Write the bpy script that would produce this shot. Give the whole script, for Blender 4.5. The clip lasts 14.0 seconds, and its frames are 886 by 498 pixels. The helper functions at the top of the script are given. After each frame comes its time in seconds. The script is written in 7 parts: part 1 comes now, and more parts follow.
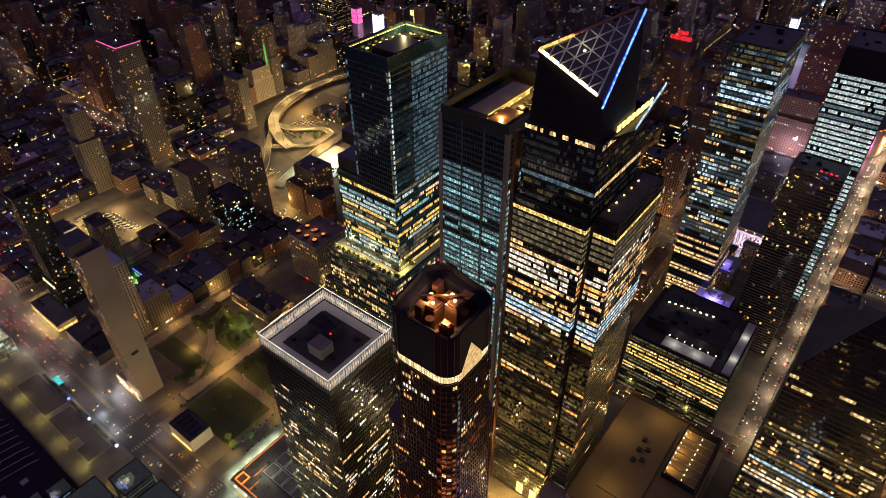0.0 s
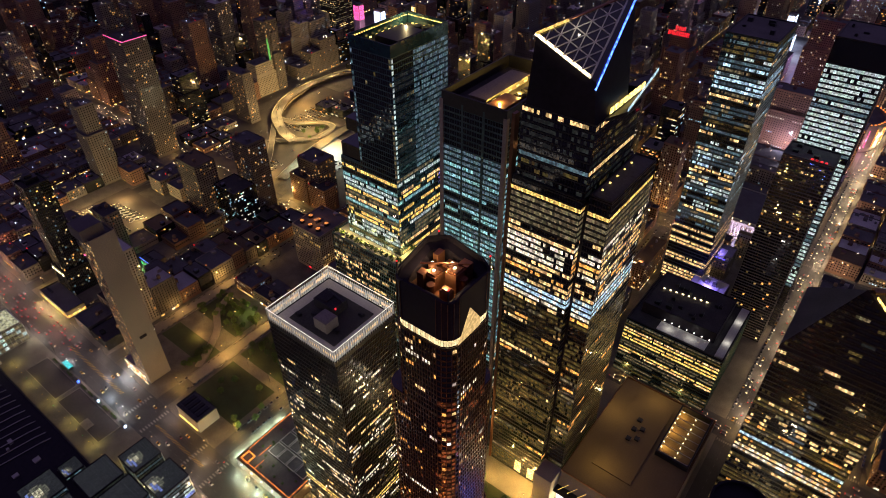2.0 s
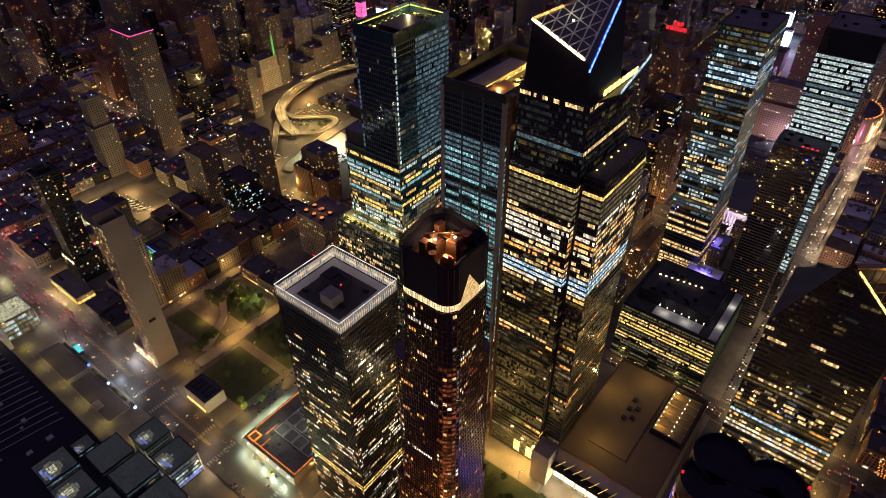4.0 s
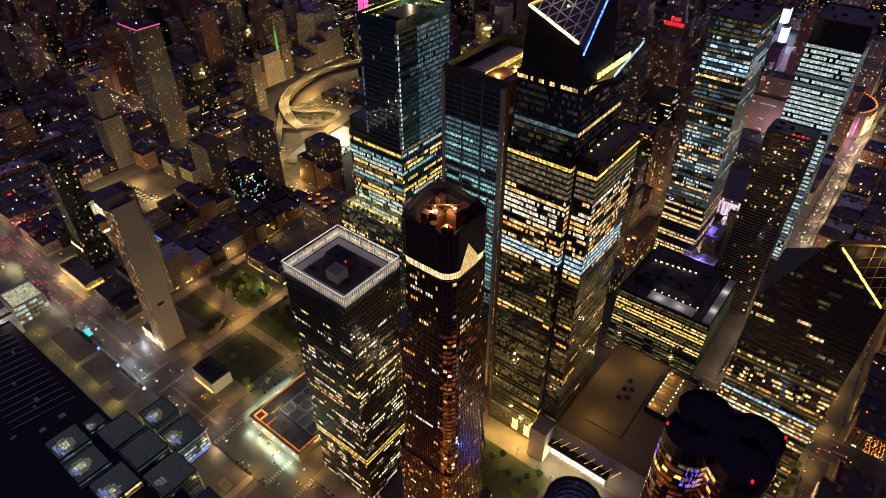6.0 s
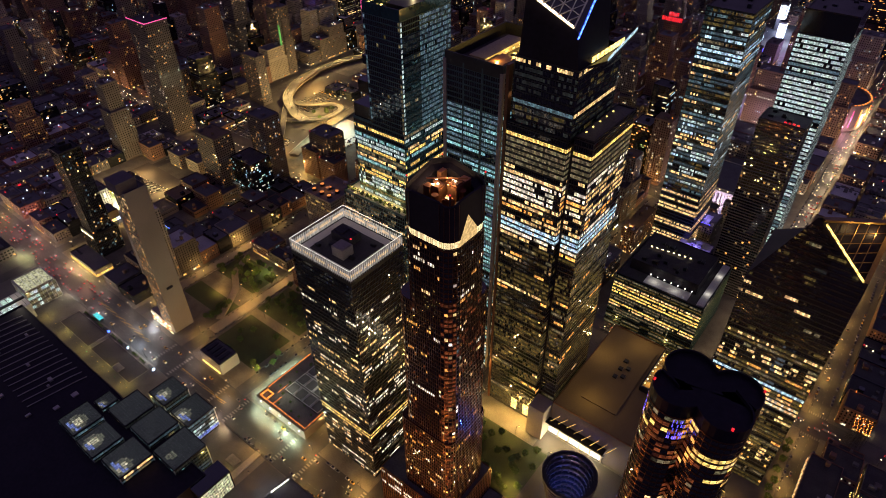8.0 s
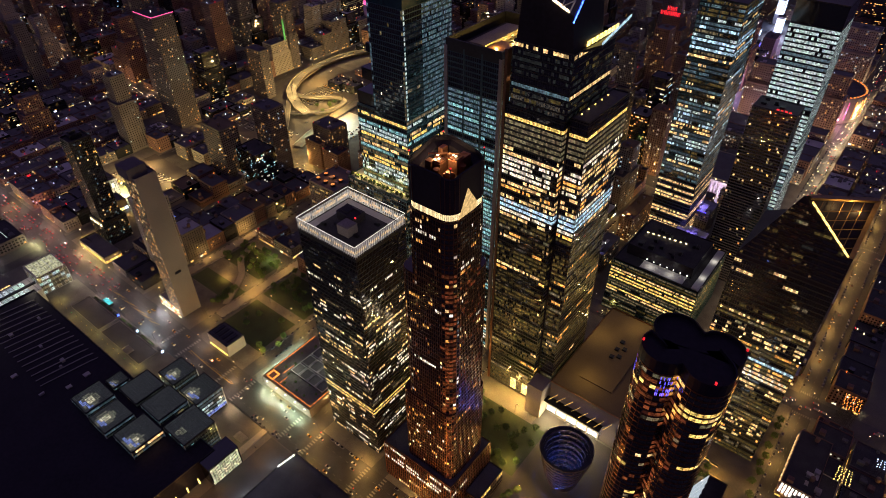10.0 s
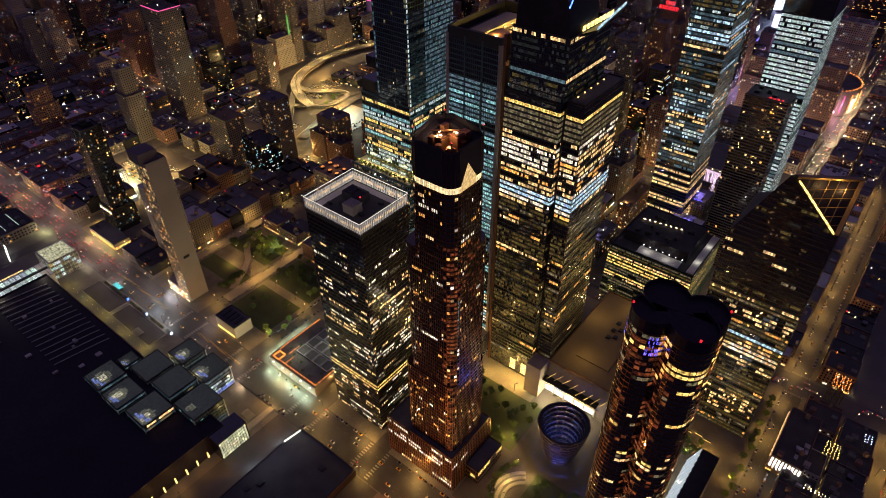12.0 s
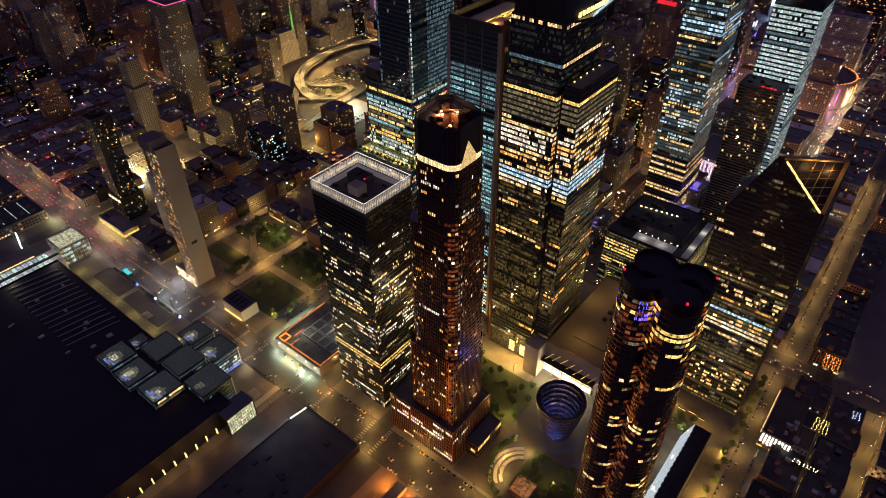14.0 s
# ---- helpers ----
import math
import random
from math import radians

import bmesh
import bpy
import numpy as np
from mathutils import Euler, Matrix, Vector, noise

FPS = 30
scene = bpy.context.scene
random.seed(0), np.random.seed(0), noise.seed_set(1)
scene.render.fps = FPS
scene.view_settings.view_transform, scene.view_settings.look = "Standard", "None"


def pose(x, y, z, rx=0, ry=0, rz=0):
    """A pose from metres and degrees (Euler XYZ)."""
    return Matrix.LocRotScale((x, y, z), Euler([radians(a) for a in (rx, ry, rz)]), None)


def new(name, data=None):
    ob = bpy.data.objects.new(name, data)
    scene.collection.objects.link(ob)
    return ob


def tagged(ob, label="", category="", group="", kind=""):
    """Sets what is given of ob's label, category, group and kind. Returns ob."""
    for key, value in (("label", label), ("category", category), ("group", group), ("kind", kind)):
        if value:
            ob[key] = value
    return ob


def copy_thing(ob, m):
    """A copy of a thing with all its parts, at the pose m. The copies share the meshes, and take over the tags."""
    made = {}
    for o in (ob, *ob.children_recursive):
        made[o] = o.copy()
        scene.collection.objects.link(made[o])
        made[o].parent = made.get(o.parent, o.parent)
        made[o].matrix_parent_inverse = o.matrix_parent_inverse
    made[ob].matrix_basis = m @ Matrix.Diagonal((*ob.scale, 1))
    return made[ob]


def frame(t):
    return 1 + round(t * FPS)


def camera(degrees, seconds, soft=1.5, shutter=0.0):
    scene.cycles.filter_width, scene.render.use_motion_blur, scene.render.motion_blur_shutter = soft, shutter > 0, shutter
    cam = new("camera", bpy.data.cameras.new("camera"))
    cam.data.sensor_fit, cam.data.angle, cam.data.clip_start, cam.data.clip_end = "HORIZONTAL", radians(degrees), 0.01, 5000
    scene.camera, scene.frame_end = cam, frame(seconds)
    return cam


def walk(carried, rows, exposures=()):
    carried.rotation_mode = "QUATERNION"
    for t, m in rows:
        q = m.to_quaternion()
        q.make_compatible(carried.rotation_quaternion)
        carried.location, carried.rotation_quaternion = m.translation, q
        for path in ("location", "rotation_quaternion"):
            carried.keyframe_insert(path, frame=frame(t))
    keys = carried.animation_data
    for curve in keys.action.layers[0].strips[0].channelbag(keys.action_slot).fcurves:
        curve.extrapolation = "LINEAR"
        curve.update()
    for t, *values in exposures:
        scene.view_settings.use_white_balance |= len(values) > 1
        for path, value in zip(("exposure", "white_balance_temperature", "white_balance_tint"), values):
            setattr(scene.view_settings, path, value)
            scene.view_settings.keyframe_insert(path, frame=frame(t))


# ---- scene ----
# ---- camera ----
cam = camera(70.3, 14.0, soft=0.9)
METRES, EYE, TILT, LEAN, TURN = 160.0, 512.0, 0.0, 0.0, 38.1
ROWS = [
    (0.0, 0.0, 0.0, 0.0, -0.23, -38.16, 0.29),
    (0.5, -0.0002, -0.029, -0.0008, -0.21, -38.16, 0.29),
    (1.0, 0.0001, -0.0616, -0.0025, -0.18, -38.15, 0.28),
    (1.5, 0.0, -0.0927, -0.0042, -0.16, -38.15, 0.28),
    (2.0, 0.0003, -0.1275, -0.0058, -0.13, -38.15, 0.27),
    (2.5, 0.0004, -0.1598, -0.0069, -0.11, -38.16, 0.29),
    (3.0, 0.0004, -0.1951, -0.0085, -0.09, -38.15, 0.31),
    (5.5, 0.0025, -0.3666, -0.0145, 0.07, -38.15, 0.31),
    (6.0, 0.0024, -0.4042, -0.0167, 0.09, -38.14, 0.31),
    (6.5, 0.0031, -0.4392, -0.018, 0.13, -38.13, 0.32),
    (7.0, 0.003, -0.4772, -0.0206, 0.15, -38.13, 0.32),
    (7.5, 0.003, -0.5125, -0.0221, 0.18, -38.14, 0.33),
    (8.0, 0.0031, -0.5513, -0.0237, 0.22, -38.14, 0.34),
    (10.5, 0.0064, -0.7324, -0.0358, 0.36, -38.2, 0.45),
    (11.0, 0.0069, -0.7713, -0.0382, 0.4, -38.21, 0.46),
    (11.5, 0.007, -0.8074, -0.0401, 0.43, -38.22, 0.47),
    (12.0, 0.0071, -0.8467, -0.0424, 0.48, -38.22, 0.47),
    (12.5, 0.0071, -0.8832, -0.0444, 0.5, -38.22, 0.48),
    (13.0, 0.0072, -0.9227, -0.0465, 0.53, -38.22, 0.49),
    (13.5, 0.0073, -0.9591, -0.0478, 0.56, -38.23, 0.5),
    (14.0, 0.0077, -0.9986, -0.0495, 0.59, -38.24, 0.5),
]
walk(cam, [(t, pose(0, 0, EYE, TILT, LEAN, TURN) @ pose(METRES * x, METRES * y, METRES * z, 90 + pitch, roll, yaw)) for t, x, y, z, yaw, pitch, roll in ROWS],
     exposures=[(0.0, 0.46, 6280, 10), (14.0, 0.46, 6280, 10)])

# ---- night sky and exposure ----
world = bpy.data.worlds.new("night_sky")
scene.world = world
world.use_nodes = True
sky = world.node_tree.nodes["Background"]
sky.inputs["Color"].default_value = (0.38, 0.27, 0.66, 1)
sky.inputs["Strength"].default_value = 0.17

rng = np.random.default_rng(11)


# ---- materials ----
def shader(name, color, rough=0.6, metal=0.0, grain=0.25, scale=0.4, fine=6.0, bump=0.15, spec=0.5):
    """A rough or glossy surface with stains at a large scale, grain at a small one and a little relief."""
    m = bpy.data.materials.new(name)
    m.use_nodes = True
    n, l = m.node_tree.nodes, m.node_tree.links
    b = n["Principled BSDF"]
    b.inputs["Roughness"].default_value, b.inputs["Metallic"].default_value = rough, metal
    b.inputs["Specular IOR Level"].default_value = spec
    co = n.new("ShaderNodeTexCoord")
    big, small = n.new("ShaderNodeTexNoise"), n.new("ShaderNodeTexNoise")
    big.inputs["Scale"].default_value, small.inputs["Scale"].default_value = scale * 0.1, fine * 0.1
    big.inputs["Detail"].default_value = 4
    for tex in (big, small):
        l.new(co.outputs["Object"], tex.inputs["Vector"])
    add = n.new("ShaderNodeMath")
    l.new(big.outputs["Fac"], add.inputs[0]), l.new(small.outputs["Fac"], add.inputs[1])
    info = n.new("ShaderNodeObjectInfo")
    add2 = n.new("ShaderNodeMath")
    add2.operation = "MULTIPLY_ADD"
    add2.inputs[1].default_value = 0.35
    l.new(info.outputs["Random"], add2.inputs[0]), l.new(add.outputs[0], add2.inputs[2])
    span = n.new("ShaderNodeMapRange")
    span.inputs["From Min"].default_value, span.inputs["From Max"].default_value = 0.6, 1.7
    span.inputs["To Min"].default_value, span.inputs["To Max"].default_value = 1 - grain * 1.6, 1 + grain * 1.6
    l.new(add2.outputs[0], span.inputs["Value"])
    mix = n.new("ShaderNodeVectorMath")
    mix.operation = "SCALE"
    mix.inputs[0].default_value = color
    l.new(span.outputs[0], mix.inputs["Scale"])
    l.new(mix.outputs[0], b.inputs["Base Color"])
    if bump:
        bp = n.new("ShaderNodeBump")
        bp.inputs["Strength"].default_value, bp.inputs["Distance"].default_value = bump, 0.3
        l.new(small.outputs["Fac"], bp.inputs["Height"]), l.new(bp.outputs[0], b.inputs["Normal"])
    return m


def glow(name, color, strength, low=0.25, room=0.7, hue=0.09):
    """Lit glass, a lamp, or light put into a surface as glow: brightness and tint change from pane to pane, and the
    room behind shows as lighter and darker patches.
    """
    m = bpy.data.materials.new(name)
    m.use_nodes = True
    n, l = m.node_tree.nodes, m.node_tree.links
    b = n["Principled BSDF"]
    b.inputs["Base Color"].default_value = (0.03, 0.03, 0.03, 1)
    b.inputs["Roughness"].default_value = 0.25
    geo, r = n.new("ShaderNodeNewGeometry"), n.new("ShaderNodeMapRange")
    r.inputs["To Min"].default_value, r.inputs["To Max"].default_value = strength * low, strength
    l.new(geo.outputs["Random Per Island"], r.inputs["Value"])
    white = n.new("ShaderNodeTexWhiteNoise")
    white.noise_dimensions = "1D"
    l.new(geo.outputs["Random Per Island"], white.inputs["W"])
    tint = n.new("ShaderNodeVectorMath")
    tint.operation = "MULTIPLY_ADD"
    tint.inputs[1].default_value = [c * hue * 2 for c in color]
    tint.inputs[2].default_value = [c * (1 - hue) for c in color]
    l.new(white.outputs["Color"], tint.inputs[0])
    l.new(tint.outputs[0], b.inputs["Emission Color"])
    co, spots, span = n.new("ShaderNodeTexCoord"), n.new("ShaderNodeTexNoise"), n.new("ShaderNodeMapRange")
    spots.inputs["Scale"].default_value, spots.inputs["Detail"].default_value = 0.55, 3
    l.new(co.outputs["Object"], spots.inputs["Vector"])
    span.inputs["From Min"].default_value, span.inputs["From Max"].default_value = 0.36, 0.66
    span.inputs["To Min"].default_value, span.inputs["To Max"].default_value = 1 - room, 1 + room
    l.new(spots.outputs["Fac"], span.inputs["Value"])
    both = n.new("ShaderNodeMath")
    both.operation = "MULTIPLY"
    l.new(r.outputs[0], both.inputs[0]), l.new(span.outputs[0], both.inputs[1])
    l.new(both.outputs[0], b.inputs["Emission Strength"])
    m.cycles.emission_sampling = "NONE"
    return m


def coated_glass(name, color, ior=2.1, tilt=0.03, rough=0.05):
    """Coated curtain-wall glass: each pane hangs a little askew, so that the city breaks up in it."""
    m = bpy.data.materials.new(name)
    m.use_nodes = True
    n, l = m.node_tree.nodes, m.node_tree.links
    b = n["Principled BSDF"]
    b.inputs["Roughness"].default_value, b.inputs["IOR"].default_value = rough, ior
    geo, white, wave = n.new("ShaderNodeNewGeometry"), n.new("ShaderNodeTexWhiteNoise"), n.new("ShaderNodeTexNoise")
    white.noise_dimensions = "1D"
    l.new(geo.outputs["Random Per Island"], white.inputs["W"])
    co = n.new("ShaderNodeTexCoord")
    l.new(co.outputs["Object"], wave.inputs["Vector"])
    wave.inputs["Scale"].default_value = 0.12
    off = n.new("ShaderNodeVectorMath")
    l.new(white.outputs["Color"], off.inputs[0]), l.new(wave.outputs["Color"], off.inputs[1])
    lean = n.new("ShaderNodeVectorMath")
    lean.operation = "MULTIPLY_ADD"
    lean.inputs[1].default_value = (tilt,) * 3
    lean.inputs[2].default_value = (-tilt,) * 3
    l.new(off.outputs[0], lean.inputs[0])
    total, unit = n.new("ShaderNodeVectorMath"), n.new("ShaderNodeVectorMath")
    unit.operation = "NORMALIZE"
    l.new(geo.outputs["Normal"], total.inputs[0]), l.new(lean.outputs[0], total.inputs[1])
    l.new(total.outputs[0], unit.inputs[0]), l.new(unit.outputs[0], b.inputs["Normal"])
    dust, span, mix = n.new("ShaderNodeTexNoise"), n.new("ShaderNodeMapRange"), n.new("ShaderNodeVectorMath")
    dust.inputs["Scale"].default_value, dust.inputs["Detail"].default_value = 0.05, 5
    l.new(co.outputs["Object"], dust.inputs["Vector"]), l.new(dust.outputs["Fac"], span.inputs["Value"])
    span.inputs["From Min"].default_value, span.inputs["From Max"].default_value = 0.3, 0.7
    span.inputs["To Min"].default_value, span.inputs["To Max"].default_value = 0.5, 1.5
    mix.operation = "SCALE"
    mix.inputs[0].default_value = color
    l.new(span.outputs[0], mix.inputs["Scale"]), l.new(mix.outputs[0], b.inputs["Base Color"])
    return m


M_GLASS = coated_glass("dark_curtain_glass", (0.012, 0.014, 0.016), 1.9, 0.01, 0.08)
M_TEAL = shader("teal_curtain_glass", (0.015, 0.045, 0.05), 0.12, 0.0, 0.3, 0.3, 1.5, 0.03, 0.9)
M_BRONZE = shader("bronze_glass", (0.05, 0.020, 0.010), 0.12, 0.0, 0.35, 0.3, 1.5, 0.03, 0.9)
M_PANE = coated_glass("dark_pane", (0.02, 0.022, 0.024))
M_METAL = shader("dark_metal", (0.03, 0.03, 0.032), 0.4, 0.5, 0.25)
M_BRASS = shader("bronze_metal", (0.15, 0.07, 0.04), 0.35, 0.7, 0.3)
M_STEEL = shader("pale_steel", (0.35, 0.33, 0.30), 0.4, 0.5, 0.2)
M_COPPER = shader("copper_cladding", (0.26, 0.11, 0.06), 0.35, 0.8, 0.25)
M_GILT = shader("gilt_metal", (0.24, 0.15, 0.05), 0.4, 0.6, 0.3)
M_DARKCOPPER = shader("dark_copper_cladding", (0.07, 0.05, 0.05), 0.4, 0.5, 0.3)
M_TEALMETAL = shader("teal_metal", (0.05, 0.10, 0.11), 0.4, 0.4, 0.25)
M_CONC = shader("concrete", (0.23, 0.20, 0.165), 0.85, 0, 0.22, 0.25, 8)
M_ROOF = shader("roof_membrane", (0.10, 0.095, 0.09), 0.9, 0, 0.35, 0.5, 9)
M_TAR = shader("tar_roof", (0.034, 0.031, 0.031), 0.8, 0, 0.5, 0.8, 9)
M_ROOFPALE = shader("pale_roof", (0.42, 0.40, 0.38), 0.85, 0, 0.2, 0.5, 9)
M_ROOFBROWN = shader("brown_roof", (0.15, 0.105, 0.05), 0.9, 0, 0.25, 0.3, 9)
M_BRICK = shader("brick", (0.14, 0.075, 0.058), 0.9, 0, 0.3, 0.4, 10)
M_STONE = shader("limestone", (0.24, 0.21, 0.18), 0.85, 0, 0.25, 0.4, 10)
M_DARKWALL = shader("dark_masonry", (0.095, 0.08, 0.08), 0.85, 0, 0.3, 0.4, 10)
M_ASPHALT = shader("asphalt", (0.042, 0.040, 0.042), 0.6, 0, 0.5, 0.6, 12)
M_PAVE = shader("pavement", (0.115, 0.105, 0.09), 0.85, 0, 0.42, 0.7, 12)
M_DARKPAVE = shader("dark_paving", (0.07, 0.06, 0.055), 0.7, 0, 0.3, 0.4, 12)
M_CITY = shader("city_ground", (0.09, 0.085, 0.08), 0.9, 0, 0.3, 0.3, 10)
M_GRASS = shader("grass", (0.03, 0.042, 0.016), 0.95, 0, 0.4, 0.6, 20, 0.4)
M_LEAF = shader("foliage", (0.06, 0.10, 0.02), 0.8, 0, 0.5, 1.0, 20, 0.3)
M_BARK = shader("bark", (0.10, 0.07, 0.05), 0.95, 0, 0.3)
M_PAINT = shader("road_paint", (0.17, 0.165, 0.15), 0.7, 0, 0.2)
M_TANK = shader("tank_wood", (0.16, 0.10, 0.06), 0.9, 0, 0.3, 1, 12)
M_CAR = shader("car_paint", (0.10, 0.10, 0.11), 0.3, 0.2, 0.5, 0.1, 1, 0)
M_RUBBER = shader("rubber", (0.02, 0.02, 0.02), 0.9)
M_BLACK = shader("black_cladding", (0.016, 0.013, 0.020), 0.5, 0, 0.3, 0.3, 3, 0.05, 0.12)
L_WARM = glow("lit_warm", (1.0, 0.60, 0.24), 1.35, 0.15)
L_AMBER = glow("lit_amber", (1.0, 0.42, 0.09), 1.3)
L_WHITE = glow("lit_white", (1.0, 0.84, 0.62), 1.35, 0.2)
L_COOL = glow("lit_cool", (0.55, 0.80, 1.0), 1.1)
L_TEAL = glow("lit_teal", (0.32, 0.66, 0.68), 0.75, 0.45)
L_DIM = glow("lit_dim", (0.55, 0.42, 0.22), 0.30, 0.15)
L_GOLD = glow("lit_gold", (1.0, 0.62, 0.15), 1.3, 0.35)
# Grey-blue glow: dim rooms, and the sheen of reflecting glass put in as emission.
L_HAZE = glow("lit_grey_and_sheen", (0.26, 0.42, 0.50), 0.26, 0.7)
L_PALE = glow("lit_pale", (0.70, 0.85, 0.82), 0.7, 0.45)
# Rust glow: dim rooms, and reflected streaks put into panes as emission.
L_RUST = glow("lit_rust_and_sheen", (0.75, 0.17, 0.05), 0.22, 0.1)
# Olive glow: dim floors, and bounced city light put into the glass.
L_OLIVE = glow("lit_olive_and_sheen", (0.42, 0.28, 0.07), 0.20, 0.15)
# Weaker grey-blue glow that paints a rippled sheen on dark glass.
L_RIPPLE = glow("grey_blue_sheen", (0.22, 0.34, 0.42), 0.15, 0.5)
L_BLUEISH = glow("lit_deep_blue", (0.16, 0.26, 0.9), 0.4, 0.3)
# Faintest pane glow, lifting dark glass as a sheen would.
L_FAINT = glow("faint_pane_glow", (0.30, 0.34, 0.30), 0.045, 0.2)
WINDOWS = [M_PANE, L_WARM, L_AMBER, L_WHITE, L_COOL, L_TEAL, L_DIM, L_GOLD, L_HAZE, L_PALE, L_RUST, L_OLIVE, L_FAINT, L_RIPPLE, L_BLUEISH]
DARK, WARM, AMBER, WHITE, COOL, TEAL, DIM, GOLD, HAZE, PALE_LIT, RUST, OLIVE, FAINT, RIPPLE, BLUEISH = range(15)
S_WHITE = glow("strip_white", (1.0, 0.93, 0.82), 2.6, 0.8)
S_GOLD = glow("strip_gold", (1.0, 0.66, 0.16), 2.5, 0.6)
S_WARMWHITE = glow("strip_warm_white", (1.0, 0.76, 0.42), 3.5, 0.9)
S_BLUE = glow("strip_blue", (0.05, 0.12, 1.0), 5.0, 0.8)
S_VIOLET = glow("strip_violet", (0.14, 0.10, 1.0), 2.0, 0.3)
S_RED = glow("strip_red", (1.0, 0.02, 0.03), 1.5, 0.6)
S_PINK = glow("strip_pink", (1.0, 0.10, 0.35), 1.6, 0.3)
S_ORANGE = glow("strip_orange", (1.0, 0.26, 0.04), 2.2, 0.5)
S_GREEN = glow("strip_green", (0.10, 0.8, 0.25), 1.0, 0.5)
L_GREEN = glow("lit_green", (0.25, 0.75, 0.15), 0.5, 0.4)
S_SCREEN = glow("screen", (0.62, 0.72, 1.0), 3.2, 0.3)
S_LAMP = glow("lamp_glass", (1.0, 0.72, 0.36), 6.0, 0.5)


# ---- mesh helpers ----
class Soup:
    """Quads gathered from numpy grids and boxes, built as one mesh."""

    def __init__(self):
        self.q, self.m = [], []

    def quads(self, arr, mat=0):
        arr = np.asarray(arr, float).reshape(-1, 4, 3)
        self.q.append(arr)
        self.m.append(np.broadcast_to(np.asarray(mat, np.int32).ravel(), (len(arr),)))
        return self

    def box(self, x0, x1, y0, y1, z0, z1, mat=0):
        p = np.array([[x, y, z] for z in (z0, z1) for y in (y0, y1) for x in (x0, x1)], float)
        return self.quads(p[[[0, 2, 3, 1], [4, 5, 7, 6], [0, 1, 5, 4], [1, 3, 7, 5], [3, 2, 6, 7], [2, 0, 4, 6]]], mat)

    def beam(self, a, b, w, h=None, mat=0):
        """A square bar from a to b."""
        a, b = np.array(a, float), np.array(b, float)
        d = (b - a) / np.linalg.norm(b - a)
        up = np.array([0, 0, 1.0]) if abs(d[2]) < 0.9 else np.array([1.0, 0, 0])
        s = np.cross(d, up)
        s /= np.linalg.norm(s)
        u = np.cross(s, d)
        s, u = s * w / 2, u * (h or w) / 2
        c = [(-s - u), (s - u), (s + u), (-s + u)]
        out = [[a + c[i], a + c[(i + 1) % 4], b + c[(i + 1) % 4], b + c[i]] for i in range(4)]
        out += [[a + c[3], a + c[2], a + c[1], a + c[0]], [b + c[0], b + c[1], b + c[2], b + c[3]]]
        return self.quads(np.array(out), mat)

    def wall(self, poly, z0, z1, mat=0):
        p = np.array(poly, float)
        r = np.roll(p, -1, 0)
        out = np.zeros((len(p), 4, 3))
        out[:, 0, :2], out[:, 1, :2], out[:, 2, :2], out[:, 3, :2] = p, r, r, p
        out[:, 0, 2], out[:, 1, 2] = z0, z0
        out[:, 2, 2], out[:, 3, 2] = z1, z1
        return self.quads(out, mat)

    def cap(self, poly, z, mat=0):
        """A flat top over a convex outline."""
        p = np.array(poly, float)
        c = p.mean(0)
        r = np.roll(p, -1, 0)
        out = np.zeros((len(p), 4, 3))
        out[:, 0, :2], out[:, 1, :2], out[:, 2, :2] = p, r, (r + c) / 2
        out[:, 3, :2] = (p + c) / 2
        self.quads(np.concatenate([out]) + np.array([0, 0, z]), mat)
        inner = (p + c) / 2
        out2 = np.zeros((len(p), 4, 3))
        out2[:, 0, :2], out2[:, 1, :2], out2[:, 2, :2] = inner, (inner + np.roll(inner, -1, 0)) / 2, c
        out2[:, 3, :2] = (inner + np.roll(inner, 1, 0)) / 2
        return self.quads(out2 + np.array([0, 0, z]), mat)

    def prism(self, poly, z0, z1, mat=0, top=None):
        self.wall(poly, z0, z1, mat)
        return self.cap(poly, z1, mat if top is None else top)

    def build(self, name, mats, parent=None, label="", kind="", at=None):
        q, m = np.concatenate(self.q), np.concatenate(self.m)
        me = bpy.data.meshes.new(name)
        n = len(q)
        me.vertices.add(4 * n)
        me.vertices.foreach_set("co", q.reshape(-1))
        me.loops.add(4 * n)
        me.loops.foreach_set("vertex_index", np.arange(4 * n, dtype=np.int32))
        me.polygons.add(n)
        me.polygons.foreach_set("loop_start", np.arange(0, 4 * n, 4, dtype=np.int32))
        for one in (mats if isinstance(mats, (list, tuple)) else [mats]):
            me.materials.append(one)
        me.polygons.foreach_set("material_index", np.ascontiguousarray(m, np.int32))
        me.update(calc_edges=True)
        ob = new(name, me)
        if parent is not None:
            ob.parent = parent
        if at is not None:
            ob.location = at
        return tagged(ob, label=label, kind=kind)


def thing(name, label, category, group="", at=(0, 0, 0), kind=""):
    ob = new(name)
    ob.location = at
    return tagged(ob, label, category, group, kind)


def rect(x0, x1, y0, y1):
    return [(x0, y0), (x1, y0), (x1, y1), (x0, y1)]


def grow(poly, d):
    """The outline of a convex footprint moved out by d."""
    p = np.array(poly, float)
    e = np.roll(p, -1, 0) - p
    nrm = np.stack([e[:, 1], -e[:, 0]], 1) / np.linalg.norm(e, axis=1)[:, None]
    prev = np.roll(nrm, 1, 0)
    bis = nrm + prev
    bis /= (1 + (nrm * prev).sum(1))[:, None]
    return p + bis * d


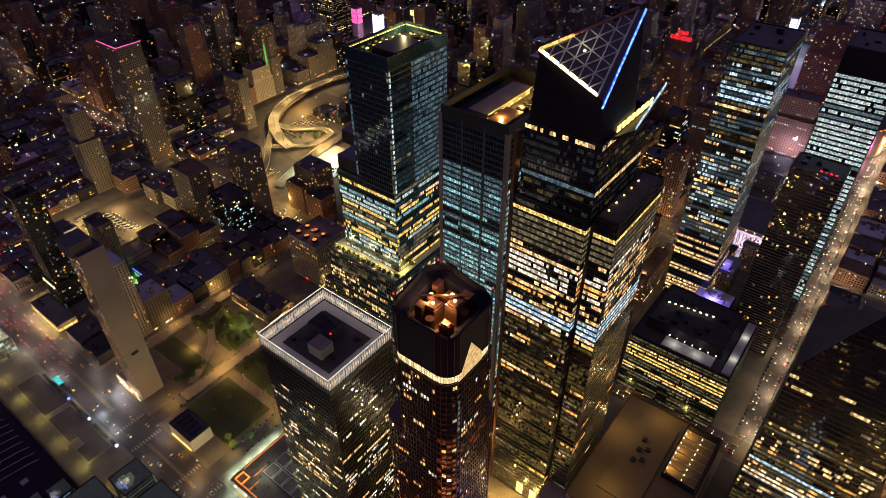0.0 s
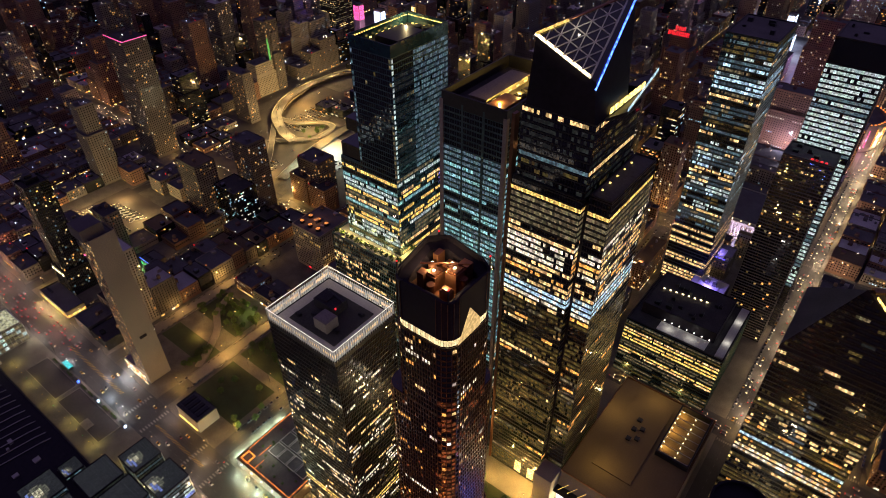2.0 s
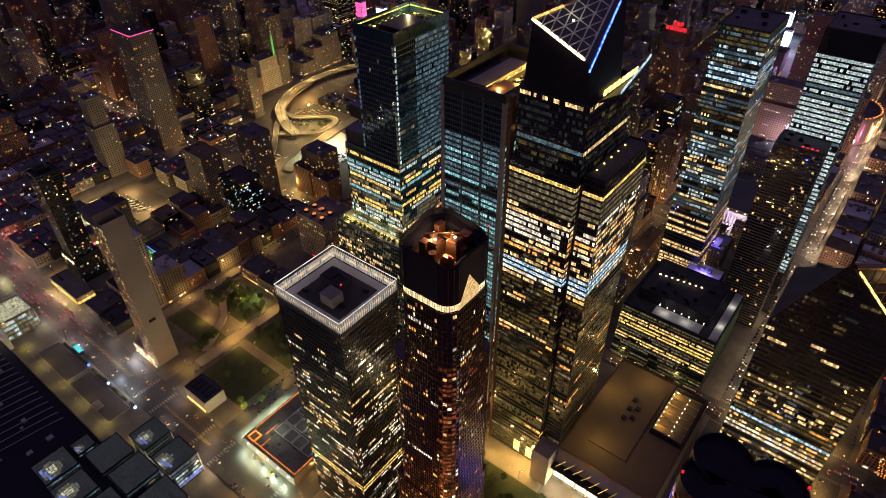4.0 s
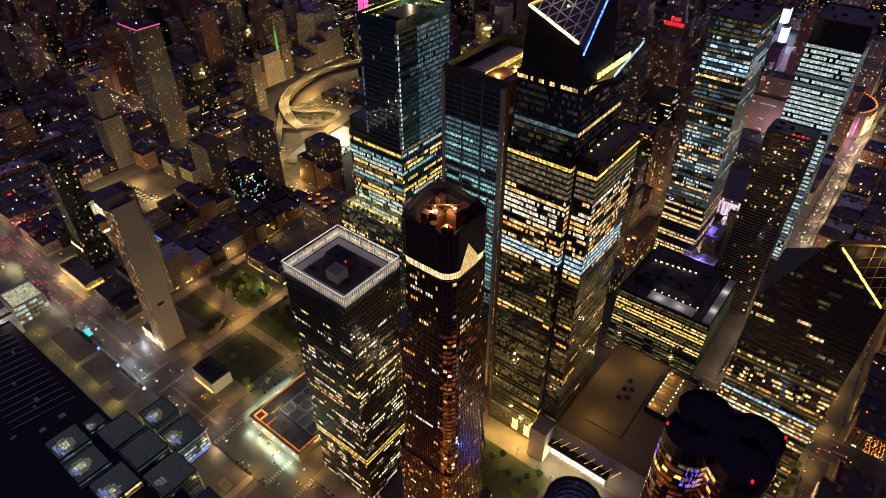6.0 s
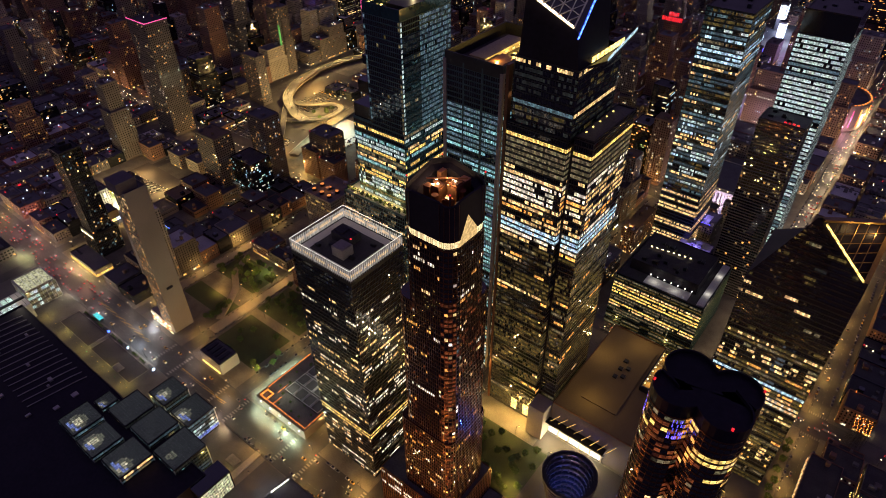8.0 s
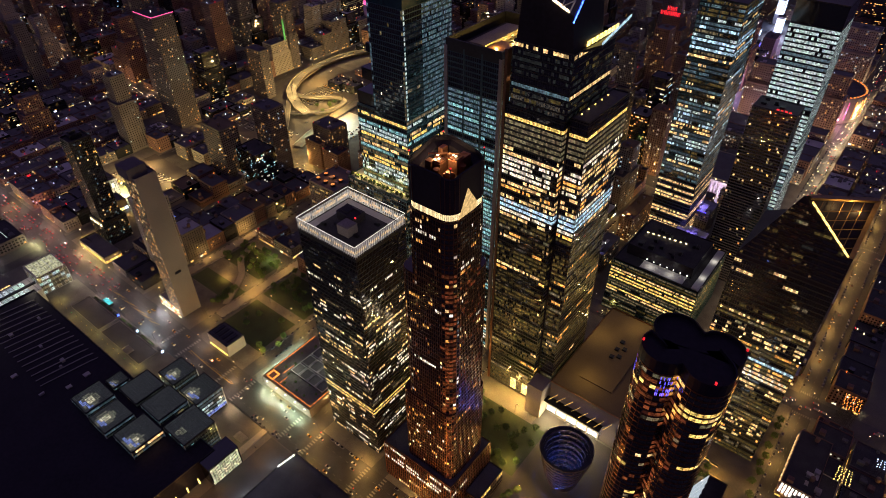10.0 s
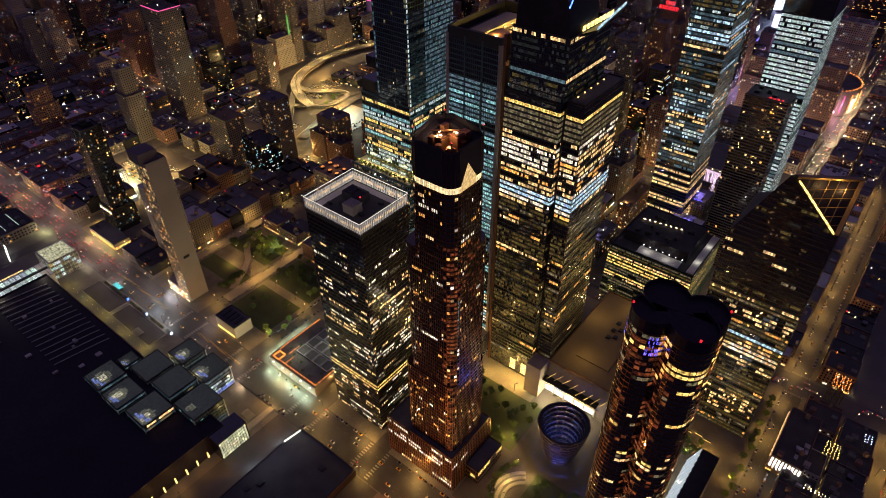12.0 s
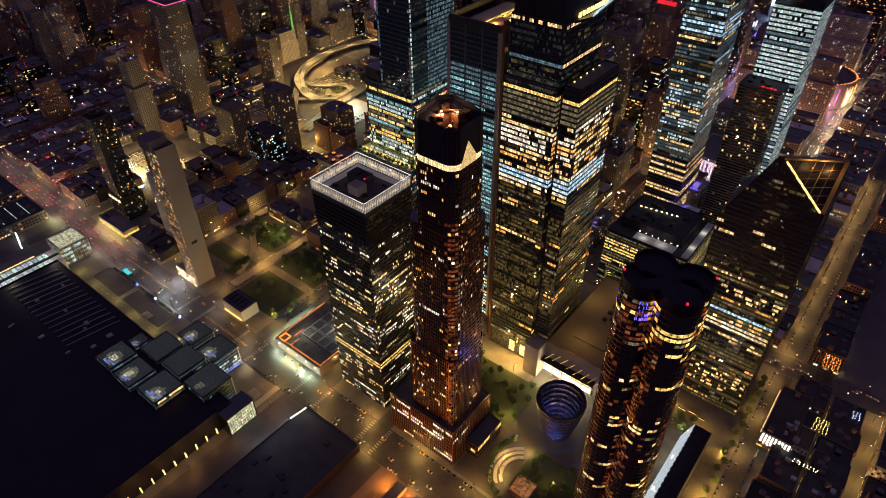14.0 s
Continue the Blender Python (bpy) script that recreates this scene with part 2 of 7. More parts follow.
def cells(p0, p1, z0, z1, nf, nb, wide=0.86, high=0.68, off=0.1):
    """The panes of one face: nf storeys of nb panes."""
    p0, p1 = np.array(p0, float), np.array(p1, float)
    d = p1 - p0
    nrm = np.array([d[1], -d[0]]) / np.linalg.norm(d)
    u = (np.arange(nb) + 0.5) / nb
    fh = (z1 - z0) / nf
    zc = z0 + (np.arange(nf) + 0.5) * fh
    out = np.zeros((nf, nb, 4, 3))
    for k, (su, sz) in enumerate(((-1, -1), (1, -1), (1, 1), (-1, 1))):
        uu = u + su * wide / 2 / nb
        out[:, :, k, 0] = (p0[0] + d[0] * uu + nrm[0] * off)[None, :]
        out[:, :, k, 1] = (p0[1] + d[1] * uu + nrm[1] * off)[None, :]
        out[:, :, k, 2] = (zc + sz * high * fh / 2)[:, None]
    return out


def office(floors=0.5, run=0.5, mix=(WARM, WHITE), span=4, drop=0.15):
    """Whole stretches of a storey are lit together."""
    def f(nf, nb, face, z):
        on = (rng.random((nf, 1)) < floors)
        runs = np.repeat(rng.random((nf, nb // span + 2)), span, 1)[:, rng.integers(0, span):][:, :nb] < run
        lit = on & runs & (rng.random((nf, nb)) > drop)
        return np.where(lit, np.array(mix)[rng.integers(0, len(mix), (nf, 1))], DARK)
    return f


def homes(p=0.12, mix=(WARM, WARM, AMBER, WHITE)):
    """Single rooms are lit."""
    def f(nf, nb, face, z):
        q = p * np.clip(rng.normal(1, 0.5, (nf, 1)), 0.1, 2.5)
        return np.where(rng.random((nf, nb)) < q, np.array(mix)[rng.integers(0, len(mix), (nf, nb))], DARK)
    return f


def storeys(parent, poly, z0, z1, floor, bay, pattern, band=None, band_h=0.9, fin=None, fin_w=0.16, fin_d=0.25, wide=0.86, high=0.68, every=1, faces=None, joined=False):
    """Panes, storey bands and upright fins on a footprint."""
    poly = [tuple(p) for p in poly]
    nf = max(1, round((z1 - z0) / floor))
    zs = z0 + (np.arange(nf) + 0.5) * (z1 - z0) / nf
    s, f = Soup(), Soup()
    for i, p0 in enumerate(poly):
        p1 = poly[(i + 1) % len(poly)]
        length = math.dist(p0, p1)
        if length < 0.8 or (faces is not None and i not in faces):
            continue
        nb = max(1, round(length / bay))
        s.quads(cells(p0, p1, z0, z1, nf, nb, wide, high), pattern(nf, nb, i, zs))
        if fin:
            d = np.array(p1, float) - np.array(p0, float)
            d /= length
            nrm = np.array([d[1], -d[0]])
            c = np.array(p0)[None] + d[None] * (np.arange(0, nb + 1, every) * length / nb)[:, None]
            a, b = c - d * fin_w / 2, c + d * fin_w / 2
            q = np.zeros((len(c), 3, 4, 3))
            for j, (s0, s1) in enumerate(((a, a + nrm * fin_d), (a + nrm * fin_d, b + nrm * fin_d), (b + nrm * fin_d, b))):
                q[:, j, 0, :2], q[:, j, 3, :2], q[:, j, 1, :2], q[:, j, 2, :2] = s0, s0, s1, s1
            q[:, :, :2, 2], q[:, :, 2:, 2] = z0, z1
            f.quads(q)
    s.build("window_panes", WINDOWS, parent, kind="stuff")
    if fin:
        f.build("mullions", fin, parent, kind="stuff")
    if band:
        out, fh = grow(poly, 0.22), (z1 - z0) / nf
        first = Soup().wall(out, 0, band_h)
        ring = grow(poly, 0.0)
        for zz, flip in ((band_h, 1), (0, -1)):
            r2, o2 = np.roll(ring, -1, 0), np.roll(out, -1, 0)
            q = np.zeros((len(out), 4, 3))
            seq = (out, o2, r2, ring) if flip > 0 else (ring, r2, o2, out)
            for k in range(4):
                q[:, k, :2] = seq[k]
            q[:, :, 2] = zz
            first.quads(q)
        if joined:
            base, every_band = np.concatenate(first.q), Soup()
            for k in range(nf + 1):
                every_band.quads(base + np.array([0, 0, z0 + k * fh - band_h / 2]))
            every_band.build("storey_banding", band, parent, kind="stuff")
            return s
        one = first.build("storey_band", band, parent)
        one.location.z = z0 - band_h / 2
        for k in range(1, nf + 1):
            o = new("storey_band", one.data)
            o.parent = parent
            o.location.z = z0 + k * fh - band_h / 2
    return s


def rim(s, poly, z0, z1, t=0.6, mat=0):
    """A parapet along an outline."""
    inner = grow(poly, -t)
    s.wall(poly, z0, z1, mat)
    s.wall(inner[::-1], z0, z1, mat)
    o, i = np.array(poly, float), inner
    q = np.zeros((len(o), 4, 3))
    for k, seq in enumerate((o, np.roll(o, -1, 0), np.roll(i, -1, 0), i)):
        q[:, k, :2] = seq
    q[:, :, 2] = z1
    return s.quads(q, mat)


# ---- ground, streets and blocks ----
ground = Soup().quads([[(-6000, -3000, -0.3), (2500, -3000, -0.3), (2500, 6000, -0.3), (-6000, 6000, -0.3)]]).build("ground", M_CITY)
tagged(ground, "dark city ground under streets and blocks", "ground", kind="structure")
STREETS = [102, 3, -178, -263, -365, -460] + [-555 - 95 * i for i in range(16)]   # centre lines along y
AVENUES = [108, 440, 735, 1020, 1310, 1600, 1900]                                # centre lines along x
HALF_ST = {102: 9, 3: 9, -263: 13}


def road(name, x0, x1, y0, y1, label):
    ob = Soup().box(x0, x1, y0, y1, -0.2, 0.0).build(name, M_ASPHALT)
    return tagged(ob, label, "road", kind="structure")


for i, y in enumerate(AVENUES):
    w = 17 if i == 0 else 12
    road("road", -2200, 260, y - w, y + w, "wide grey asphalt avenue lit by street lamps")
for x in STREETS:
    w = HALF_ST.get(x, 8)
    y0 = 125
    if x < -700:
        road("road", x - w, x + w, -80, 91, "grey asphalt side street between city blocks")
    edges = [y0] + [v for a in AVENUES[1:] for v in (a - 12, a + 12)] + [2100]
    for a, b in zip(edges[::2], edges[1::2]):
        if x == -178 and a > 300 and a < 500:
            continue
        road("road", x - w, x + w, a, b, "grey asphalt side street between city blocks")

# pavement slabs of the blocks, a kerb above the roads
XS = sorted(STREETS)
for a, b in zip(XS[:-1], XS[1:]):
    for i, (y0, y1) in enumerate(zip(AVENUES[:-1], AVENUES[1:])):
        lo = y0 + (17 if i == 0 else 12)
        pv = Soup().box(a + HALF_ST.get(a, 8), b - HALF_ST.get(b, 8), lo, y1 - 12, -0.2, 0.15).build("pavement", M_PAVE)
        tagged(pv, "pale concrete pavement of a city block", "pavement", kind="structure")

# ---- towers ----


def plain_roof(parent, poly, z, mat=M_ROOF, parapet=1.2, wall_mat=M_METAL):
    Soup().cap(grow(poly, -0.5), z + 0.05).build("roof", mat, parent)
    s = Soup()
    rim(s, poly, z - 0.2, z + parapet, 0.5)
    s.build("parapet", wall_mat, parent)


def roof_units(parent, x0, x1, y0, y1, z, n, mat=M_METAL, hmin=1.5, hmax=4):
    for _ in range(n):
        w, d, h = rng.uniform(2, 6), rng.uniform(2, 6), rng.uniform(hmin, hmax)
        x, y = rng.uniform(x0, max(x0 + 0.1, x1 - w)), rng.uniform(y0, max(y0 + 0.1, y1 - d))
        s = Soup().box(x, x + w, y, y + d, z, z + h).box(x + 0.3, x + w - 0.3, y + 0.3, y + d - 0.3, z + h, z + h + 0.25)
        s.build("roof_unit", mat, parent)


# white-rimmed square tower
def square_tower():
    t = thing("office_tower", "square dark glass office tower with a glowing white rooftop rim", "skyscraper")
    P = rect(-250, -191, 140, 192)
    Soup().prism(P, 0, 231).build("body", M_GLASS, t)

    def pat(nf, nb, face, z):
        base = office(0.66, 0.42, (WHITE, WARM, WHITE, DIM, WARM), 5, 0.22)(nf, nb, face, z)
        base[(z > 205)] = DARK
        low = (z > 56) & (z < 66)
        base[low] = np.where(rng.random((low.sum(), nb)) < 0.85, GOLD, WARM)
        return base
    storeys(t, P, 0, 228, 4.0, 1.5, pat, M_METAL, 0.8, M_METAL, 0.12, 0.3, 0.82, 0.55)
    s = Soup()
    rim(s, grow(P, 0.3), 228, 231, 0.8)
    s.build("roof_curb", M_METAL, t)
    Soup().cap(grow(P, -1), 231.2).build("roof", M_ROOFPALE, t, "pale roof terrace")
    Soup().prism(rect(-241, -201, 149, 184), 231.2, 232.0).build("roof_mat", M_TAR, t)
    Soup().box(-236, -218, 166, 178, 232, 239).box(-234, -226, 168, 176, 239, 240.2).build("plant_room", M_TAR, t)
    Soup().box(-222, -211, 153, 163, 232, 240).box(-221, -212, 154, 162, 240, 240.6).build("plant_room", M_STONE, t)
    for x, y in ((-238, 154), (-206, 178), (-208, 158), (-230, 160)):
        Soup().box(x - 2, x + 2, y - 1.2, y + 1.2, 232, 233.6).box(x - 1.4, x + 1.4, y - 0.8, y + 0.8, 233.6, 234).build("roof_unit", M_METAL, t)
    s = Soup()
    s.beam((-236, 178, 238), (-214, 172, 243), 1.0)
    s.box(-231, -230, 176, 177, 232, 240)
    s.build("maintenance_crane", M_METAL, t)
    Soup().box(-216.6, -215.8, 166, 166.8, 240, 241).build("beacon", S_RED, t)
    fins, lamps, top = Soup(), Soup(), Soup()
    o = grow(P, 0.3)
    for i in range(4):
        a, b = o[i], o[(i + 1) % 4]
        n = round(math.dist(a, b) / 1.9)
        for k in range(n):
            c = a + (b - a) * k / n
            fins.box(c[0] - 0.15, c[0] + 0.15, c[1] - 0.15, c[1] + 0.15, 231, 241)
        d = (b - a) / np.linalg.norm(b - a)
        nr = np.array([d[1], -d[0]])
        c0, c1 = a - nr * 0.6, b - nr * 0.6
        lamps.quads(cells(c0, c1, 231.4, 239.5, 1, n, 0.7, 0.95, 0.0), 0)
        lamps.quads(cells(c1, c0, 231.4, 239.5, 1, n // 6, 0.82, 0.3, 0.0), 1)
        top.beam((*a, 241.2), (*b, 241.2), 0.32)
    fins.build("rim_screen", M_STEEL, t, kind="stuff")
    lamps.build("rim_glow", [glow("rim_glow_glass", (1.0, 0.9, 0.78), 0.42, 0.6, 0.25, 0.03), glow("rim_glow_inside", (1.0, 0.66, 0.36), 0.75, 0.7, 0.3, 0.03)], t, "glowing white glass screen")
    top.build("top_rail", glow("rail_glow", (1.0, 0.92, 0.82), 0.9, 0.8, 0.3, 0.02), t)


square_tower()


# bronze tower with rounded corner, on a podium
def rounded(x0, x1, y0, y1, r, k=5):
    out = []
    for cx, cy, a0 in ((x0 + r, y0 + r, 180), (x1 - r, y0 + r, 270), (x1 - r, y1 - r, 0), (x0 + r, y1 - r, 90)):
        for i in range(k + 1):
            a = radians(a0 + 90 * i / k)
            out.append((cx + r * math.cos(a), cy + r * math.sin(a)))
    return out


def bronze_tower():
    t = thing("residential_tower", "tall bronze glass tower with rounded corners and a black crown", "skyscraper")
    tiers = [((-151, -104, 136, 180), 46, 128, 6), ((-147, -104, 137, 178), 128, 250, 8), ((-139, -104, 137, 172), 250, 300, 8)]
    for (x0, x1, y0, y1), z0, z1, r in tiers:
        P = rounded(x0, x1, y0, y1, r)
        Soup().prism(P, z0, z1).build("body", M_BRONZE, t)
        # Corner panes glow rust to paint a reflected streak down the glass.
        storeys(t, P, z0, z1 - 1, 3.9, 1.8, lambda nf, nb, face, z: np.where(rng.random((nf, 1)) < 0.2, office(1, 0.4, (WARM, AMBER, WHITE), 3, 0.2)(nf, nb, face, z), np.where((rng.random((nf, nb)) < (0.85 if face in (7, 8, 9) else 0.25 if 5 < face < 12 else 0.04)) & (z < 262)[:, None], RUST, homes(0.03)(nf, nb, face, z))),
                M_BRASS, 0.9, M_BRASS, 0.3, 0.5, 0.85, 0.6, 1)
    P = rounded(-138.5, -104.5, 137.5, 171.5, 8)
    Soup().prism(P, 300, 301).build("band_floor", M_BRONZE, t)
    s = Soup()
    for i, p0 in enumerate(P):
        p1 = P[(i + 1) % len(P)]
        n = max(1, round(math.dist(p0, p1) / 1.5))
        s.quads(cells(p0, p1, 300.3, 305, 1, n, 0.86, 0.95, 0.05))
    s.build("crown_light_band", glow("crown_band", (1.0, 0.74, 0.36), 1.2, 0.5, 0.3, 0.05), t, "glowing cream band below the crown")
    Soup().wall(grow(P, -0.6), 300, 305).build("band_wall", M_BRONZE, t)
    # scalloped black shell round a lit well
    P = np.array(rounded(-139, -104, 137, 172, 8, 9))
    mid = np.array((-121.5, 154.5))
    ang = np.arctan2(*(P - mid).T[::-1])
    lobe = np.cos(4 * (ang - math.pi / 4))
    top = 331 - 3.5 * lobe + 5 * np.exp(-((ang - 2.36) / 0.6) ** 2)
    r_in = 13.2 - 2.6 * np.cos(4 * ang)
    I = mid + np.stack([np.cos(ang), np.sin(ang)], 1) * r_in[:, None]

    def band(A, za, B, zb):
        q = np.zeros((len(A), 4, 3))
        for k, (xy, z) in enumerate(((A, za), (np.roll(A, -1, 0), np.roll(za, -1)), (np.roll(B, -1, 0), np.roll(zb, -1)), (B, zb))):
            q[:, k, :2], q[:, k, 2] = xy, z
        return q
    ones = np.ones(len(P))
    lip = mid + (P - mid) * 0.955
    shell = Soup().quads(band(P, 305 * ones, P, top)).quads(band(P, top, lip, top + 0.4)).quads(band(lip, top + 0.4, lip, top - 3)).quads(band(lip, top - 3, I, top - 4)).quads(band(I, top - 4, I, 319 * ones))
    shell.build("crown", M_BLACK, t, "black glass crown with a scalloped rim")
    fins = Soup()
    for k in range(0, len(P), 2):
        u = (P[k] - mid) / np.linalg.norm(P[k] - mid)
        fins.beam((*(P[k] + u * 0.15), 305), (*(P[k] + u * 0.15), top[k] - 0.5), 0.25)
    fins.build("crown_fin", M_BRASS, t, kind="stuff")
    Soup().cap(I, 320).build("crown_floor", M_BRASS, t)
    for x0, x1, y0, y1, h in ((-127, -121, 148, 155, 8), (-119, -113, 153, 160, 10), (-126, -119, 159, 165, 6), (-117, -112, 146, 150, 5)):
        Soup().box(x0, x1, y0, y1, 320, 320 + h).box(x0 + 0.6, x1 - 0.6, y0 + 0.6, y1 - 0.6, 320 + h, 321 + h).build("cooling_unit", M_COPPER, t)
    for x, y in ((-129, 156), (-121, 145), (-112, 157)):
        Soup().prism([(x + 2 * math.cos(a), y + 2 * math.sin(a)) for a in np.linspace(0, 2 * math.pi, 13)[:-1]], 320, 327).build("flue", M_COPPER, t)
    s = Soup().beam((-131, 150, 331), (-112, 162, 332), 0.7).box(-130, -126, 146, 150, 320, 329).box(-118, -113, 161, 166, 320, 330).box(-131, -128, 159, 164, 320, 331)
    s.build("gantry", M_COPPER, t)
    for x, y, z in ((-124, 151, 329.3), (-116, 156, 331.3), (-122, 162, 327.3), (-129, 156, 328)):
        Soup().box(x - 0.6, x + 0.6, y - 0.6, y + 0.6, z, z + 0.6).build("roof_light", S_WARMWHITE, t)
    for x, y in ((-137, 141), (-107, 139.6), (-106, 169), (-136, 170)):
        Soup().box(x - 0.3, x + 0.3, y - 0.3, y + 0.3, 327, 334.6).build("beacon_post", M_METAL, t)
        Soup().box(x - 0.3, x + 0.3, y - 0.3, y + 0.3, 334.6, 335.2).build("beacon", S_RED, t)
    for x, y, z in ((-122, 157, 334), (-117, 150, 331), (-128, 152, 330)):
        lp = bpy.data.lights.new("crown_lamp", "POINT")
        lp.energy, lp.color, lp.shadow_soft_size = 4200, (1, 0.68, 0.3), 0.5
        lo = new("crown_lamp", lp)
        lo.location, lo.parent = (x, y, z), t
    wedge = Soup().quads([[(-103.85, 143, 300.8), (-103.85, 160, 300.8), (-103.85, 160, 305.5), (-103.85, 151.5, 318)], [(-103.85, 143, 300.8), (-103.85, 151.5, 318), (-104.3, 151.5, 318), (-104.3, 143, 300.8)]])
    wedge.build("light_wedge", glow("wedge_glow", (1.0, 0.62, 0.24), 0.6, 0.9, 0.3, 0.03), t, "glowing cream wedge cut into the crown")
    P = rect(-172, -100, 131, 186)
    p = thing("podium", "brown metal podium with vertical fins and lit rows of windows", "podium")
    Soup().prism(P, 0, 46, 0).build("body", M_BRONZE, p)
    storeys(p, P, 0, 45, 5, 2.4, office(0.5, 0.45, (WHITE, WARM, WHITE), 5, 0.1), M_BRASS, 1.0, M_COPPER, 0.35, 0.6, 0.85, 0.6)
    plain_roof(p, P, 46, M_ROOF, 1.4, M_BRASS)
    P = rect(-99.6, -86, 150, 186)
    Soup().prism(P, 0, 18).build("side_wing", M_BRASS, p)
    storeys(p, P, 0, 18, 6, 3, office(0.6, 0.5, (WARM, GOLD), 3, 0.1), M_BRASS, 0.9)
    plain_roof(p, P, 18, M_ROOF)


bronze_tower()


# teal slab tower with stone piers
def teal_tower():
    t = thing("office_tower", "tall teal-lit glass office tower framed by stone piers", "skyscraper")
    P = rect(-242, -188, 308, 392)
    Soup().prism(P, 0, 318).build("body", M_TEAL, t)

    def pat(nf, nb, face, z):
        r = office(0.85, 0.8, (TEAL, TEAL, HAZE, TEAL), 6, 0.03)(nf, nb, face, z)
        r[z > 288] = DARK
        hi = (z > 245) & (z < 288)
        r[hi] = np.where(rng.random((hi.sum(), 1)) < 0.75, r[hi], HAZE)
        r[:] = np.where((r == DARK) & (rng.random((nf, 1)) < 0.7) & (z < 288)[:, None], HAZE, r)
        low = z < 110
        r[low] = office(0.8, 0.7, (WARM, WHITE, TEAL), 4, 0.15)(low.sum(), nb, face, z)
        return r
    storeys(t, P, 0, 318, 4.4, 2.2, pat, M_TEALMETAL, 1.1, M_TEALMETAL, 0.15, 0.25, 0.86, 0.6)
    piers = [(-242, 308), (-224, 308), (-206, 308), (-188, 308), (-188, 336), (-188, 364), (-188, 392), (-242, 392)]
    for x, y in piers:
        w = 2.0 if (x, y) in ((-188, 308), (-242, 308), (-188, 392)) else 1.0
        Soup().box(x - w, x + w * 0.5, y - w * 0.5, y + w, 0, 322).build("pier", M_STONE if w > 1.5 else M_TEALMETAL, t)
    s = Soup()
    rim(s, grow(P, 0.4), 318, 328, 1.2)
    s.build("parapet", M_METAL, t)
    Soup().cap(grow(P, -1), 318.3).build("roof", M_TAR, t)
    Soup().box(-228, -214, 322, 376, 318.4, 323).box(-229, -213, 321, 377, 323, 323.6).build("plant_room", M_STONE, t)
    Soup().box(-210, -198, 318, 340, 318.4, 322).box(-211, -197, 317, 341, 322, 322.6).build("plant_room", M_BRASS, t)
    for y in (346, 356, 366, 378):
        Soup().box(-207, -200, y, y + 6, 318.4, 321).box(-206, -201, y + 1, y + 5, 321, 321.6).build("cooling_unit", M_METAL, t)
    Soup().prism([(-219 + 4 * math.cos(a), 316 + 4 * math.sin(a)) for a in np.linspace(0, 2 * math.pi, 17)[:-1]], 318.4, 321).build("tank", M_STONE, t)
    for y in range(318, 390, 10):
        Soup().box(-212.6, -212, y, y + 3, 321, 321.5).build("roof_light", S_GOLD, t)
    for y in (325, 350, 375):
        lp = bpy.data.lights.new("roof_lamp", "POINT")
        lp.energy, lp.color, lp.shadow_soft_size = 17000, (1, 0.6, 0.12), 0.6
        lo = new("roof_lamp", lp)
        lo.location, lo.parent = (-205, y, 324), t


teal_tower()


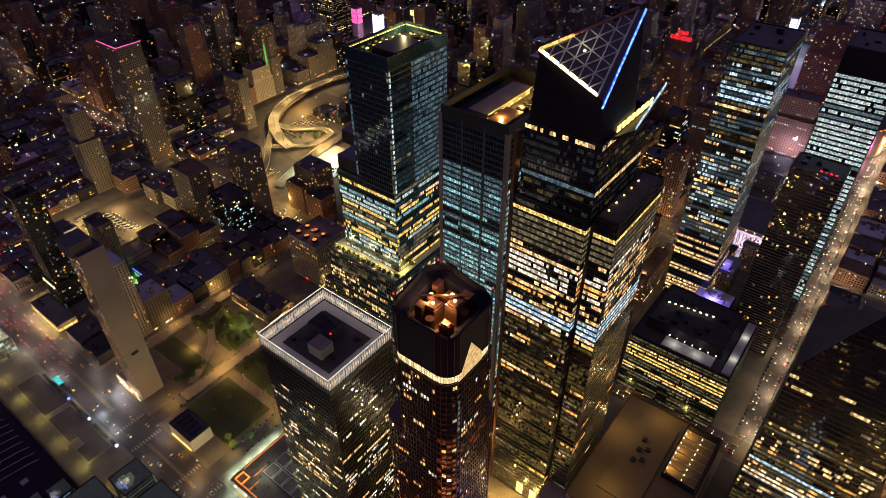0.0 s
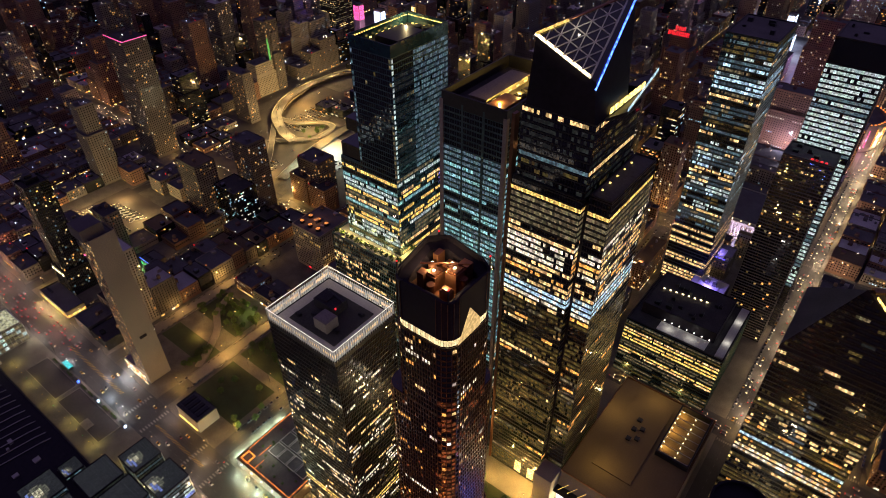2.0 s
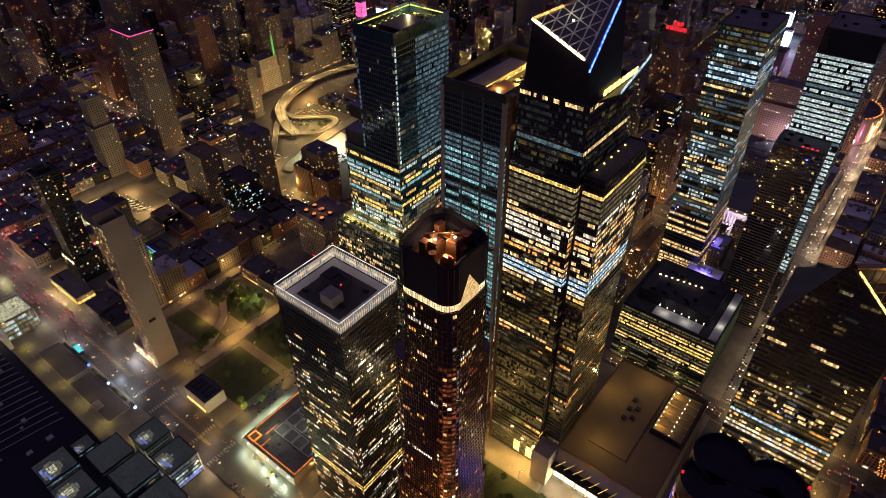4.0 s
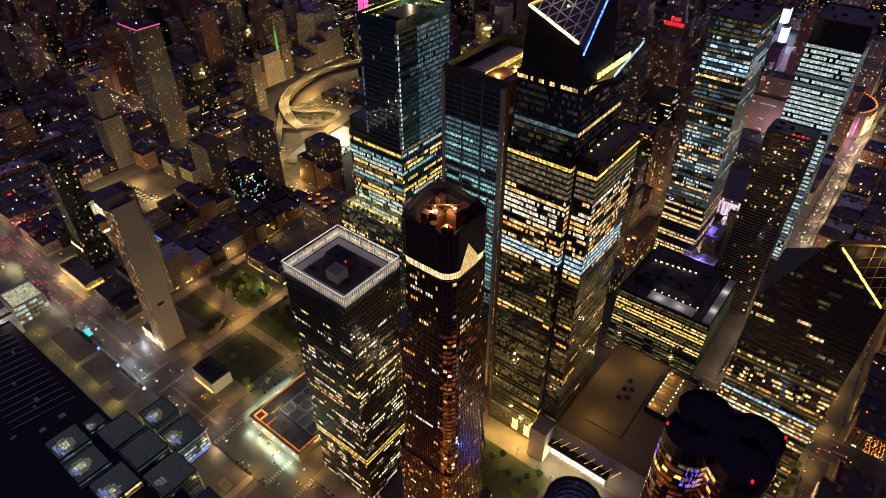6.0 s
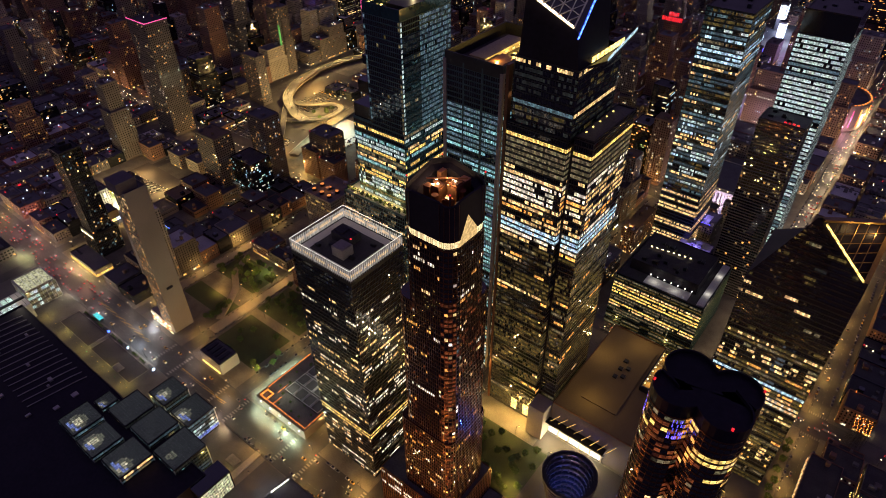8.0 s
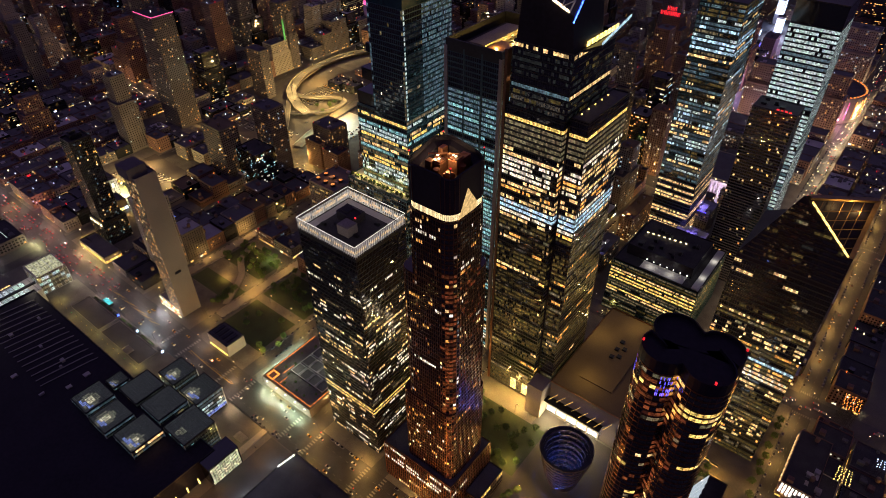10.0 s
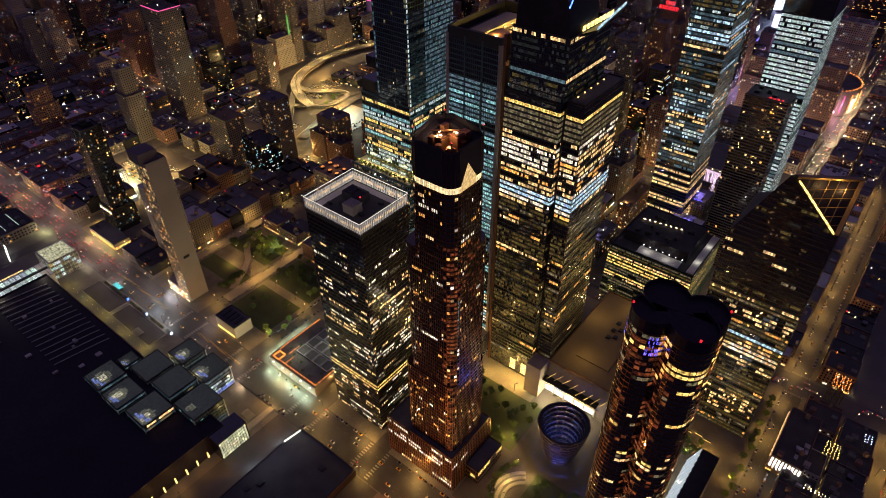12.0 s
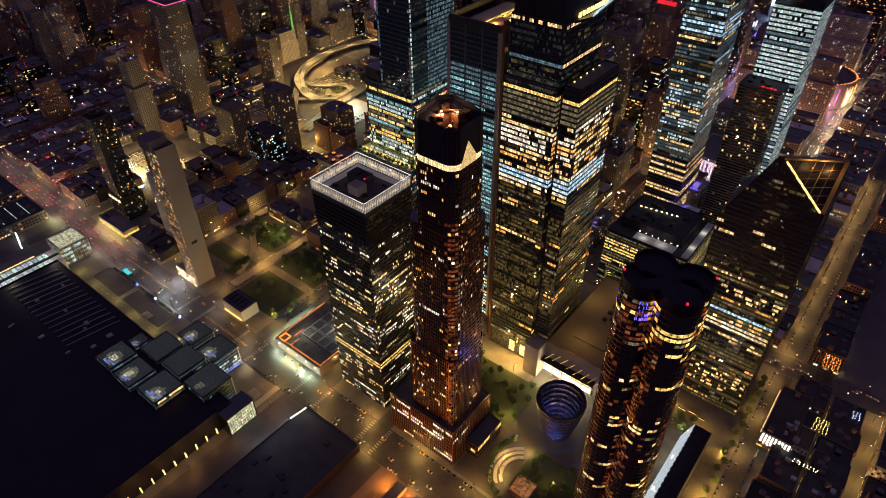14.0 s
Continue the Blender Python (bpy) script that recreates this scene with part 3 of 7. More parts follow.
# stepped glass tower with terraces
def stepped_tower():
    t = thing("office_tower", "stepped blue-green glass tower with planted terraces", "skyscraper")
    lower, upper = rect(-342, -280, 297, 372), rect(-319, -279, 297, 362)
    base = rect(-352, -273, 284, 385)

    def top(nf, nb, face, z):
        # Dim stretches stand in for broken reflections on the dark faces.
        r = office(0.35, 0.25, (DIM, OLIVE, FAINT, DIM), 3, 0.4)(nf, nb, face, z)
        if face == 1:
            # Most panes of this face glow grey-blue, painting the glass's reflection.
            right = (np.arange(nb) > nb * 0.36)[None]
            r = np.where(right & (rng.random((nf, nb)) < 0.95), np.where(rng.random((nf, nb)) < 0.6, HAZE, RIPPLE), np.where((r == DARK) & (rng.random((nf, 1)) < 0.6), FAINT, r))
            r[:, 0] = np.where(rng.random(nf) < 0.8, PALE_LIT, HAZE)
        elif face == 0:
            r = np.where((r != DARK) & (rng.random((nf, 1)) < 0.6), DARK, r)
            r[:, -1] = np.where(rng.random(nf) < 0.5, DIM, r[:, -1])
            r[:, 0] = np.where(rng.random(nf) < 0.6, HAZE, r[:, 0])
        return r

    def mid(nf, nb, face, z):
        return office(0.9, 0.85, (PALE_LIT, GOLD, DIM, TEAL, WARM, PALE_LIT, DIM), 4, 0.1)(nf, nb, face, z)

    def low(nf, nb, face, z):
        return office(0.8, 0.6, (HAZE, OLIVE, OLIVE, DIM, WARM), 5, 0.3)(nf, nb, face, z)
    for P, z0, z1, pat, fin in ((lower, 168, 246, mid, 0.14), (upper, 246, 345, top, 0.14), (base, 0, 168, low, 0.3)):
        Soup().prism(P, z0, z1).build("body", M_TEAL, t)
        storeys(t, P, z0, z1 - 0.5, 4.3, 2.2, pat, M_TEALMETAL, 0.8, M_TEALMETAL, fin, 0.25, 0.86, 0.66)
    plain_roof(t, lower, 246, M_ROOF, 1.5, M_TEALMETAL)
    plain_roof(t, base, 168, M_ROOFPALE, 1.5, M_TEALMETAL)
    for k in range(14):
        x, y = (-349 + k * 6, 288) if k < 12 else (-277, 290 + (k - 12) * 20)
        c = np.array((x, y, 170.5)) + rng.normal(0, 1.1, (60, 3))
        u, v = rng.normal(0, 0.5, (60, 3)), rng.normal(0, 0.5, (60, 3))
        Soup().quads(np.stack([c - u, c - v, c + u, c + v], 1)).build("terrace_shrub", M_LEAF, t)
        Soup().box(x - 1, x + 1, y + 3, y + 3.6, 169.6, 170.2).build("terrace_light", S_GOLD, t)
    for x, y in ((-340, 290), (-318, 290), (-296, 290), (-277, 300)):
        lp = bpy.data.lights.new("terrace_lamp", "POINT")
        lp.energy, lp.color, lp.shadow_soft_size = 4500, (1, 0.75, 0.2), 0.6
        lo = new("terrace_lamp", lp)
        lo.location, lo.parent = (x, y, 174), t
    for k in range(4):
        z = 246 + k * 26
        Soup().box(-341 + k * 6, -318.8, 298 + k * 2, 360, z + 0.2, z + 14 - 3 * k).build("terrace_block", M_GLASS, t)
    s = Soup()
    rim(s, grow(upper, 0.2), 345, 354, 0.6)
    s.build("crown_screen", M_TEAL, t)
    Soup().cap(grow(upper, -0.6), 345.2).build("roof", M_TAR, t)
    for k in range(24):
        for q in (((-317.5, 299 + k * 2.6), (-318.2, 299.8 + k * 2.6)), ((-317 + k * 1.55, 360.6), (-316.4 + k * 1.55, 361.2))):
            Soup().box(min(q[0][0], q[1][0]), max(q[0][0], q[1][0]), q[0][1], q[1][1], 351.5, 352.1).build("festoon_light", S_GOLD, t)
    Soup().box(-310, -288, 315, 345, 345.3, 350).build("plant_room", M_METAL, t)
    for x, y in ((-300, 352), (-292, 354)):
        Soup().prism([(x + 3.5 * math.cos(a), y + 3.5 * math.sin(a)) for a in np.linspace(0, 2 * math.pi, 17)[:-1]], 345.3, 349).build("cooling_tower", M_METAL, t)
    for i in range(8):
        Soup().box(-317, -316, 302 + i * 7, 304 + i * 7, 346, 347).build("roof_light", S_GOLD, t)
        Soup().box(-312 + i * 4, -310 + i * 4, 358.5, 359.5, 346, 347).build("roof_light", S_GOLD, t)
    lp = bpy.data.lights.new("roof_lamp", "POINT")
    lp.energy, lp.color, lp.shadow_soft_size = 8000, (1, 0.75, 0.35), 0.6
    lo = new("roof_lamp", lp)
    lo.location, lo.parent = (-312, 352, 352), t


stepped_tower()


# tallest tower with the triangular crown
def crown_tower():
    t = thing("office_tower", "tallest dark glass tower with a lit triangular crown", "skyscraper")
    A, B, C = rect(-163, -114, 278, 350), rect(-111, -97, 282, 345), rect(-160, -113, 279, 340)

    def pat(nf, nb, face, z):
        r = office(0.42, 0.35, (WARM, DIM, AMBER, DIM), 6, 0.2)(nf, nb, face, z)
        # Dark panes glow olive in place of city light reflected by the glass.
        r = np.where((r == DARK) & (rng.random((nf, 1)) < 0.5) & (rng.random((nf, nb)) < 0.75), OLIVE, r)
        hot = (z > 205) & (z < 272)
        r[hot] = office(0.9, 0.72, (WHITE, WARM, WHITE, WARM, AMBER), 5, 0.14)(hot.sum(), nb, face, z)
        r[(z > 214) & (z < 224)] = np.where(rng.random((((z > 214) & (z < 224)).sum(), nb)) < 0.9, COOL, WHITE)
        r[(z > 272) & (z < 292)] = DIM
        r[(z > 292) & (z < 297)] = GOLD
        r[z > 297] = DARK
        return r
    for P, z1 in ((A, 303), (B, 306)):
        Soup().prism(P, 0, z1).build("body", M_GLASS, t)
        storeys(t, P, 0, z1 - 1, 4.4, 1.8, pat, M_METAL, 1.1, M_METAL, 0.1, 0.2, 0.97, 0.62)
        plain_roof(t, P, z1, M_ROOF)
    Soup().box(-114, -111, 284, 344, 0, 300).build("recess", M_BLACK, t)
    Soup().box(-165.5, -163.2, 277, 282, 0, 345).build("corner_pier", M_BRASS, t)
    # upper shaft and its sloping crown
    Soup().wall(C, 303, 352).cap(C, 352).build("upper_shaft", M_GLASS, t)

    def up(nf, nb, face, z):
        r = office(0.5, 0.4, (OLIVE, FAINT, OLIVE), 5, 0.3)(nf, nb, face, z)
        r = np.where((r == DARK) & (rng.random((nf, 1)) < 0.6) & (rng.random((nf, nb)) < 0.5), FAINT, r)
        r[(z > 318) & (z < 324)] = HAZE if face == 0 else WARM
        top = (z > 346) & (z < 351)
        r[top] = np.where(rng.random((top.sum(), nb)) < 0.7, WARM, DARK)
        return r
    storeys(t, C, 304, 352, 4.6, 2.0, up, M_METAL, 1.0, M_METAL, 0.15, 0.2, 0.9, 0.55)
    V = lambda *v: np.array(v, float)
    n0, s0, s1 = V(-158, 279, 352), V(-114, 279, 352), V(-114, 320, 352)
    N, S, E = V(-155, 279, 393), V(-117, 279, 376), V(-117, 313, 412)
    Soup().quads([[n0, s0, S, N], [s0, s1, E, S], [s1, n0, N, E]]).build("crown", M_BLACK, t)
    Soup().quads([[N, S, (S + E) / 2, E]]).build("crown_roof", M_GLASS, t)
    lift = V(0, -0.3, 0.7)
    a, b, top = N + lift, S + lift + V(-3, 0, 1.4), E + lift + V(-3, 0, 0)
    Soup().beam(a, b, 2.4, 0.6).build("crown_light_bar", S_WARMWHITE, t, "bright warm white light bar")
    Soup().beam(S + V(0.6, -0.4, -4), E + V(0.6, 0, 0.5), 0.75).build("crown_light_bar", S_BLUE, t, "deep blue light bar")
    # This third of the edge glows, standing in for gold light on copper.
    Soup().beam(a, a + (top - a) * 0.35, 2.6, 0.6).build("crown_edge", L_GOLD, t, "copper edge with gold lamp light put in as glow")
    Soup().beam(a + (top - a) * 0.35, top, 2.2, 0.6).build("crown_edge", M_COPPER, t)
    Soup().beam(b, top, 0.9, 0.6).build("crown_edge", M_ROOFPALE, t)
    for k in range(1, 6):
        u = k / 6
        Soup().beam(a + (top - a) * u, b + (top - b) * u, 0.5).build("roof_truss", M_ROOFPALE, t)
        Soup().beam(a + (b - a) * u, a + (top - a) * u, 0.5).build("roof_truss", M_ROOFPALE, t)
        Soup().beam(a + (b - a) * u, b + (top - b) * (1 - u), 0.5).build("roof_truss", M_ROOFPALE, t)
    lp = bpy.data.lights.new("crown_lamp", "POINT")
    lp.energy, lp.color, lp.shadow_soft_size = 1300, (1, 0.85, 0.6), 0.6
    lo = new("crown_lamp", lp)
    lo.location, lo.parent = (-134, 286, 400), t
    # the observation deck, a thin triangle
    deck = Soup()
    z = 352
    deck.prism([(-113, 290), (-107, 306), (-117, 372), (-124, 340)], z - 2, z)
    deck.build("observation_deck", M_METAL, t)
    Soup().beam((-107, 306, z + 1), (-117, 372, z + 1), 0.4, 2.2).build("glass_rail", L_COOL, t)
    for y in range(296, 340, 6):
        Soup().box(-113.6, -113, y, y + 4, z + 0.5, z + 4).build("deck_light", S_GOLD, t)
    for k in range(5):
        Soup().box(-108, -107, 290 + k * 10, 291 + k * 10, 307, 307.8).build("roof_light", S_GOLD, t)


crown_tower()


# tower with the triangular cut, to the south
def cut_tower():
    t = thing("office_tower", "dark glass office tower with a lit triangular cut at its top", "skyscraper")
    P = rect(10, 80, 342, 415)

    def pat(nf, nb, face, z):
        r = office(0.85, 0.5, (WARM, DIM, WARM, OLIVE, AMBER, DIM), 3, 0.3)(nf, nb, face, z)
        r = np.where((r == DARK) & (rng.random((nf, 1)) < 0.4), OLIVE, r)
        r[(z > 112) & (z < 117)] = COOL
        r[(z > 96) & (z < 106)] = np.where(rng.random((((z > 96) & (z < 106)).sum(), nb)) < 0.6, WHITE, WARM)
        top = z > 172
        r[top] = office(0.5, 0.35, (WARM, DIM, OLIVE), 6, 0.1)(top.sum(), nb, face, z)
        return r
    Soup().prism(P, 0, 205).build("body", M_GLASS, t)
    storeys(t, P, 0, 205, 4.4, 1.8, pat, M_METAL, 1.1, M_METAL, 0.15, 0.2, 0.9, 0.6)
    V = lambda *v: np.array(v, float)
    a, b, c, d, e, f = V(10, 342, 209), V(38, 342, 271), V(80, 342, 235), V(80, 415, 209), V(80, 377, 265), V(10, 415, 207)
    base = [np.array((x, y, 205.0)) for x, y in P]
    Soup().quads([[base[0], base[1], c, b], [base[0], b, a, base[0]], [base[1], base[2], d, e], [base[1], e, c, base[1]], [base[3], base[0], a, f], [base[2], base[3], f, d]]).build("crown", M_BLACK, t)
    Soup().quads([[a, b, e, f], [f, e, d, f]]).build("sloping_roof", M_TAR, t)
    w = Soup()
    for z in np.arange(209, 264, 4.4):
        x0 = 11 + (z - 207) / 64 * 28
        x1 = 79 if z < 231 else 79 - (z - 231) / 36 * 42
        n = max(1, round((x1 - x0) / 1.9))
        if x1 - x0 > 4:
            w.quads(cells((x0, 342), (x1, 342), z, z + 4.4, 1, n, 0.9, 0.55, 0.12), office(0.7, 0.25, (OLIVE, DIM, OLIVE, FAINT), 4, 0.2)(1, n, 0, np.array([z])))
            w.box(x0, x1, 341.7, 341.98, z - 0.5, z + 0.5, len(WINDOWS))
    w.build("crown_panes", WINDOWS + [M_METAL], t, kind="stuff")
    L, Bp, R = V(44, 341.5, 268.6), V(77, 341.5, 237), V(77, 375, 264.6)
    Soup().quads([[b + (0, 0, -2), c + (0, 0, -2), e + (0, 0, -2), b + (0, 0, -2)]]).build("crown_roof", M_BLACK, t)
    Soup().beam(L, Bp, 1.8, 0.8).build("crown_light_bar", S_GOLD, t, "warm golden light bar")
    Soup().beam(L + (-3, 3, 1), R + (1.5, 2, 0.6), 4.2, 1.6).build("crown_edge", M_GILT, t)
    Soup().beam(Bp + (1.5, 0, 0), R + (1.5, 0, 0.3), 3.0, 1.4).build("crown_edge", M_GILT, t)
    for k in range(1, 6):
        u = k / 6
        Soup().beam(L + (Bp - L) * u, L + (R - L) * u, 0.36).build("roof_truss", M_GILT, t)
        Soup().beam(L + (Bp - L) * u, Bp + (R - Bp) * (1 - u), 0.36).build("roof_truss", M_GILT, t)
    for q, watts in ((V(62, 352, 268), 5000), (V(72, 362, 262), 3000)):
        lp = bpy.data.lights.new("crown_lamp", "POINT")
        lp.energy, lp.color, lp.shadow_soft_size = watts, (1, 0.6, 0.2), 0.6
        lo = new("crown_lamp", lp)
        lo.location, lo.parent = q, t


cut_tower()


# clover-shaped tower
def clover_tower():
    t = thing("residential_tower", "dark bronze tower with four rounded lobes, violet-lit near its top", "skyscraper")
    cs = [(23, 140), (44, 140), (44, 154), (23, 154)]
    r = 11.7
    poly = []
    for (cx, cy), a0 in zip(cs, (150, 240, 330, 60)):
        for i in range(13):
            a = radians(a0 + 15 * i)
            poly.append((cx + r * math.cos(a), cy + r * math.sin(a)))
    Soup().prism(poly, 0, 275).build("body", M_BRONZE, t)

    def pat(nf, nb, face, z):
        lobe = face // 13
        g = np.random.default_rng(40 + lobe * 7 + (face % 13) // 3)
        on = (g.random((nf, 1)) < np.where(z > 235, 0.24, np.where(z > 90, 0.09, 0.05))[:, None])
        kind = np.array((WARM, GOLD, GOLD, WARM, DIM, RUST))[g.integers(0, 6, (nf, 1))]
        q = homes(0.045, (WARM, RUST, RUST, RUST, DIM))(nf, nb, face, z)
        r2 = np.where(on & (rng.random((nf, nb)) > 0.2), kind, q)
        # Rust glow between the lobes paints the vertical reflections there.
        if face % 13 in (0, 1, 11, 12):
            r2 = np.where((r2 == DARK) & (rng.random((nf, nb)) < 0.45), RUST, r2)
        if lobe == 1:
            top = (z > 256) & (z < 264)
            r2[top] = np.where(rng.random((top.sum(), nb)) < 0.9, GOLD, WARM)
            r2[z > 264] = DARK
        else:
            near = (z > 244) & (z < 276)
            r2[near] = np.where((r2[near] == DARK) & (rng.random((near.sum(), nb)) < 0.5), RUST, r2[near])
            if face % 13 in (0, 1, 11, 12):
                r2[near] = np.where(rng.random((near.sum(), nb)) < 0.4, AMBER, r2[near])
        return r2
    storeys(t, poly, 0, 277, 3.9, 3.6, pat, M_BRASS, 0.9, M_BRASS, 0.15, 0.2, 0.92, 0.62)
    s = Soup()
    rim(s, poly, 277, 285, 0.8)
    s.build("crown_screen", M_BLACK, t)
    Soup().cap(grow(poly, -0.8), 283).build("roof", M_BLACK, t)
    v = Soup()
    for i, p0 in enumerate(poly):
        p1 = poly[(i + 1) % len(poly)]
        if i in (1, 2, 3, 9, 10, 11) and math.dist(p0, p1) < 6:
            v.quads(cells(p0, p1, 262, 276, 5, 4, 0.6, 0.75, 0.3)[rng.random((5, 4)) < 0.5])
    v.build("violet_light", S_VIOLET, t, "violet glowing glass", kind="stuff")
    for x, y in ((12.5, 137), (49.5, 131), (54, 160)):
        Soup().box(x - 0.5, x + 0.5, y - 0.5, y + 0.5, 285, 286).build("beacon", S_RED, t)


clover_tower()


# thin concrete slab tower
def slab_tower():
    t = thing("apartment_tower", "thin pale concrete slab tower with balconies on one face", "tower")
    P = rect(-511, -490, 133, 156)
    Soup().prism(P, 0, 183).build("body", M_CONC, t)
    storeys(t, P, 14, 180, 3.2, 3.1, homes(0.9, (DIM, WARM, RUST, AMBER, DIM)), None, fin=M_CONC, fin_w=0.3, fin_d=0.35, wide=0.8, high=0.7, faces=[0])
    one = Soup().box(-511, -490, 132.4, 132.98, 0, 0.25).box(-511, -490, 132.4, 132.5, 0.25, 0.5).build("balcony", M_CONC, t)
    one.location.z = 14
    for k in range(1, 52):
        o = new("balcony", one.data)
        o.parent, o.location.z = t, 14 + k * 3.2
    Soup().box(-515, -494, 130, 150, 183.2, 195).build("plant_room", M_DARKWALL, t)
    plain_roof(t, P, 183, M_ROOF, 2, M_CONC)
    Soup().box(-495, -489.2, 140, 147, 60, 63).build("side_notch", M_BLACK, t)
    s = Soup()
    for k in range(6):
        s.quads(cells((-530, 130.5), (-489, 130.5), 1 + k * 2.2, 3 + k * 2.2, 1, 10, 0.7, 0.8, 0.4), rng.integers(0, 3, 10))
        s.quads(cells((-530.5, 150), (-530.5, 131), 1 + k * 2.2, 3 + k * 2.2, 1, 6, 0.7, 0.8, 0.4), rng.integers(0, 3, 6))
    Soup().box(-530, -511.2, 131.2, 150, 0, 14.6).build("shop_block", M_STONE, t)
    s.build("shop_front", [L_WHITE, S_WARMWHITE, S_ORANGE], t, "bright shop fronts and screens", kind="stuff")


slab_tower()


# towers farther east
def lit_tower(P, z1, floor, bay, pat, label, body=M_GLASS, band=M_METAL, crown=0, bh=1.0):
    t = thing("office_tower", label, "skyscraper")
    Soup().prism(P, 0, z1 + crown).build("body", body, t)
    storeys(t, P, 0, z1, floor, bay, pat, band, bh, band, 0.15, 0.2, 0.95, 0.62, joined=True)
    plain_roof(t, P, z1 + crown, M_ROOF)
    x0, y0 = P[0]
    x1, y1 = P[2]
    roof_units(t, x0 + 4, x1 - 4, y0 + 4, y1 - 4, z1 + crown, 5)
    return t


def low_lines(nf, nb, face, z):
    r = office(0.92, 0.62, (COOL, WARM, HAZE, DIM, PALE_LIT, OLIVE, HAZE), 5, 0.2)(nf, nb, face, z)
    # On half the floors a grey-blue glow paints reflections into unlit panes.
    r = np.where((r == DARK) & (rng.random((nf, 1)) < 0.5), RIPPLE, r)
    g = np.random.default_rng(5)
    low = (z < 100)
    on = g.random((nf, 1)) < 0.55
    r[low] = np.where(on[low] & (rng.random((low.sum(), nb)) < 0.92), WARM, DARK)
    high = (z > 255) & (z < 285)
    r[high] = np.where(g.random((high.sum(), 1)) < 0.6, COOL, r[high])
    return r


white = lit_tower(rect(-52, -6, 611, 665), 298, 4.6, 2.6, lambda nf, nb, f, z: np.where((rng.random((nf, nb)) < 0.93) & (z > 60)[:, None], np.where(rng.random((nf, 1)) < 0.8, PALE_LIT, HAZE), DARK),
                  "glass tower with every floor lit cool white under a black crown", M_GLASS, M_BLACK, 22, 1.5)
lit_tower(rect(-138, -92, 597, 660), 310, 4.4, 1.7, low_lines, "dark blue glass tower with scattered lit floors", M_TEAL, M_METAL)
dk = lit_tower(rect(-55, -12, 575, 605), 222, 3.6, 2.1, homes(0.055, (AMBER, DIM, WARM, OLIVE)), "dark brown apartment tower with few lit rooms and red rooftop lights", M_DARKWALL, M_DARKWALL)
for k in range(4):
    Soup().box(-32 + k * 4, -30 + k * 4, 576, 577, 223.5, 224.5).build("beacon", S_RED, dk)

# ---- street lamps ----


def street_lamp():
    t = thing("street_lamp", "tall dark street lamp with a glowing warm head", "street lamp", "street lamps")
    s = Soup().beam((0, 0, -0.15), (0, 0, 11.5), 0.3)
    s.build("pole", M_METAL, t)
    Soup().beam((0, 0, 11.3), (2.4, 0, 11.9), 0.2).build("arm", M_METAL, t)
    head = Soup().box(1.6, 3.2, -0.5, 0.5, 11.75, 12.15).build("housing", M_METAL, t)
    Soup().box(1.8, 3.0, -0.4, 0.4, 11.4, 11.74).build("lamp_glass", S_LAMP, head, "glowing warm lamp glass")
    return t


LAMP = street_lamp()
LAMP.location = (-160, 89.5, 0)
GOLDEN, PALE, COLD = (1.0, 0.56, 0.13), (1.0, 0.70, 0.38), (1.0, 0.74, 0.60)


# Point lights: some belong to modelled lamps, others are added fill without a fixture.
def light(x, y, z, watts, color, size=0.8):
    d = bpy.data.lights.new("street_light", "POINT")
    d.energy, d.color, d.shadow_soft_size = watts, color, size
    o = new("street_light", d)
    o.location = (x, y, z)


def lamp(x, y, turn=0, watts=14000, color=GOLDEN):
    copy_thing(LAMP, pose(x, y, 0, 0, 0, turn))
    c, s = math.cos(radians(turn)), math.sin(radians(turn))
    light(x + 2.4 * c, y + 2.4 * s, 10.8, watts, color)


for x in range(-1000, 60, 62):
    lamp(x, 124, -90, 15000 if x > -320 else 5000, COLD if x < -380 else GOLDEN)
for x in range(-980, 60, 62):
    lamp(x, 92, 90, 10000 if x > -320 else 4000, GOLDEN if x > -300 else COLD)
for x in range(-1250, -380, 75):
    lamp(x, 429, 90, 14000 if x > -950 else 7000)
for y in range(470, 1250, 60):
    lamp(11, y, 180, 20000, PALE)
for y in range(150, 900, 52):
    lamp(94, y, 0, 10000)
for x in (-263, -365, -460):
    for y in range(150, 420, 55):
        lamp(x - 9, y, 0, 8500)
for x, y0, y1 in ((-555, 150, 420), (-640, 140, 420), (-728, 140, 420), (-815, 140, 240)):
    for y in range(y0, y1, 64):
        lamp(x - 8, y, 0, 6500)
for y in range(200, 300, 40):
    lamp(-186, y, 0, 12000)

# ---- city blocks ----
KEEP = [(-722, -678, 148, 190), (-350, -86, 125, 400), (-190, 100, 125, 440), (-145, 0, 440, 550), (-70, 10, 550, 680), (-150, -70, 570, 680), (-560, -470, 125, 175),
        (-540, -270, 125, 270), (-548, -380, 205, 270), (-925, -835, 560, 850), (-860, -730, 535, 665), (-745, -690, 455, 725), (-760, -560, 495, 640), (-800, -700, 450, 520), (-560, -450, 330, 420), (-380, -270, 1060, 1120), (-170, -10, 1090, 1230),
        (-860, -745, 235, 325), (-718, -650, 125, 153), (-775, -745, 192, 217), (-679, -648, 232, 259), (-290, -150, 1400, 1610), (-1120, -920, 975, 1130), (-140, -55, 740, 850), (-960, -850, 395, 445)]


def free(x0, x1, y0, y1):
    return not any(x0 < b and x1 > a and y0 < d and y1 > c for a, b, c, d in KEEP)


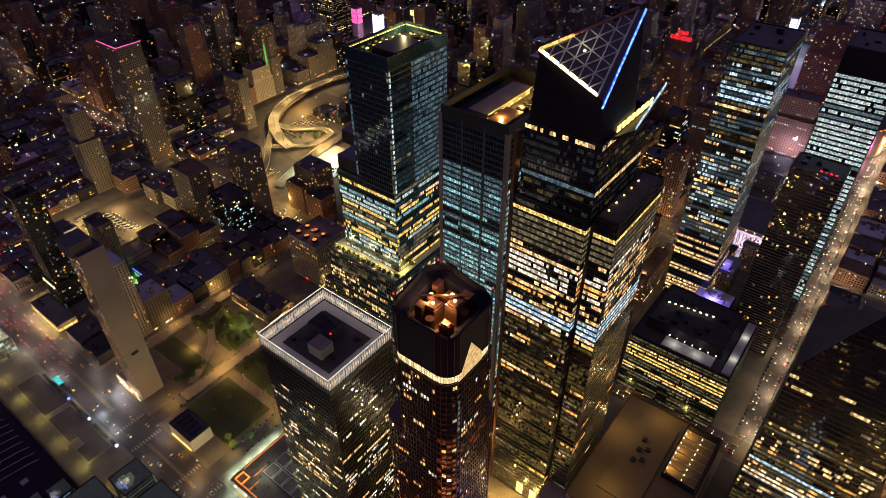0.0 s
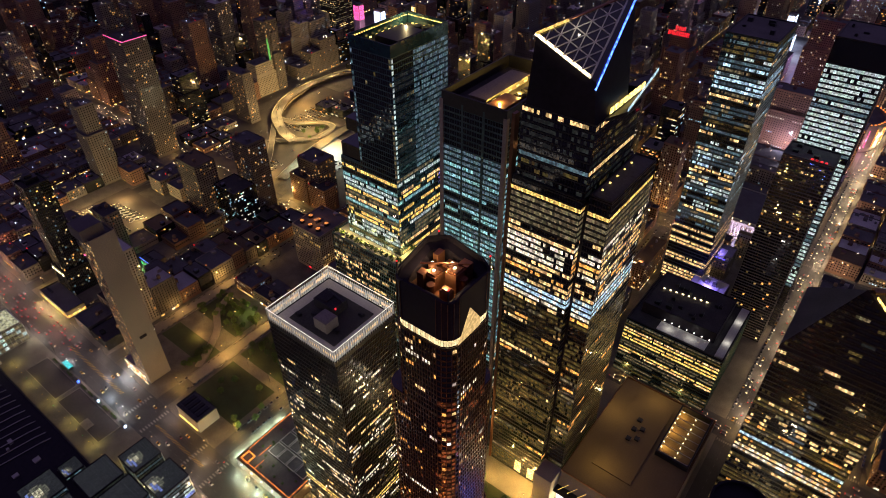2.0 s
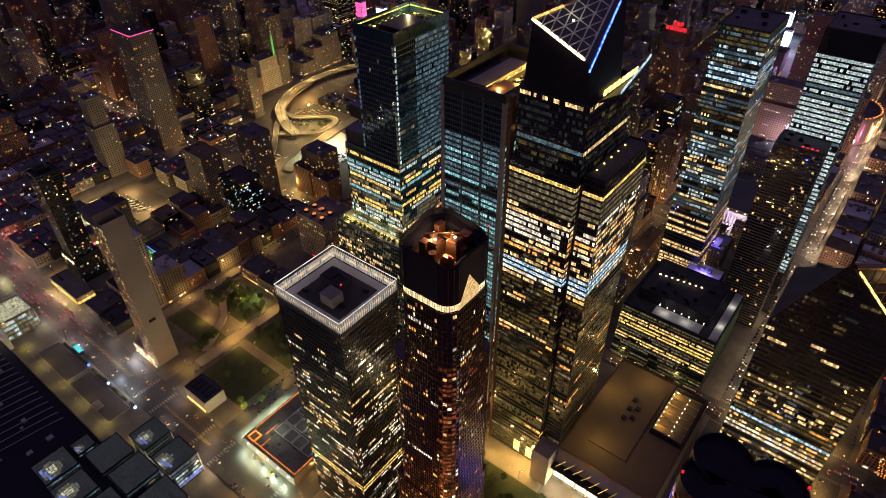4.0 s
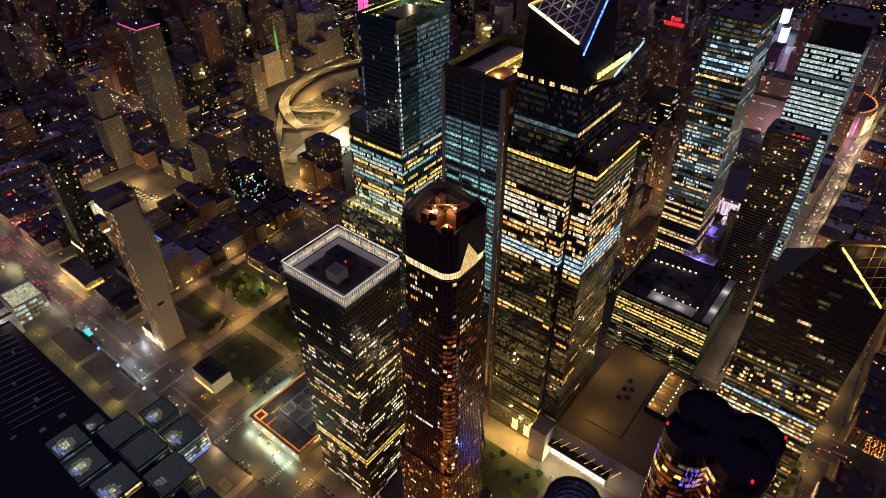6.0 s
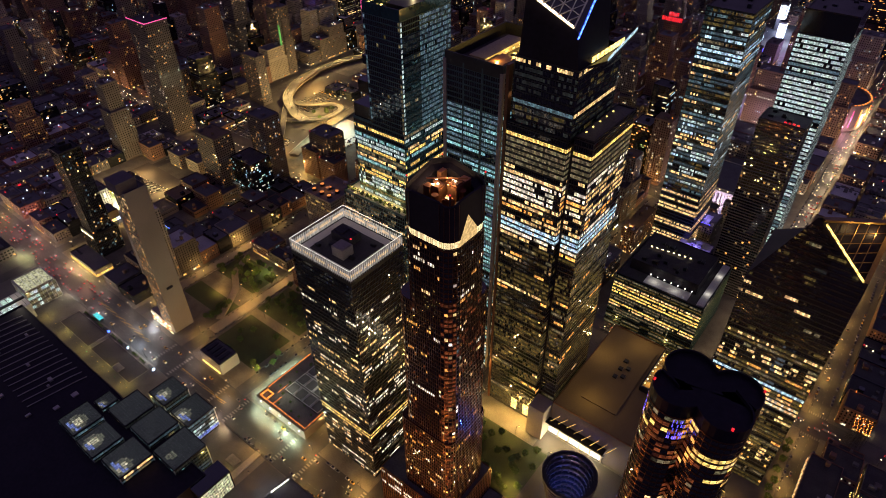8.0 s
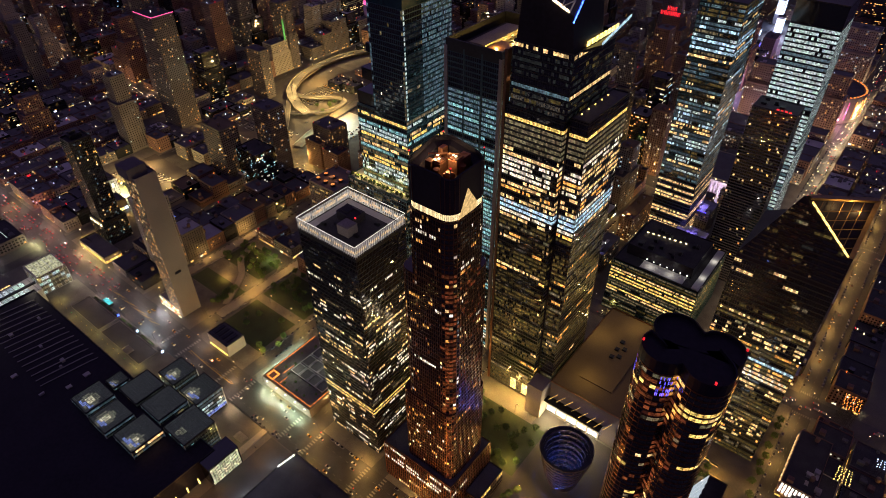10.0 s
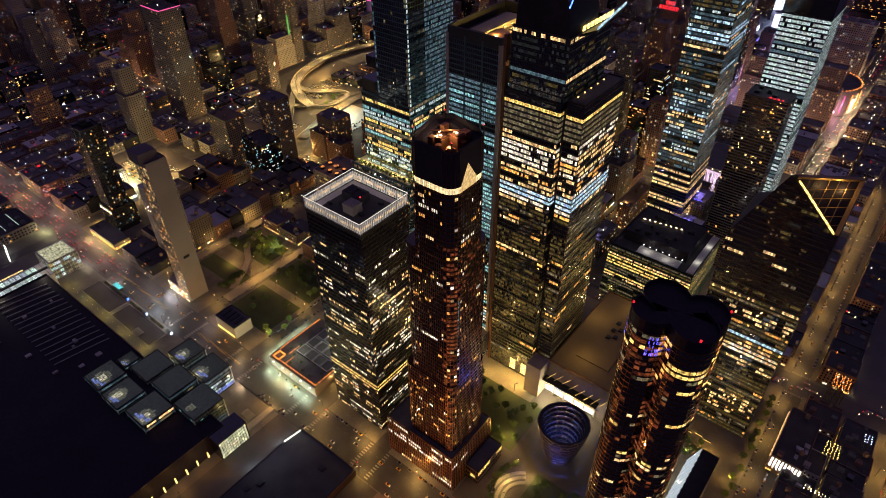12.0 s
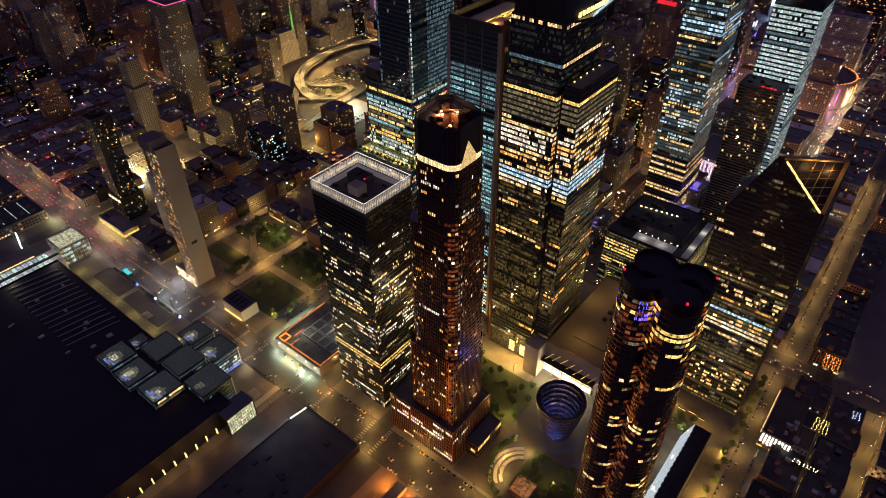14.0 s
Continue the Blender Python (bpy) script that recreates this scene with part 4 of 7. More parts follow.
def water_tank(parent, x, y, z):
    s = Soup().prism([(x + 2 * math.cos(a), y + 2 * math.sin(a)) for a in np.linspace(0, 2 * math.pi, 11)[:-1]], z + 3, z + 7)
    tank = s.build("water_tank", M_TANK, parent, "round wooden rooftop water tank")
    legs = Soup()
    for dx, dy in ((-1.3, -1.3), (1.3, -1.3), (1.3, 1.3), (-1.3, 1.3)):
        legs.box(x + dx - 0.15, x + dx + 0.15, y + dy - 0.15, y + dy + 0.15, z, z + 3)
    legs.build("tank_stand", M_METAL, tank)


WALLS = [(M_BRICK, "brown brick"), (M_STONE, "pale stone"), (M_DARKWALL, "dark masonry"), (M_GLASS, "dark glass"), (M_DARKWALL, "dark grey masonry"), (M_BRICK, "red brick")]


FAR, FARMATS = Soup(), WINDOWS + [L_WARM, L_GOLD, L_AMBER, L_WHITE, S_WARMWHITE, S_RED, S_SCREEN, M_BRICK, M_STONE, M_DARKWALL, M_GLASS, M_ROOF, M_ROOFPALE, M_TANK]
ROOF_I, TANK_I = FARMATS.index(M_ROOF), FARMATS.index(M_TANK)


FRONTS = [L_WARM, L_GOLD, L_AMBER, L_WHITE, S_WARMWHITE, S_RED, S_SCREEN]


def front_cells(P, p=0.45):
    out, ids = [], []
    for i in range(4):
        p0, p1 = P[i], P[(i + 1) % 4]
        nb = max(1, round(math.dist(p0, p1) / 5))
        q = cells(p0, p1, 0.3, 4.2, 1, nb, 0.85, 0.6, 0.5)[0]
        k = rng.choice(len(FRONTS), nb, p=[0.34, 0.24, 0.2, 0.12, 0.06, 0.02, 0.02])
        on = rng.random(nb) < p
        out.append(q[on])
        ids.append(k[on])
    return np.concatenate(out), np.concatenate(ids)


def shops_at(t, P):
    q, k = front_cells(P)
    if len(q):
        Soup().quads(q, k).build("shop_front", FRONTS, t, kind="stuff")


def building(x0, x1, y0, y1, h, wall, word, pat, near=True, beacon=False, label="", tank=None):
    """A city building with its panes, roof, parapet and rooftop clutter."""
    tall = h > 45
    t = thing("building", label or ("tall " if tall else "low ") + word + (" tower with lit windows at night" if tall else " building with a flat dark roof"), "building", "city buildings")
    P = rect(x0, x1, y0, y1)
    parts = [(P, 0, h)]
    if h > 60 and rng.random() < 0.5:
        g = min(rng.uniform(2, 5), 0.2 * min(x1 - x0, y1 - y0))
        parts = [(P, 0, h * 0.6), (rect(x0 + g, x1 - g, y0 + g, y1 - g), h * 0.6, h)]
    for Q, z0, z1 in parts:
        Soup().prism(Q, z0, z1).build("outer_wall", wall, t)
        storeys(t, Q, z0 + (4 if z0 == 0 else 0.5), z1 - 1, 3.6 if wall is not M_GLASS else 4.0, 3.2, pat, fin=wall if near else None, fin_w=0.9, fin_d=0.3, wide=0.45 if wall is not M_GLASS else 0.85, high=0.5,
                faces=None if near else [0, 1])
    if near:
        shops_at(t, P)
    Q, z0, z1 = parts[-1]
    plain_roof(t, Q, z1, M_TAR if x0 > 100 else (M_ROOF, M_ROOF, M_ROOF, M_TAR, M_TAR, M_ROOFBROWN, M_ROOFPALE)[rng.integers(0, 7)], 1.2, wall)
    (a, b), (c, d) = Q[0], Q[2]
    if c - a > 9 and d - b > 9:
        u, v = rng.uniform(a + 2, c - 7), rng.uniform(b + 2, d - 7)
        Soup().box(u, u + 5, v, v + 5, z1, z1 + 4).build("stair_head", wall, t)
        if near:
            roof_units(t, a + 1, c - 1, b + 1, d - 1, z1, int(rng.integers(1, 4)), M_ROOF if rng.random() < 0.6 else M_STEEL)
        if rng.random() < 0.4:
            water_tank(t, rng.uniform(a + 3, c - 3), rng.uniform(b + 3, d - 3), z1)
    for _ in range(int(rng.integers(0, 2))):
        u, v = a + (c - a) * rng.uniform(0.1, 0.9), rng.choice([b + 0.7, d - 0.7, (b + d) / 2])
        Soup().box(u - 0.3, u + 0.3, v - 0.3, v + 0.3, z1 + 0.05, z1 + 2.2).build("roof_lamp", [S_WARMWHITE, S_GOLD, S_WHITE, S_ORANGE][rng.integers(0, 4)], t)
    if len(parts) == 2:
        plain_roof(t, parts[0][0], parts[0][2], M_ROOF, 1.0, wall)
    if beacon:
        Soup().box(a + 1, a + 1.7, b + 1, b + 1.7, z1 + 0.05, z1 + 2.2).build("beacon", S_RED, t)
    return t


def far_building(x0, x1, y0, y1, h, wall, word, pat):
    """The same, joined into the distant rest."""
    w = FARMATS.index(wall)
    parts = [(rect(x0, x1, y0, y1), 0, h)]
    if h > 50:
        g = min(rng.uniform(2, 5), 0.2 * min(x1 - x0, y1 - y0))
        parts = [(parts[0][0], 0, h * 0.65), (rect(x0 + g, x1 - g, y0 + g, y1 - g), h * 0.65, h)]
    for Q, z0, z1 in parts:
        FAR.prism(Q, z0, z1, w, ROOF_I + int(rng.random() < 0.1))
        rim(FAR, Q, z1, z1 + 1.2, 0.5, w)
        nf = max(1, round((z1 - z0 - 4) / 3.7))
        for i in (0, 1, 3):
            p0, p1 = Q[i], Q[(i + 1) % 4]
            nb = max(1, round(math.dist(p0, p1) / 3.6))
            zs = np.linspace(z0, z1, nf)
            FAR.quads(cells(p0, p1, z0 + 3, z1 - 1, nf, nb, 0.42 if wall is not M_GLASS else 0.8, 0.45), pat(nf, nb, i, zs))
    q, k = front_cells(rect(x0, x1, y0, y1), 0.35)
    if len(q):
        FAR.quads(q, k + len(WINDOWS))
    (a, b), (c, d) = Q[0], Q[2]
    u, v = (a + c) / 2 - 2.5, rng.uniform(b + 1, max(b + 1.1, d - 6))
    FAR.box(u, u + 5, v, v + 5, h, h + 4, w)
    for _ in range(int(rng.integers(2, 6))):
        e, f, g = rng.uniform(1.5, 6), rng.uniform(1.5, 6), rng.uniform(0.8, 3.5)
        p, q = rng.uniform(a + 1, max(a + 1.1, c - e - 1)), rng.uniform(b + 1, max(b + 1.1, d - f - 1))
        FAR.box(p, p + e, q, q + f, h, h + g, ROOF_I + int(rng.random() < 0.2))
    for _ in range(int(rng.integers(0, 4))):
        p, q = a + (c - a) * rng.uniform(0.1, 0.9), b + (d - b) * rng.uniform(0.1, 0.9)
        FAR.box(p - 0.4, p + 0.4, q - 0.4, q + 0.4, h + 0.1, h + 2, len(WINDOWS) + int(rng.choice([1, 3, 4, 4, 5, 6])))
    if rng.random() < 0.4:
        FAR.prism([(a + 4 + 2 * math.cos(k), d - 4 + 2 * math.sin(k)) for k in np.linspace(0, 6.28, 9)[:-1]], h + 1, h + 6, TANK_I)


SPECS = []


def seen(x, y):
    """The wedge of the city to the north-east of the river side."""
    a = math.degrees(math.atan2(-(x - 100), y + 125))
    near = math.hypot(x - 60, y + 80) < 560
    return math.hypot(x, y) < 2300 and (-3 < a < 79 or near)


def block(a, b, y0, y1):
    mid = (a + b) / 2
    for xs in ((a, mid - 1), (mid + 1, b)):
        y = y0 + 2
        while y < y1 - 12:
            far = y > 900 or a < -1000
            w = min(rng.uniform(16, 34) if not far else rng.uniform(26, 50), y1 - 2 - y)
            if w > 9 and free(xs[0], xs[1], y, y + w):
                edge = y < 150 or y1 - y < 45
                h = rng.choice([rng.uniform(12, 24), rng.uniform(22, 45), rng.uniform(50, 95), rng.uniform(95, 150)], p=[0.36, 0.32, 0.22, 0.10] if not edge else [0.3, 0.3, 0.25, 0.15])
                if a > 0:
                    h = min(h, rng.uniform(10, 26))
                if -160 < mid < 110 and 440 < y < 1000:
                    h = min(h, rng.uniform(18, 50))
                if y < 420 and -1250 < a < -470 and rng.random() < 0.95:
                    h = min(h, rng.uniform(9, 26))
                if -960 < mid < -640 and 440 < y < 860:
                    h = min(h, rng.uniform(7, 15))
                if y < 420 and a > -480:
                    h = min(h, 40)
                wall, word = WALLS[rng.integers(0, len(WALLS))]
                pat = homes(rng.uniform(0.04, 0.24), [(WARM, AMBER, WARM, WHITE, DIM), (WHITE, COOL, WARM, DIM), (AMBER, AMBER, WARM, RUST), (WARM, WHITE, DIM, DIM)][rng.integers(0, 4)]) if rng.random() < 0.85 else office(0.4, 0.4, (WARM, WHITE, COOL), 3, 0.2)
                if mid < -560:
                    pat = homes(rng.uniform(0.02, 0.15), [(AMBER, WARM, DIM, DIM), (DIM, RUST, AMBER, AMBER), (WARM, AMBER, DIM, COOL)][rng.integers(0, 3)])
                if a > 100:
                    pat = homes(rng.uniform(0.15, 0.35), (WARM, AMBER, WHITE, DIM))
                setback = rng.uniform(0, 3)
                lo, hi = (xs[0] + setback, xs[1]) if xs[0] == a else (xs[0], xs[1] - setback)
                if seen((lo + hi) / 2, y + w / 2):
                    SPECS.append((lo + 1, hi - 1, y, y + w - 1, h, wall, word, pat))
            y += w


for a, b in zip(XS[:-1], XS[1:]):
    for i, (y0, y1) in enumerate(zip(AVENUES[:-1], AVENUES[1:])):
        block(a + HALF_ST.get(a, 8) + 3, b - HALF_ST.get(b, 8) - 3, y0 + (20 if i == 0 else 15), y1 - 15)
block(114, 180, 130, 425)
block(114, 180, 455, 720)
block(114, 180, 750, 1000)
block(190, 250, 250, 425)

SPECS.sort(key=lambda q: math.hypot((q[0] + q[1]) / 2 + 150, (q[2] + q[3]) / 2 - 200))
for k, spec in enumerate(SPECS):
    if k < 255:
        building(*spec, k < 100, rng.random() < 0.12)
    else:
        far_building(*spec)
tagged(FAR.build("distant_buildings", FARMATS), "distant dark city blocks with scattered lit windows", "buildings", kind="stuff")

# lamps and traffic of the farther streets, too small to pick apart
POST, HEAD, LIT = Soup(), Soup(), Soup()


def far_lamp(x, y):
    if -940 < x < -640 and 450 < y < 850 or -860 < x < -700 and 220 < y < 330:
        return
    POST.box(x - 0.15, x + 0.15, y - 0.15, y + 0.15, -0.1, 9)
    HEAD.box(x - 0.4, x + 0.4, y - 0.4, y + 0.4, 9, 9.3, int(rng.random() < 0.25))


for x in np.arange(-1300, -600, 9):
    for v in (96, 100.5, 105, 112, 117):
        if rng.random() < 0.5:
            u = x + rng.uniform(0, 4)
            LIT.box(u, u + 4.4, v - 0.9, v + 0.9, 0.3, 1.4, 0)
            LIT.box(u - 0.2, u, v - 0.8, v + 0.8, 0.5, 1.1, int(rng.choice([1, 2])))
            LIT.box(u + 4.4, u + 4.6, v - 0.8, v + 0.8, 0.5, 1.1, 2 if v > 110 else 2)
for i, y in enumerate(AVENUES):
    for x in np.arange(-1950, 240, 34):
        if seen(x, y) and not (i == 0 and x > -1000):
            far_lamp(x, y - 11)
            far_lamp(x + 15, y + 11)
            if rng.random() < 0.8:
                for _ in range(5 if i in (1, 3, 4) else 2):
                    u, v = x + rng.uniform(0, 34), y + rng.choice([-7, -3.5, 0, 3.5, 7])
                    LIT.box(u, u + 4.4, v - 0.9, v + 0.9, 0.3, 1.4, 0)
                    LIT.box(u - 0.2, u, v - 0.8, v + 0.8, 0.5, 1.0, 2)
                    LIT.box(u + 4.4, u + 4.6, v - 0.8, v + 0.8, 0.5, 1.0, 1)
for x in STREETS:
    for y in np.arange(140, 2000, 36):
        if seen(x, y) and (y > 440 or x < -480) and x not in (3, 102):
            far_lamp(x + 7, y)
            if rng.random() < 0.5:
                v = y + rng.uniform(0, 30)
                LIT.box(x - 2, x - 0.2, v, v + 4.4, 0.3, 1.4, 0)
                LIT.box(x - 2, x - 0.2, v + 4.4, v + 4.6, 0.5, 1.0, int(rng.integers(1, 3)))
for y in np.arange(450, 1900, 11):
    for x in (-3.5, 0.2, 5, 8.5):
        if rng.random() < 0.45 and not any(abs(y - a) < 14 for a in AVENUES):
            v = y + rng.uniform(0, 5)
            LIT.box(x - 0.9, x + 0.9, v, v + 4.4, 0.3, 1.4, 0)
            LIT.box(x - 0.8, x + 0.8, v - 0.2, v, 0.5, 1.1, 1 if x < 3 else 2)
            LIT.box(x - 0.7, x + 0.7, v + 4.4, v + 4.6, 0.5, 1.0, 2 if x < 3 else 1)
tagged(POST.build("distant_lamp_posts", M_METAL), "thin distant street lamp posts", "street lamps", kind="stuff")
tagged(HEAD.build("distant_lamp_heads", [S_LAMP, S_WHITE]), "glowing heads of distant street lamps", "street lamps", kind="stuff")
tagged(LIT.build("distant_traffic", [M_CAR, S_WARMWHITE, S_RED]), "distant cars with white and red lights", "cars", kind="stuff")

# parked cars along the kerbs
PARK = Soup()
for x in (3, 102, -178, -263, -365, -460, -555, -650):
    w = HALF_ST.get(x, 8)
    for side in (-1, 1):
        y = 150.0 if x not in (3,) else 460.0
        while y < 1000:
            if rng.random() < 0.72 and not any(abs(y - a) < 22 for a in AVENUES) and not (x == -178 and 300 < y < 520):
                c, m = x + side * (w - 1.4), int(rng.choice([0, 0, 0, 1, 2], p=[0.3, 0.2, 0.2, 0.22, 0.08]))
                PARK.box(c - 0.9, c + 0.9, y, y + 4.5, 0.05, 0.85, m)
                PARK.box(c - 0.8, c + 0.8, y + 1, y + 3.6, 0.85, 1.4, 3)
            y += rng.uniform(5.4, 8)
for x in np.arange(-330, 80, 6.2):
    for v in (92.8, 123.4):
        if rng.random() < 0.55 and not any(abs(x - q) < 16 for q in STREETS):
            m = int(rng.choice([0, 1, 2], p=[0.65, 0.27, 0.08]))
            PARK.box(x, x + 4.5, v - 0.9, v + 0.9, 0.05, 0.85, m)
            PARK.box(x + 0.9, x + 3.5, v - 0.8, v + 0.8, 0.85, 1.4, 3)
for x0, x1, y0, y1, z in ((-718, -648, 550, 575, 0.24), (-855, -750, 240, 268, 0.22), (-880, -720, 470, 520, 0.2), (-840, -780, 600, 700, 0.2)):
    for y in np.arange(y0, y1 - 5, 7.5):
        for x in np.arange(x0, x1 - 2, 2.9):
            if rng.random() < 0.55:
                m = int(rng.choice([0, 1, 2], p=[0.55, 0.4, 0.05]))
                PARK.box(x, x + 1.8, y, y + 4.5, z, z + 0.85, m)
                PARK.box(x + 0.1, x + 1.7, y + 1, y + 3.5, z + 0.85, z + 1.4, 3)
TAXI = shader("taxi_paint", (0.6, 0.33, 0.03), 0.35)
tagged(PARK.build("parked_cars", [M_CAR, M_ROOFPALE, TAXI, M_PANE]), "cars parked along the kerbs of the streets", "cars", kind="stuff")
LINES = Soup()
for x in (3, 102, -178, -263, -365, -460):
    w = HALF_ST.get(x, 8)
    for y in np.arange(140, 1000, 9):
        if not any(abs(y - a) < 14 for a in AVENUES) and not (x == -178 and 300 < y < 520):
            LINES.box(x - 0.12, x + 0.12, y, y + 3.5, 0.001, 0.012)
    for a in AVENUES[1:4]:
        for k in range(int(w)):
            for d in (-15, 15):
                LINES.box(x - w + 1 + k * 2, x - w + 1.9 + k * 2, a + d - 1.5, a + d + 1.5, 0.001, 0.014)
tagged(LINES.build("street_markings", M_PAINT), "worn white lane dashes and crossings on the side streets", "road marking", kind="stuff")

# ---- named buildings north of the towers ----
fans = building(-520, -472, 362, 412, 60, M_STONE, "pale stone", office(0.7, 0.55, (DIM, WARM, GOLD, OLIVE), 3, 0.3), label="pale stone office block with red-lit rooftop fans")
for i in range(3):
    for j in range(2):
        x, y = -512 + i * 14, 372 + j * 14
        ring = [(x + 3.4 * math.cos(a), y + 3.4 * math.sin(a)) for a in np.linspace(0, 2 * math.pi, 15)[:-1]]
        Soup().prism(ring, 60.1, 63).build("fan_housing", M_METAL, fans)
        Soup().cap(grow(ring, -0.7), 63.1).build("fan_glow", glow("fan_glow", (1.0, 0.30, 0.06), 0.9, 0.6) if "fan_glow" not in bpy.data.materials else bpy.data.materials["fan_glow"], fans, "orange-lit fan opening")
light(-498, 380, 70, 3000, (1.0, 0.35, 0.08), 1)
building(-672, -636, 398, 426, 112, M_DARKWALL, "dark", homes(0.12, (WARM, AMBER, COOL)), beacon=True)
building(-718, -676, 340, 370, 92, M_DARKWALL, "dark", homes(0.10, (WARM, AMBER, AMBER)))
building(-672, -628, 358, 392, 60, M_GLASS, "dark glass", homes(0.2, (COOL, WHITE, TEAL)))
building(-628, -588, 468, 500, 68, M_DARKWALL, "dark", homes(0.13, (WARM, AMBER)), beacon=True)
pk = building(-948, -898, 402, 440, 188, M_DARKWALL, "dark", homes(0.10, (WARM, AMBER, WHITE)), False, label="dark tower with a glowing pink roof edge")
Soup().beam((-949, 401.5, 190), (-897, 401.5, 190), 1.0).build("roof_edge_light", S_PINK, pk)
Soup().beam((-897, 401.5, 190), (-897, 440.5, 190), 1.0).build("roof_edge_light", S_PINK, pk)
gr = building(-985, -955, 690, 720, 130, M_DARKWALL, "dark", homes(0.12, (WARM, AMBER)), False, label="dark tower with a green-lit edge")
Soup().box(-954.8, -954, 689, 693, 55, 100).build("edge_light", L_GREEN, gr)
building(-1010, -970, 880, 930, 190, M_GLASS, "dark glass", office(0.9, 0.8, (DIM, WARM, DIM), 3, 0.3), False, label="tall glass tower with dim pinkish lit floors")
building(-1090, -1050, 660, 700, 150, M_DARKWALL, "dark", homes(0.13), False)
building(-915, -875, 570, 590, 90, M_DARKWALL, "dark", homes(0.14, (WARM, AMBER)), False)


# ---- hotel with a red rooftop sign ----
def hotel():
    t = thing("hotel", "stepped brick hotel tower with a red rooftop sign", "hotel")
    for (x0, x1, y0, y1), z0, z1 in (((-362, -298, 1076, 1120), 0, 80), ((-354, -306, 1080, 1116), 80, 105), ((-346, -314, 1084, 1112), 105, 126)):
        P = rect(x0, x1, y0, y1)
        Soup().prism(P, z0, z1).build("outer_wall", M_BRICK, t)
        storeys(t, P, z0 + 2, z1 - 1, 3.5, 3.4, homes(0.08), fin=M_BRICK, fin_w=1.2, fin_d=0.5, wide=0.4, high=0.5)
        plain_roof(t, P, z1, M_ROOF, 1.2, M_BRICK)
    s = thing("rooftop_sign", "glowing red rooftop sign in two rows on a steel frame", "sign")
    for z, n, x0, x1 in ((138, 3, -341, -322), (129, 6, -352, -314)):
        w = (x1 - x0) / n
        for k in range(n):
            a = x0 + k * w + w * 0.15
            b = a + w * 0.7
            o = Soup().box(a, a + w * 0.2, 1082, 1083, z, z + 7).box(b - w * 0.2, b, 1082, 1083, z, z + 7)
            o.box(a + w * 0.2, b - w * 0.2, 1082, 1083, z + (k % 3) * 2.6, z + (k % 3) * 2.6 + 1.5)
            o.build("sign_bar", S_RED, s)
        Soup().box(x0 - 1, x1 + 1, 1083.1, 1083.6, z - 1, z - 0.4).build("sign_rail", M_METAL, s)
    Soup().box(-351, -350, 1083.2, 1083.8, 126, 138).box(-315, -314, 1083.2, 1083.8, 126, 138).box(-336, -335, 1083.2, 1083.8, 126, 146).build("sign_post", M_METAL, s)


hotel()


# ---- round arena ----
def arena():
    t = thing("arena", "round arena with a dark roof and orange rim lights", "arena")
    c, r, n = (-50, 1152), 58, 48
    ring = [(c[0] + r * math.cos(a), c[1] + r * math.sin(a)) for a in np.linspace(0, 2 * math.pi, n + 1)[:-1]]
    Soup().wall(ring, 0, 44).build("outer_wall", M_STONE, t)
    s = Soup()
    rim(s, grow(ring, 0.5), 40, 46, 5)
    s.build("roof_rim", M_STONE, t)
    Soup().cap(grow(ring, -4), 42).build("roof", M_ROOF, t)
    for k in range(n):
        a = 2 * math.pi * k / n
        x, y = c[0] + (r - 2) * math.cos(a), c[1] + (r - 2) * math.sin(a)
        Soup().box(x - 1.3, x + 1.3, y - 1.3, y + 1.3, 46, 47).build("rim_light", S_ORANGE, t)
        if k % 2 == 0:
            x, y = c[0] + (r + 0.7) * math.cos(a), c[1] + (r + 0.7) * math.sin(a)
            Soup().box(x - 0.7, x + 0.7, y - 0.7, y + 0.7, 8, 38).build("wall_light", S_PINK if 28 < k < 44 else S_ORANGE, t)
    for dx, dy, w in ((-70, -70, 40), (40, -60, 30)):
        light(c[0] + dx, c[1] + dy, 14, 26000, (1.0, 0.35, 0.6), 2)


arena()


# ---- bright screens on the far avenues ----
def screen_tower(x, y, w, d, h, mat, label, z0=8, z1=None):
    t = thing("screen_tower", label, "building")
    Soup().prism(rect(x, x + w, y, y + d), 0, h).build("outer_wall", M_DARKWALL, t)
    plain_roof(t, rect(x, x + w, y, y + d), h)
    zz = np.linspace(z0, z1 or h - 3, 4)
    for a, b in zip(zz[:-1], zz[1:]):
        Soup().box(x + 1, x + w - 1, y - 0.8, y - 0.1, a + 0.5, b - 0.5).build("screen", mat, t)
        Soup().box(x + w + 0.1, x + w + 0.8, y + 1, y + d - 1, a + 0.5, b - 0.5).build("screen", mat, t)


screen_tower(-232, 1480, 15, 14, 44, S_SCREEN, "tower covered in bright blue-white screens")
screen_tower(-262, 1440, 12, 14, 22, S_SCREEN, "low block with bright blue-white screens")
screen_tower(-190, 1560, 22, 30, 45, S_PINK, "block with glowing pink screens")
screen_tower(-1050, 1010, 18, 16, 70, S_PINK, "block with glowing pink screens", 34)
screen_tower(-1005, 1030, 20, 16, 60, S_SCREEN, "block with bright white screens", 10)
screen_tower(-960, 1090, 24, 30, 66, S_GOLD, "block with golden lit front", 10)
screen_tower(-1095, 985, 26, 20, 60, S_VIOLET, "block with violet screens", 20)
